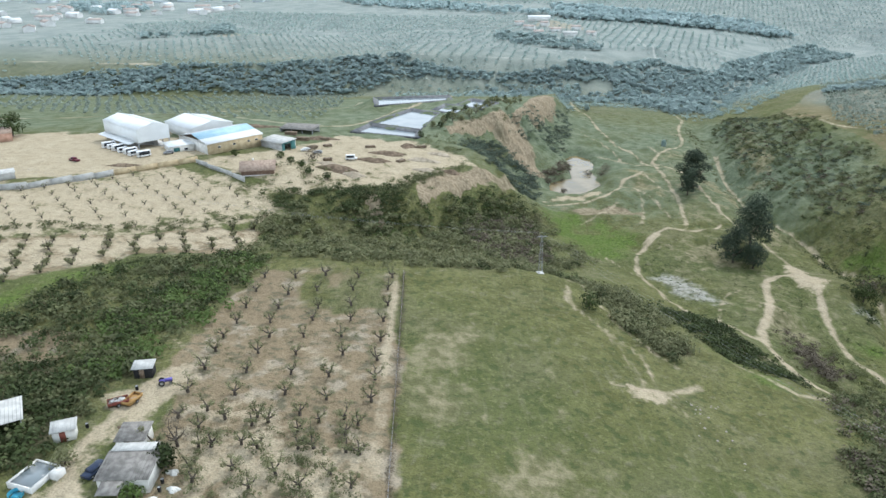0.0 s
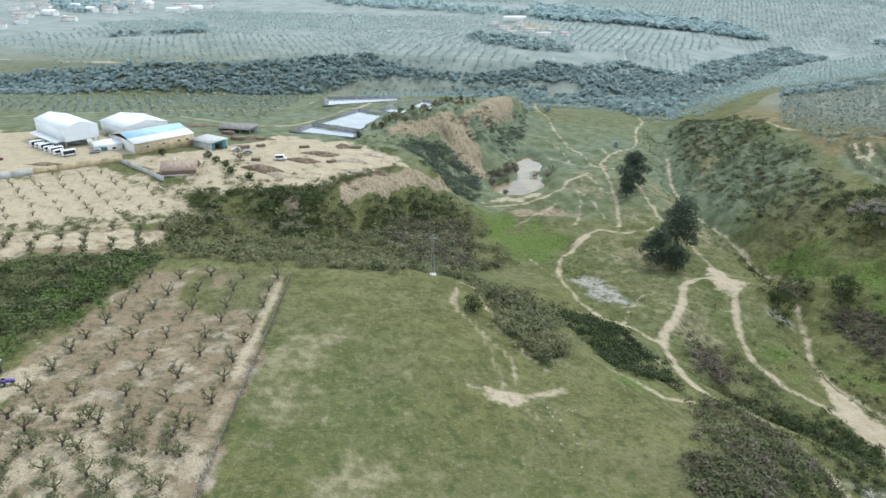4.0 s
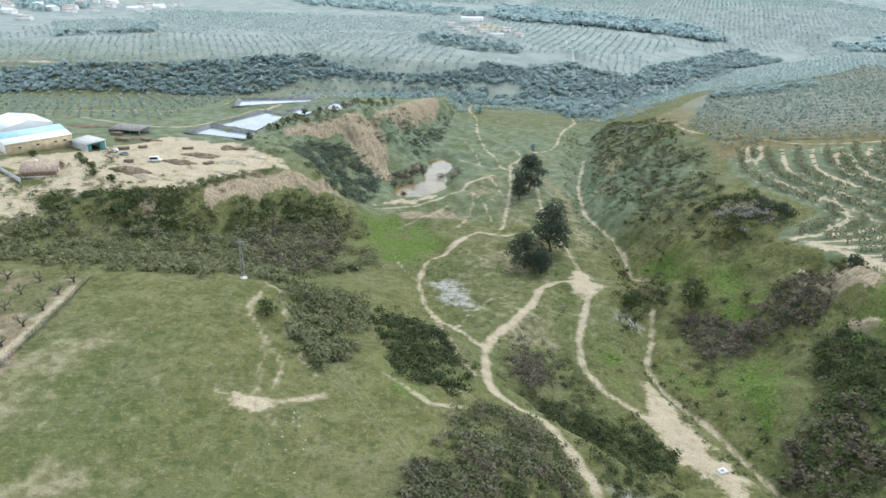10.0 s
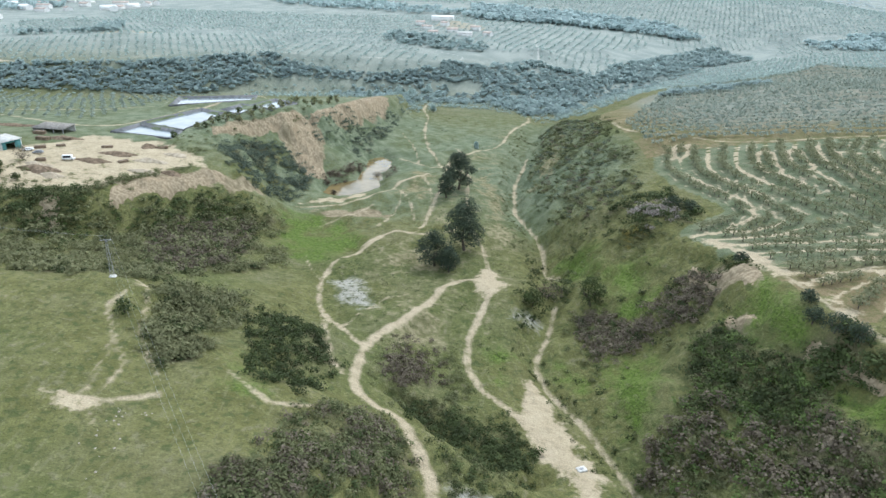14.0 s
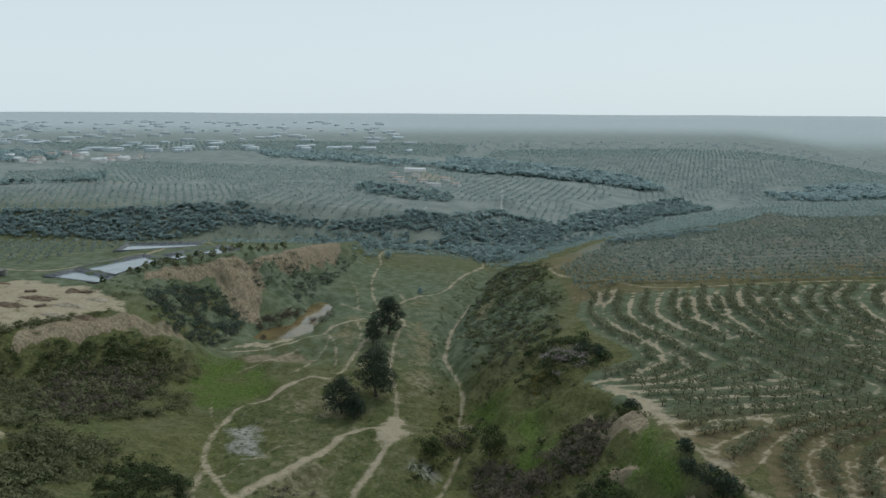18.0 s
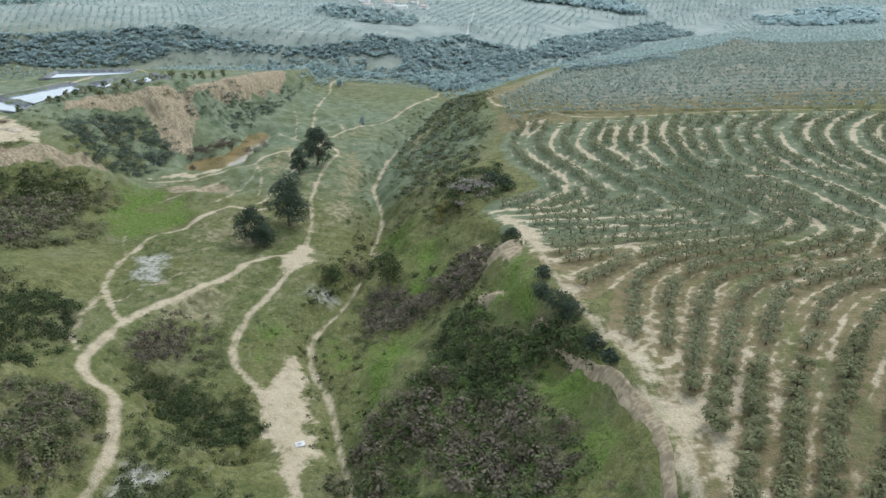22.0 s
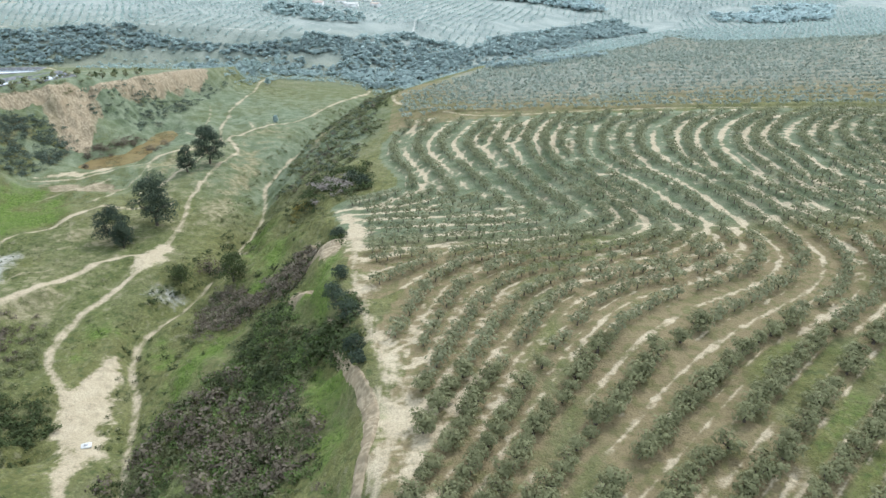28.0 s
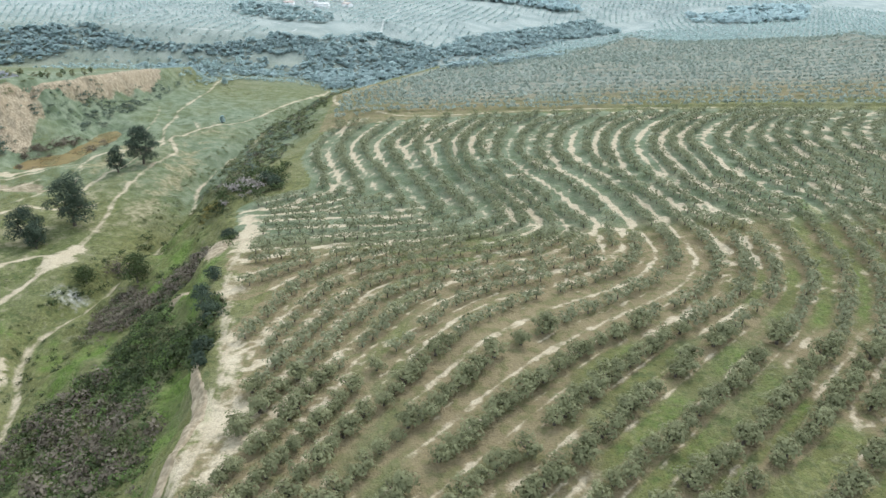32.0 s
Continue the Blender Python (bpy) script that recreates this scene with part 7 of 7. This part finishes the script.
part("bottom", *sheet([(-0.75, -0.75, 0.05), (0.75, -0.75, 0.05), (0.75, 0.75, 0.05), (-0.75, 0.75, 0.05)], 0.05), BLUE_PLASTIC, tub)


def trailer(x, y, turn, mat, label, load=False):
    ob = base("trailer", x, y, turn, label, "trailer", "trailers in the farmyard")
    part("bed", *box(0, 3.6, 0, 1.8, 0.55, 0.68), mat, ob)
    for b in (box(0, 3.6, -0.06, 0, 0.5, 1.15), box(0, 3.6, 1.8, 1.86, 0.5, 1.15), box(-0.06, 0, -0.06, 1.86, 0.5, 1.15), box(3.6, 3.66, -0.06, 1.86, 0.5, 1.15)):
        part("side_board", *b, mat, ob)
    part("drawbar", *box(3.66, 5.0, 0.84, 0.96, 0.5, 0.6), STEEL, ob)
    for yy in (-0.12, 1.92):
        wheel(ob, 1.8, yy, 0.36, 0.18)
    if load:
        part("scrap_load", *leaf_cloud(rng, [(1.8, 0.9, 1.0, 1.5, 0.7, 0.5)], 60, 0.35), PALE_ROOF, ob, "heap of pale scrap")


trailer(-63.2, 109.5, 28, RUST, "rusty red trailer heaped with pale scrap", True)
trailer(-59.3, 110.0, 75, ORANGE, "empty orange flatbed trailer on the dirt yard")
tractor = base("small_tractor", -56.8, 118.0, 20, "small blue and purple tractor by the black shed", "tractor")
VIOLET = worn("violet_blue_paint", (0.1, 0.08, 0.3), (0.15, 0.12, 0.4), 0.5, 0.5)
part("bonnet", *soft_box(1.0, 2.4, -0.35, 0.35, 0.6, 1.15, 0.08), VIOLET, tractor)
part("seat_box", *soft_box(0, 1.0, -0.45, 0.45, 0.5, 0.95, 0.08), VIOLET, tractor)
part("steering_column", *box(0.95, 1.05, -0.05, 0.05, 0.9, 1.5), STEEL, tractor)
for s in (-1, 1):
    wheel(tractor, 0.4, s * 0.65, 0.6, 0.28)
    wheel(tractor, 2.1, s * 0.5, 0.32, 0.18)
for k, (x, y) in enumerate([(-50.8, 116.2), (-64.6, 104), (-46.2, 90.5), (-46.0, 88.6), (-60.5, 116)]):
    d = base("oil_drum", x, y, 0, "dark steel drum standing in the farmyard", "drum", "drums in the farmyard")
    part("shell", *tube([(0, 0, -0.05), (0, 0, 0.3), (0, 0, 0.32), (0, 0, 0.88)], (0.29, 0.29, 0.3, 0.29), 10), DARK, d)
    part("top_lid", *tube([(0, 0, 0.84), (0, 0, 0.85)], (0.285, 0.01), 10), STEEL, d)
for x, y in ((-45.5, 93), (-46.5, 86.5), (-44, 89), (-62, 112), (-58, 104)):
    heap(x, y, 1.2, 0.8, 0.6, WHITE_WALL if x > -50 else EARTH, "small heap of rubble and scrap near the farmhouse")
tall_tree("bare_tree", -47, 99.8, 7.5, 5, SCRUB_BROWN, "leafless tree with thin grey-brown twigs", 260, 0.16)
tall_tree("dark_tree", -47.2, 94.3, 4.5, 4.6, SCRUB_DARK, "dense dark evergreen tree by the farmhouse", 700, 0.3)
tall_tree("garden_bush", -49.5, 86.5, 3.0, 4.2, LUSH, "yellow-green bush beside the farmhouse", 420, 0.28, category="bush")
tall_tree("olive_bush", -63.6, 94.0, 3.2, 4.4, OLIVE, "grey-green olive by the water tank", 420, 0.26)
tall_tree("dark_tree", -205, 328, 11, 13, SCRUB_DARK, "big dark round tree by the yard", 900, 0.55)
tall_tree("bare_tree", -58, 300, 7, 7, SCRUB_BROWN, "leafless brown tree in the works yard", 420, 0.3)
for x, y in ((-66, 292), (-60, 286), (-72, 300), (-56, 278), (-48, 276), (-92, 300)):
    tall_tree("garden_bush", x, y, 3.0, 4.0, SCRUB_DARK, "dark garden bush beside the brown house", 260, 0.32, category="bush")
pink = shed_box("pink_house", -212, 312, 30, 14, 9, 4.0, 1.2, worn("pink_render", (0.42, 0.25, 0.18), (0.52, 0.33, 0.25), 1.5), BROWN_TILE, "pink rendered house beside the yard", door=WOOD)
shed_box("yard_shed", -171, 252, 35, 9, 5, 2.6, 0.4, GREY_WALL, PALE_ROOF, "low grey shed at the yard wall")
shed_box("site_cabin", -160, 330, 20, 7, 3, 2.6, 0.1, WHITE_WALL, WHITE_SHEET, "white site cabin beside the hall")

# row of trees along the cliff top
for k in range(15):
    u = k / 14
    x, y = -2 + 62 * u + 3 * math.sin(5 * u), 372 + 118 * u
    tall_tree("cliff_top_tree", x - 4, y + 3, 3.6 + 1.4 * (k % 3), 4.2, OLIVE, "small round olive on the cliff top", 220, 0.4, 9)


# lattice mast and its cables
mast = base("lattice_mast", 28, 188, 10, "grey steel lattice power mast at the meadow edge", "power mast")
H = 12.0
for sx in (-1, 1):
    for sy in (-1, 1):
        part("leg", *tube([(sx * 0.55, sy * 0.55, -0.3), (sx * 0.18, sy * 0.18, H)], (0.045, 0.035), 4), STEEL, mast)
for k in range(9):
    z0, z1 = H * k / 9, H * (k + 1) / 9
    r0, r1 = 0.55 - 0.37 * k / 9, 0.55 - 0.37 * (k + 1) / 9
    for a, b in (((-r0, -r0), (r1, -r1)), ((r0, -r0), (r1, r1)), ((r0, r0), (-r1, r1)), ((-r0, r0), (-r1, -r1))):
        part("brace", *tube([(*a, z0), (*b, z1)], (0.022, 0.022), 4), STEEL, mast)
part("crossarm", *box(-1.6, 1.6, -0.08, 0.08, H - 0.6, H - 0.45), STEEL, mast)
part("footing", *box(-0.9, 0.9, -0.9, 0.9, -0.6, 0.15), CONCRETE, mast)
for x in (-1.5, 0.0, 1.5):
    part("insulator", *tube([(x, 0, H - 0.45), (x, 0, H - 0.05)], (0.08, 0.06), 6), GLASS, mast)
zt = 5 + H + 0.2
for k, off in enumerate((-1.5, 0.0, 1.5)):
    for far, sag in (((112 + off, 46, 12.0), 3.0), ((-150, 232 + off, 26.0), 4.0)):
        a, b = np.array((28 + off, 188, zt)), np.array(far, float)
        t = np.linspace(0, 1, 24)[:, None]
        pts = a + (b - a) * t - np.array((0, 0, 1)) * sag * 4 * t * (1 - t)
        tagged(part("power_cable", *tube(pts, [0.012] * 24, 4), STEEL), "thin power cable hung from the mast", "cable", "cables of the mast")

# fence between orchard and meadow
fence = base("field_fence", -11.5, 178, 0, "rough post and wire fence between orchard and meadow", "fence")
g0 = fence.location.z
pts = [(-0.0 + 0.022 * k * 1.5, -1.5 * k) for k in range(61)]
for k, (x, y) in enumerate(pts):
    z = float(ground_z(-11.5 + x, 178 + y)) - g0
    part("post", *tube([(x, y, z - 0.3), (x + 0.03, y, z + 1.15)], (0.07, 0.06), 5), WOOD, fence)
for h in (0.4, 0.75, 1.05):
    w = np.array([(x, y, float(ground_z(-11.5 + x, 178 + y)) - g0 + h) for x, y in pts])
    part("wire", *tube(w, [0.02] * len(w), 4), STEEL, fence)
verge = np.array([(-11.4 + 0.022 * k * 0.5 + rng.normal() * 0.35, 178.5 - 0.5 * k + rng.normal() * 0.2) for k in range(184)])
stuff("fence_weeds", scattered(small_shapes, on_ground(verge), rng, 0.35 + 0.5 * rng.random(len(verge))), SCRUB_BROWN, "dry weeds grown into the field fence", "weeds")

slab = base("concrete_slab", 161.9, 151, 20, "pale square concrete slab on the gravel wash", "slab")
part("slab_block", *soft_box(-1.3, 1.3, -1.0, 1.0, -0.4, 0.5, 0.08), CONCRETE, slab)
part("cover_plate", *box(-0.5, 0.5, -0.4, 0.4, 0.504, 0.56), STEEL, slab)

# pale stones strewn over the meadow
stone_meshes = []
for k in range(4):
    a = np.arange(7) * 2 * math.pi / 7
    rings = [np.stack([r * np.cos(a) * (1 + 0.3 * rng.random(7)), r * np.sin(a) * (0.8 + 0.3 * rng.random(7)), np.full(7, z) + 0.08 * rng.random(7)], 1) for r, z in ((0.42, -0.15), (0.45, 0.12), (0.24, 0.3))]
    me = bpy.data.meshes.new("field_stone")
    quads = [[7 * i + j, 7 * i + (j + 1) % 7, 7 * (i + 1) + (j + 1) % 7, 7 * (i + 1) + j] for i in (0, 1) for j in range(7)]
    me.from_pydata(np.vstack(rings).tolist(), [], quads + [list(range(14, 21)), list(range(6, -1, -1))])
    me.materials.append(STONE)
    stone_meshes.append(me)
for k in range(22):
    x, y = 50.5 + 7.5 * rng.random() + 0.12 * k, 130 - 24 * rng.random() ** 1.5
    stone = tagged(new("field_stone", stone_meshes[k % 4]), "pale limestone lying in the meadow grass", "stone", "stones in the meadow")
    stone.matrix_basis = pose(x, y, float(ground_z(x, y)) - 0.03, 0, 0, 360 * rng.random()) @ Matrix.Diagonal((*(3 * [0.3 + 0.35 * rng.random()]), 1))

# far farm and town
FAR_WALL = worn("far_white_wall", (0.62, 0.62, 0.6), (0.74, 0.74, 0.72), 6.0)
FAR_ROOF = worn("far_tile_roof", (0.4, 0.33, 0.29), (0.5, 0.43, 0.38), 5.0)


def far_house(x, y, turn, w, d, h, roof, label, group):
    ob = base("far_house", x, y, turn, label, "house", group)
    gabled(ob, w, d, h, h + 0.2 * w, FAR_WALL, roof, -1.0, 0.4)
    for k in range(max(1, int(d / 4))):
        part("window", *box(w + 0.004, w + 0.05, 1.2 + 4 * k, 2.4 + 4 * k, 1.0, 2.2), GLASS, ob)
    return ob


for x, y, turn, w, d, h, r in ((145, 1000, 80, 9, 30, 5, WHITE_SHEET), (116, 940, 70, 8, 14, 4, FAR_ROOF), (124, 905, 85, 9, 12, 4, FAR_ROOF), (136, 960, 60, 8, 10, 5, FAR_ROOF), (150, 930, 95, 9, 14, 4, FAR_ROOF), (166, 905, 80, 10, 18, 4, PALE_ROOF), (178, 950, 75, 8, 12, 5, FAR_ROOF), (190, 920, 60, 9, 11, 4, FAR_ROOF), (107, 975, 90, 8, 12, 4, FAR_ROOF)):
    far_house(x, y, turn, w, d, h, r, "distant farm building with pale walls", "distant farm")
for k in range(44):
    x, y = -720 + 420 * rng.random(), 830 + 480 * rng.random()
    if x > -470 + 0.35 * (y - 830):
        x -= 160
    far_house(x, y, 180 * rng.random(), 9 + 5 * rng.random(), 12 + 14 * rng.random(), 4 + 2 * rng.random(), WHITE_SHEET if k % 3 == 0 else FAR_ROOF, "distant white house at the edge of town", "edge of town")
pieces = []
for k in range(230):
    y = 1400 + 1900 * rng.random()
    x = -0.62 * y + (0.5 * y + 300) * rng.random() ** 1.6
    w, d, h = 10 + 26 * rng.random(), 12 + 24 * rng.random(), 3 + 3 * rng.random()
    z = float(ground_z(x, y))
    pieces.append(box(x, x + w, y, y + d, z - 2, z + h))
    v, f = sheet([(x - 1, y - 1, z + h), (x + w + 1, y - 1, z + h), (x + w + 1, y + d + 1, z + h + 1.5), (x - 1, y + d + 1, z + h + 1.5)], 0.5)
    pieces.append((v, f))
# town walls carry the bluish tint of haze in their colour
stuff("distant_town", joined(pieces), worn("hazy_town_wall", (0.5, 0.56, 0.58), (0.6, 0.66, 0.68), 30.0), "buildings of a distant town near the horizon, tinted by painted haze", "town")


# stacks of boards in the works yard
def board_stack(x, y, turn, w, d, layers):
    ob = base("board_stack", x, y, turn, "stack of weathered boards on the pale soil of the works yard", "stack", "stacks in the works yard")
    for k in range(layers):
        part("board_layer", *box(-w / 2 + 0.06 * (k % 2), w / 2 - 0.05 * (k % 3), -d / 2, d / 2, 0.32 * k + 0.02, 0.32 * k + 0.26), WOOD, ob)
        for e in (-0.35, 0.35):
            part("spacer", *box(w * e - 0.06, w * e + 0.06, -d / 2, d / 2, 0.32 * k + 0.26, 0.32 * (k + 1) + 0.02), BARK, ob)


for x, y, turn, w, d, k in ((-62, 322, 30, 5, 2.4, 4), (-56, 329, 30, 4, 2.2, 3), (-70, 340, -14, 7, 2.6, 5), (-60, 343, -14, 6, 2.6, 4), (-36, 333, 10, 5, 2, 3), (-20, 312, 50, 4.5, 2.2, 3), (-52, 303, 15, 4, 2, 4), (-12, 338, 20, 6, 2.4, 3), (-78, 352, -14, 6, 2.6, 5)):
    board_stack(x, y, turn, w, d, k)


# ---- eroded faces: fluted earth standing a little proud of the slope ----
BANK = material("eroded_earth", 0.95, 0.0, 0.1)
bank_m, bank_n, bank_l, bank_b = BANK
bank_pos = bank_n.new("ShaderNodeTexCoord").outputs["Object"]
bank_map = bank_n.new("ShaderNodeMapping")
bank_map.inputs["Scale"].default_value = (1.0, 1.0, 0.12)
bank_l.new(bank_pos, bank_map.inputs["Vector"])
flute = noise_node(bank_n, bank_l, 1.1, 5.0, bank_map.outputs[0])
layer = noise_node(bank_n, bank_l, 7.0, 4.0, bank_pos)
crumb = noise_node(bank_n, bank_l, 0.5, 4.0, bank_pos)
bank_c = mix(bank_n, bank_l, ramp(bank_n, bank_l, flute, 0.35, 0.65), (0.185, 0.148, 0.098), (0.315, 0.258, 0.176))
bank_c = mix(bank_n, bank_l, ramp(bank_n, bank_l, layer, 0.5, 0.7, 0.0, 0.55), bank_c, (0.26, 0.2, 0.13))
bank_c = mix(bank_n, bank_l, ramp(bank_n, bank_l, crumb, 0.55, 0.75, 0.0, 0.25), bank_c, (0.15, 0.13, 0.08))
bank_l.new(bank_c, bank_b.inputs["Base Color"])
bump(bank_n, bank_l, bank_b, flute, 0.4, 0.7)


def eroded_face(name, rim, foot, label, flute_size=1.6, proud=0.55, steps=14):
    """A strip between the rim and the foot of a bank, cut by gullies that deepen downwards."""
    length = np.hypot(*np.diff(np.array(rim, float), axis=0).T).sum()
    k = int(length / 0.55)
    a, b = resample(spline(rim), k), resample(spline(foot), k)
    s = np.linspace(0, length, k)[:, None]
    v = np.linspace(-0.04, 1.0, steps)[None]
    fringe = (vnoise(s, 0 * s, 5, 91) - 0.5) * 0.3 + (vnoise(s, 0 * s, 1.7, 92) - 0.5) * 0.22
    w = np.clip(v * (1.05 + fringe), -0.04, 1.3)
    x = a[:, :1] + (b[:, :1] - a[:, :1]) * w
    y = a[:, 1:] + (b[:, 1:] - a[:, 1:]) * w
    ridge = np.abs(vnoise(s + 1.5 * v, 0.5 * v, flute_size, 93) - 0.5) * 2
    ridge = 0.65 * ridge + 0.35 * vnoise(s, v * 2, 0.9, 94)
    body = np.clip(np.sin(np.pi * np.clip(v, 0, 1)) * 1.6, 0, 1) * np.clip(s / 3, 0, 1) * np.clip((length - s) / 3, 0, 1)
    z = ground_z(x.ravel(), y.ravel()).reshape(x.shape) - 0.12 + body * (0.1 + proud * (1.15 - ridge))
    idx = np.arange(k * steps).reshape(k, steps)
    quads = np.stack([idx[:-1, :-1], idx[1:, :-1], idx[1:, 1:], idx[:-1, 1:]], -1).reshape(-1, 4)
    return tagged(part(name, np.stack([x, y, z], -1).reshape(-1, 3), quads, bank_m, None, "", True), label, "cliff", kind="structure")


eroded_face("low_cliff", [(-13, 280), (-9, 288), (-4, 296), (3, 305), (10, 312), (18, 319.5), (23, 322)], [(-10, 270), (-7, 274), (-2, 282), (4, 290), (11, 300), (19, 312), (25, 316)], "low fluted cliff of bare tan earth below the works yard")
eroded_face("yard_slide", [(-33, 264), (-29, 265), (-25, 267)], [(-30, 250), (-25, 251), (-22, 254)], "small tan earth slide below the works yard", 1.4, 0.4)
eroded_face("high_cliff", [(1, 376), (6, 387), (12, 398), (23, 415), (36, 432), (44, 444), (49, 461), (54, 478)], [(3, 371), (8, 383), (15, 394), (26, 409), (39, 427), (48, 440), (54, 457), (59, 473)], "high fluted cliff of bare tan earth above the pond", 2.2, 0.9, 18)
eroded_face("cliff_slide", [(30, 424), (37, 433), (44, 443)], [(46, 391), (53, 392), (60, 393)], "tan earth slide running down to the pond", 2.4, 0.7, 30)
eroded_face("upper_cliff", [(53, 476), (60, 508), (68, 538), (80, 556)], [(59, 466), (70, 496), (80, 520), (86, 548)], "fluted tan cliff at the head of the valley", 2.2, 0.8, 14)
eroded_face("ridge_bank", [(230.3, 158.5), (235.3, 140.5), (239.5, 130), (242.5, 124), (244, 115), (242.8, 104), (241.5, 94), (241, 82)], [(228.4, 156.2), (233.4, 139), (237.4, 128.3), (239.8, 121), (241, 111.6), (240.2, 103), (239, 93.5), (238.6, 82)], "steep bank of bare tan earth below the ridge path", 1.3, 0.6)
eroded_face("quarry_bank", [(214, 230.2), (219, 222), (224, 212), (227, 202)], [(210, 222), (213, 212), (218, 204), (222, 196)], "scooped bank of pale bare earth at the rim", 1.3, 0.4)
eroded_face("small_bank", [(213, 193), (217, 191), (221, 186)], [(210, 189), (213, 187), (217, 183)], "small scar of bare tan earth in the slope", 1.2, 0.3)
eroded_face("small_bank", [(226, 170), (230, 161), (233, 153)], [(223, 167), (226.5, 158), (230, 149.2)], "small steep scar of bare tan earth below the rim", 1.2, 0.3)
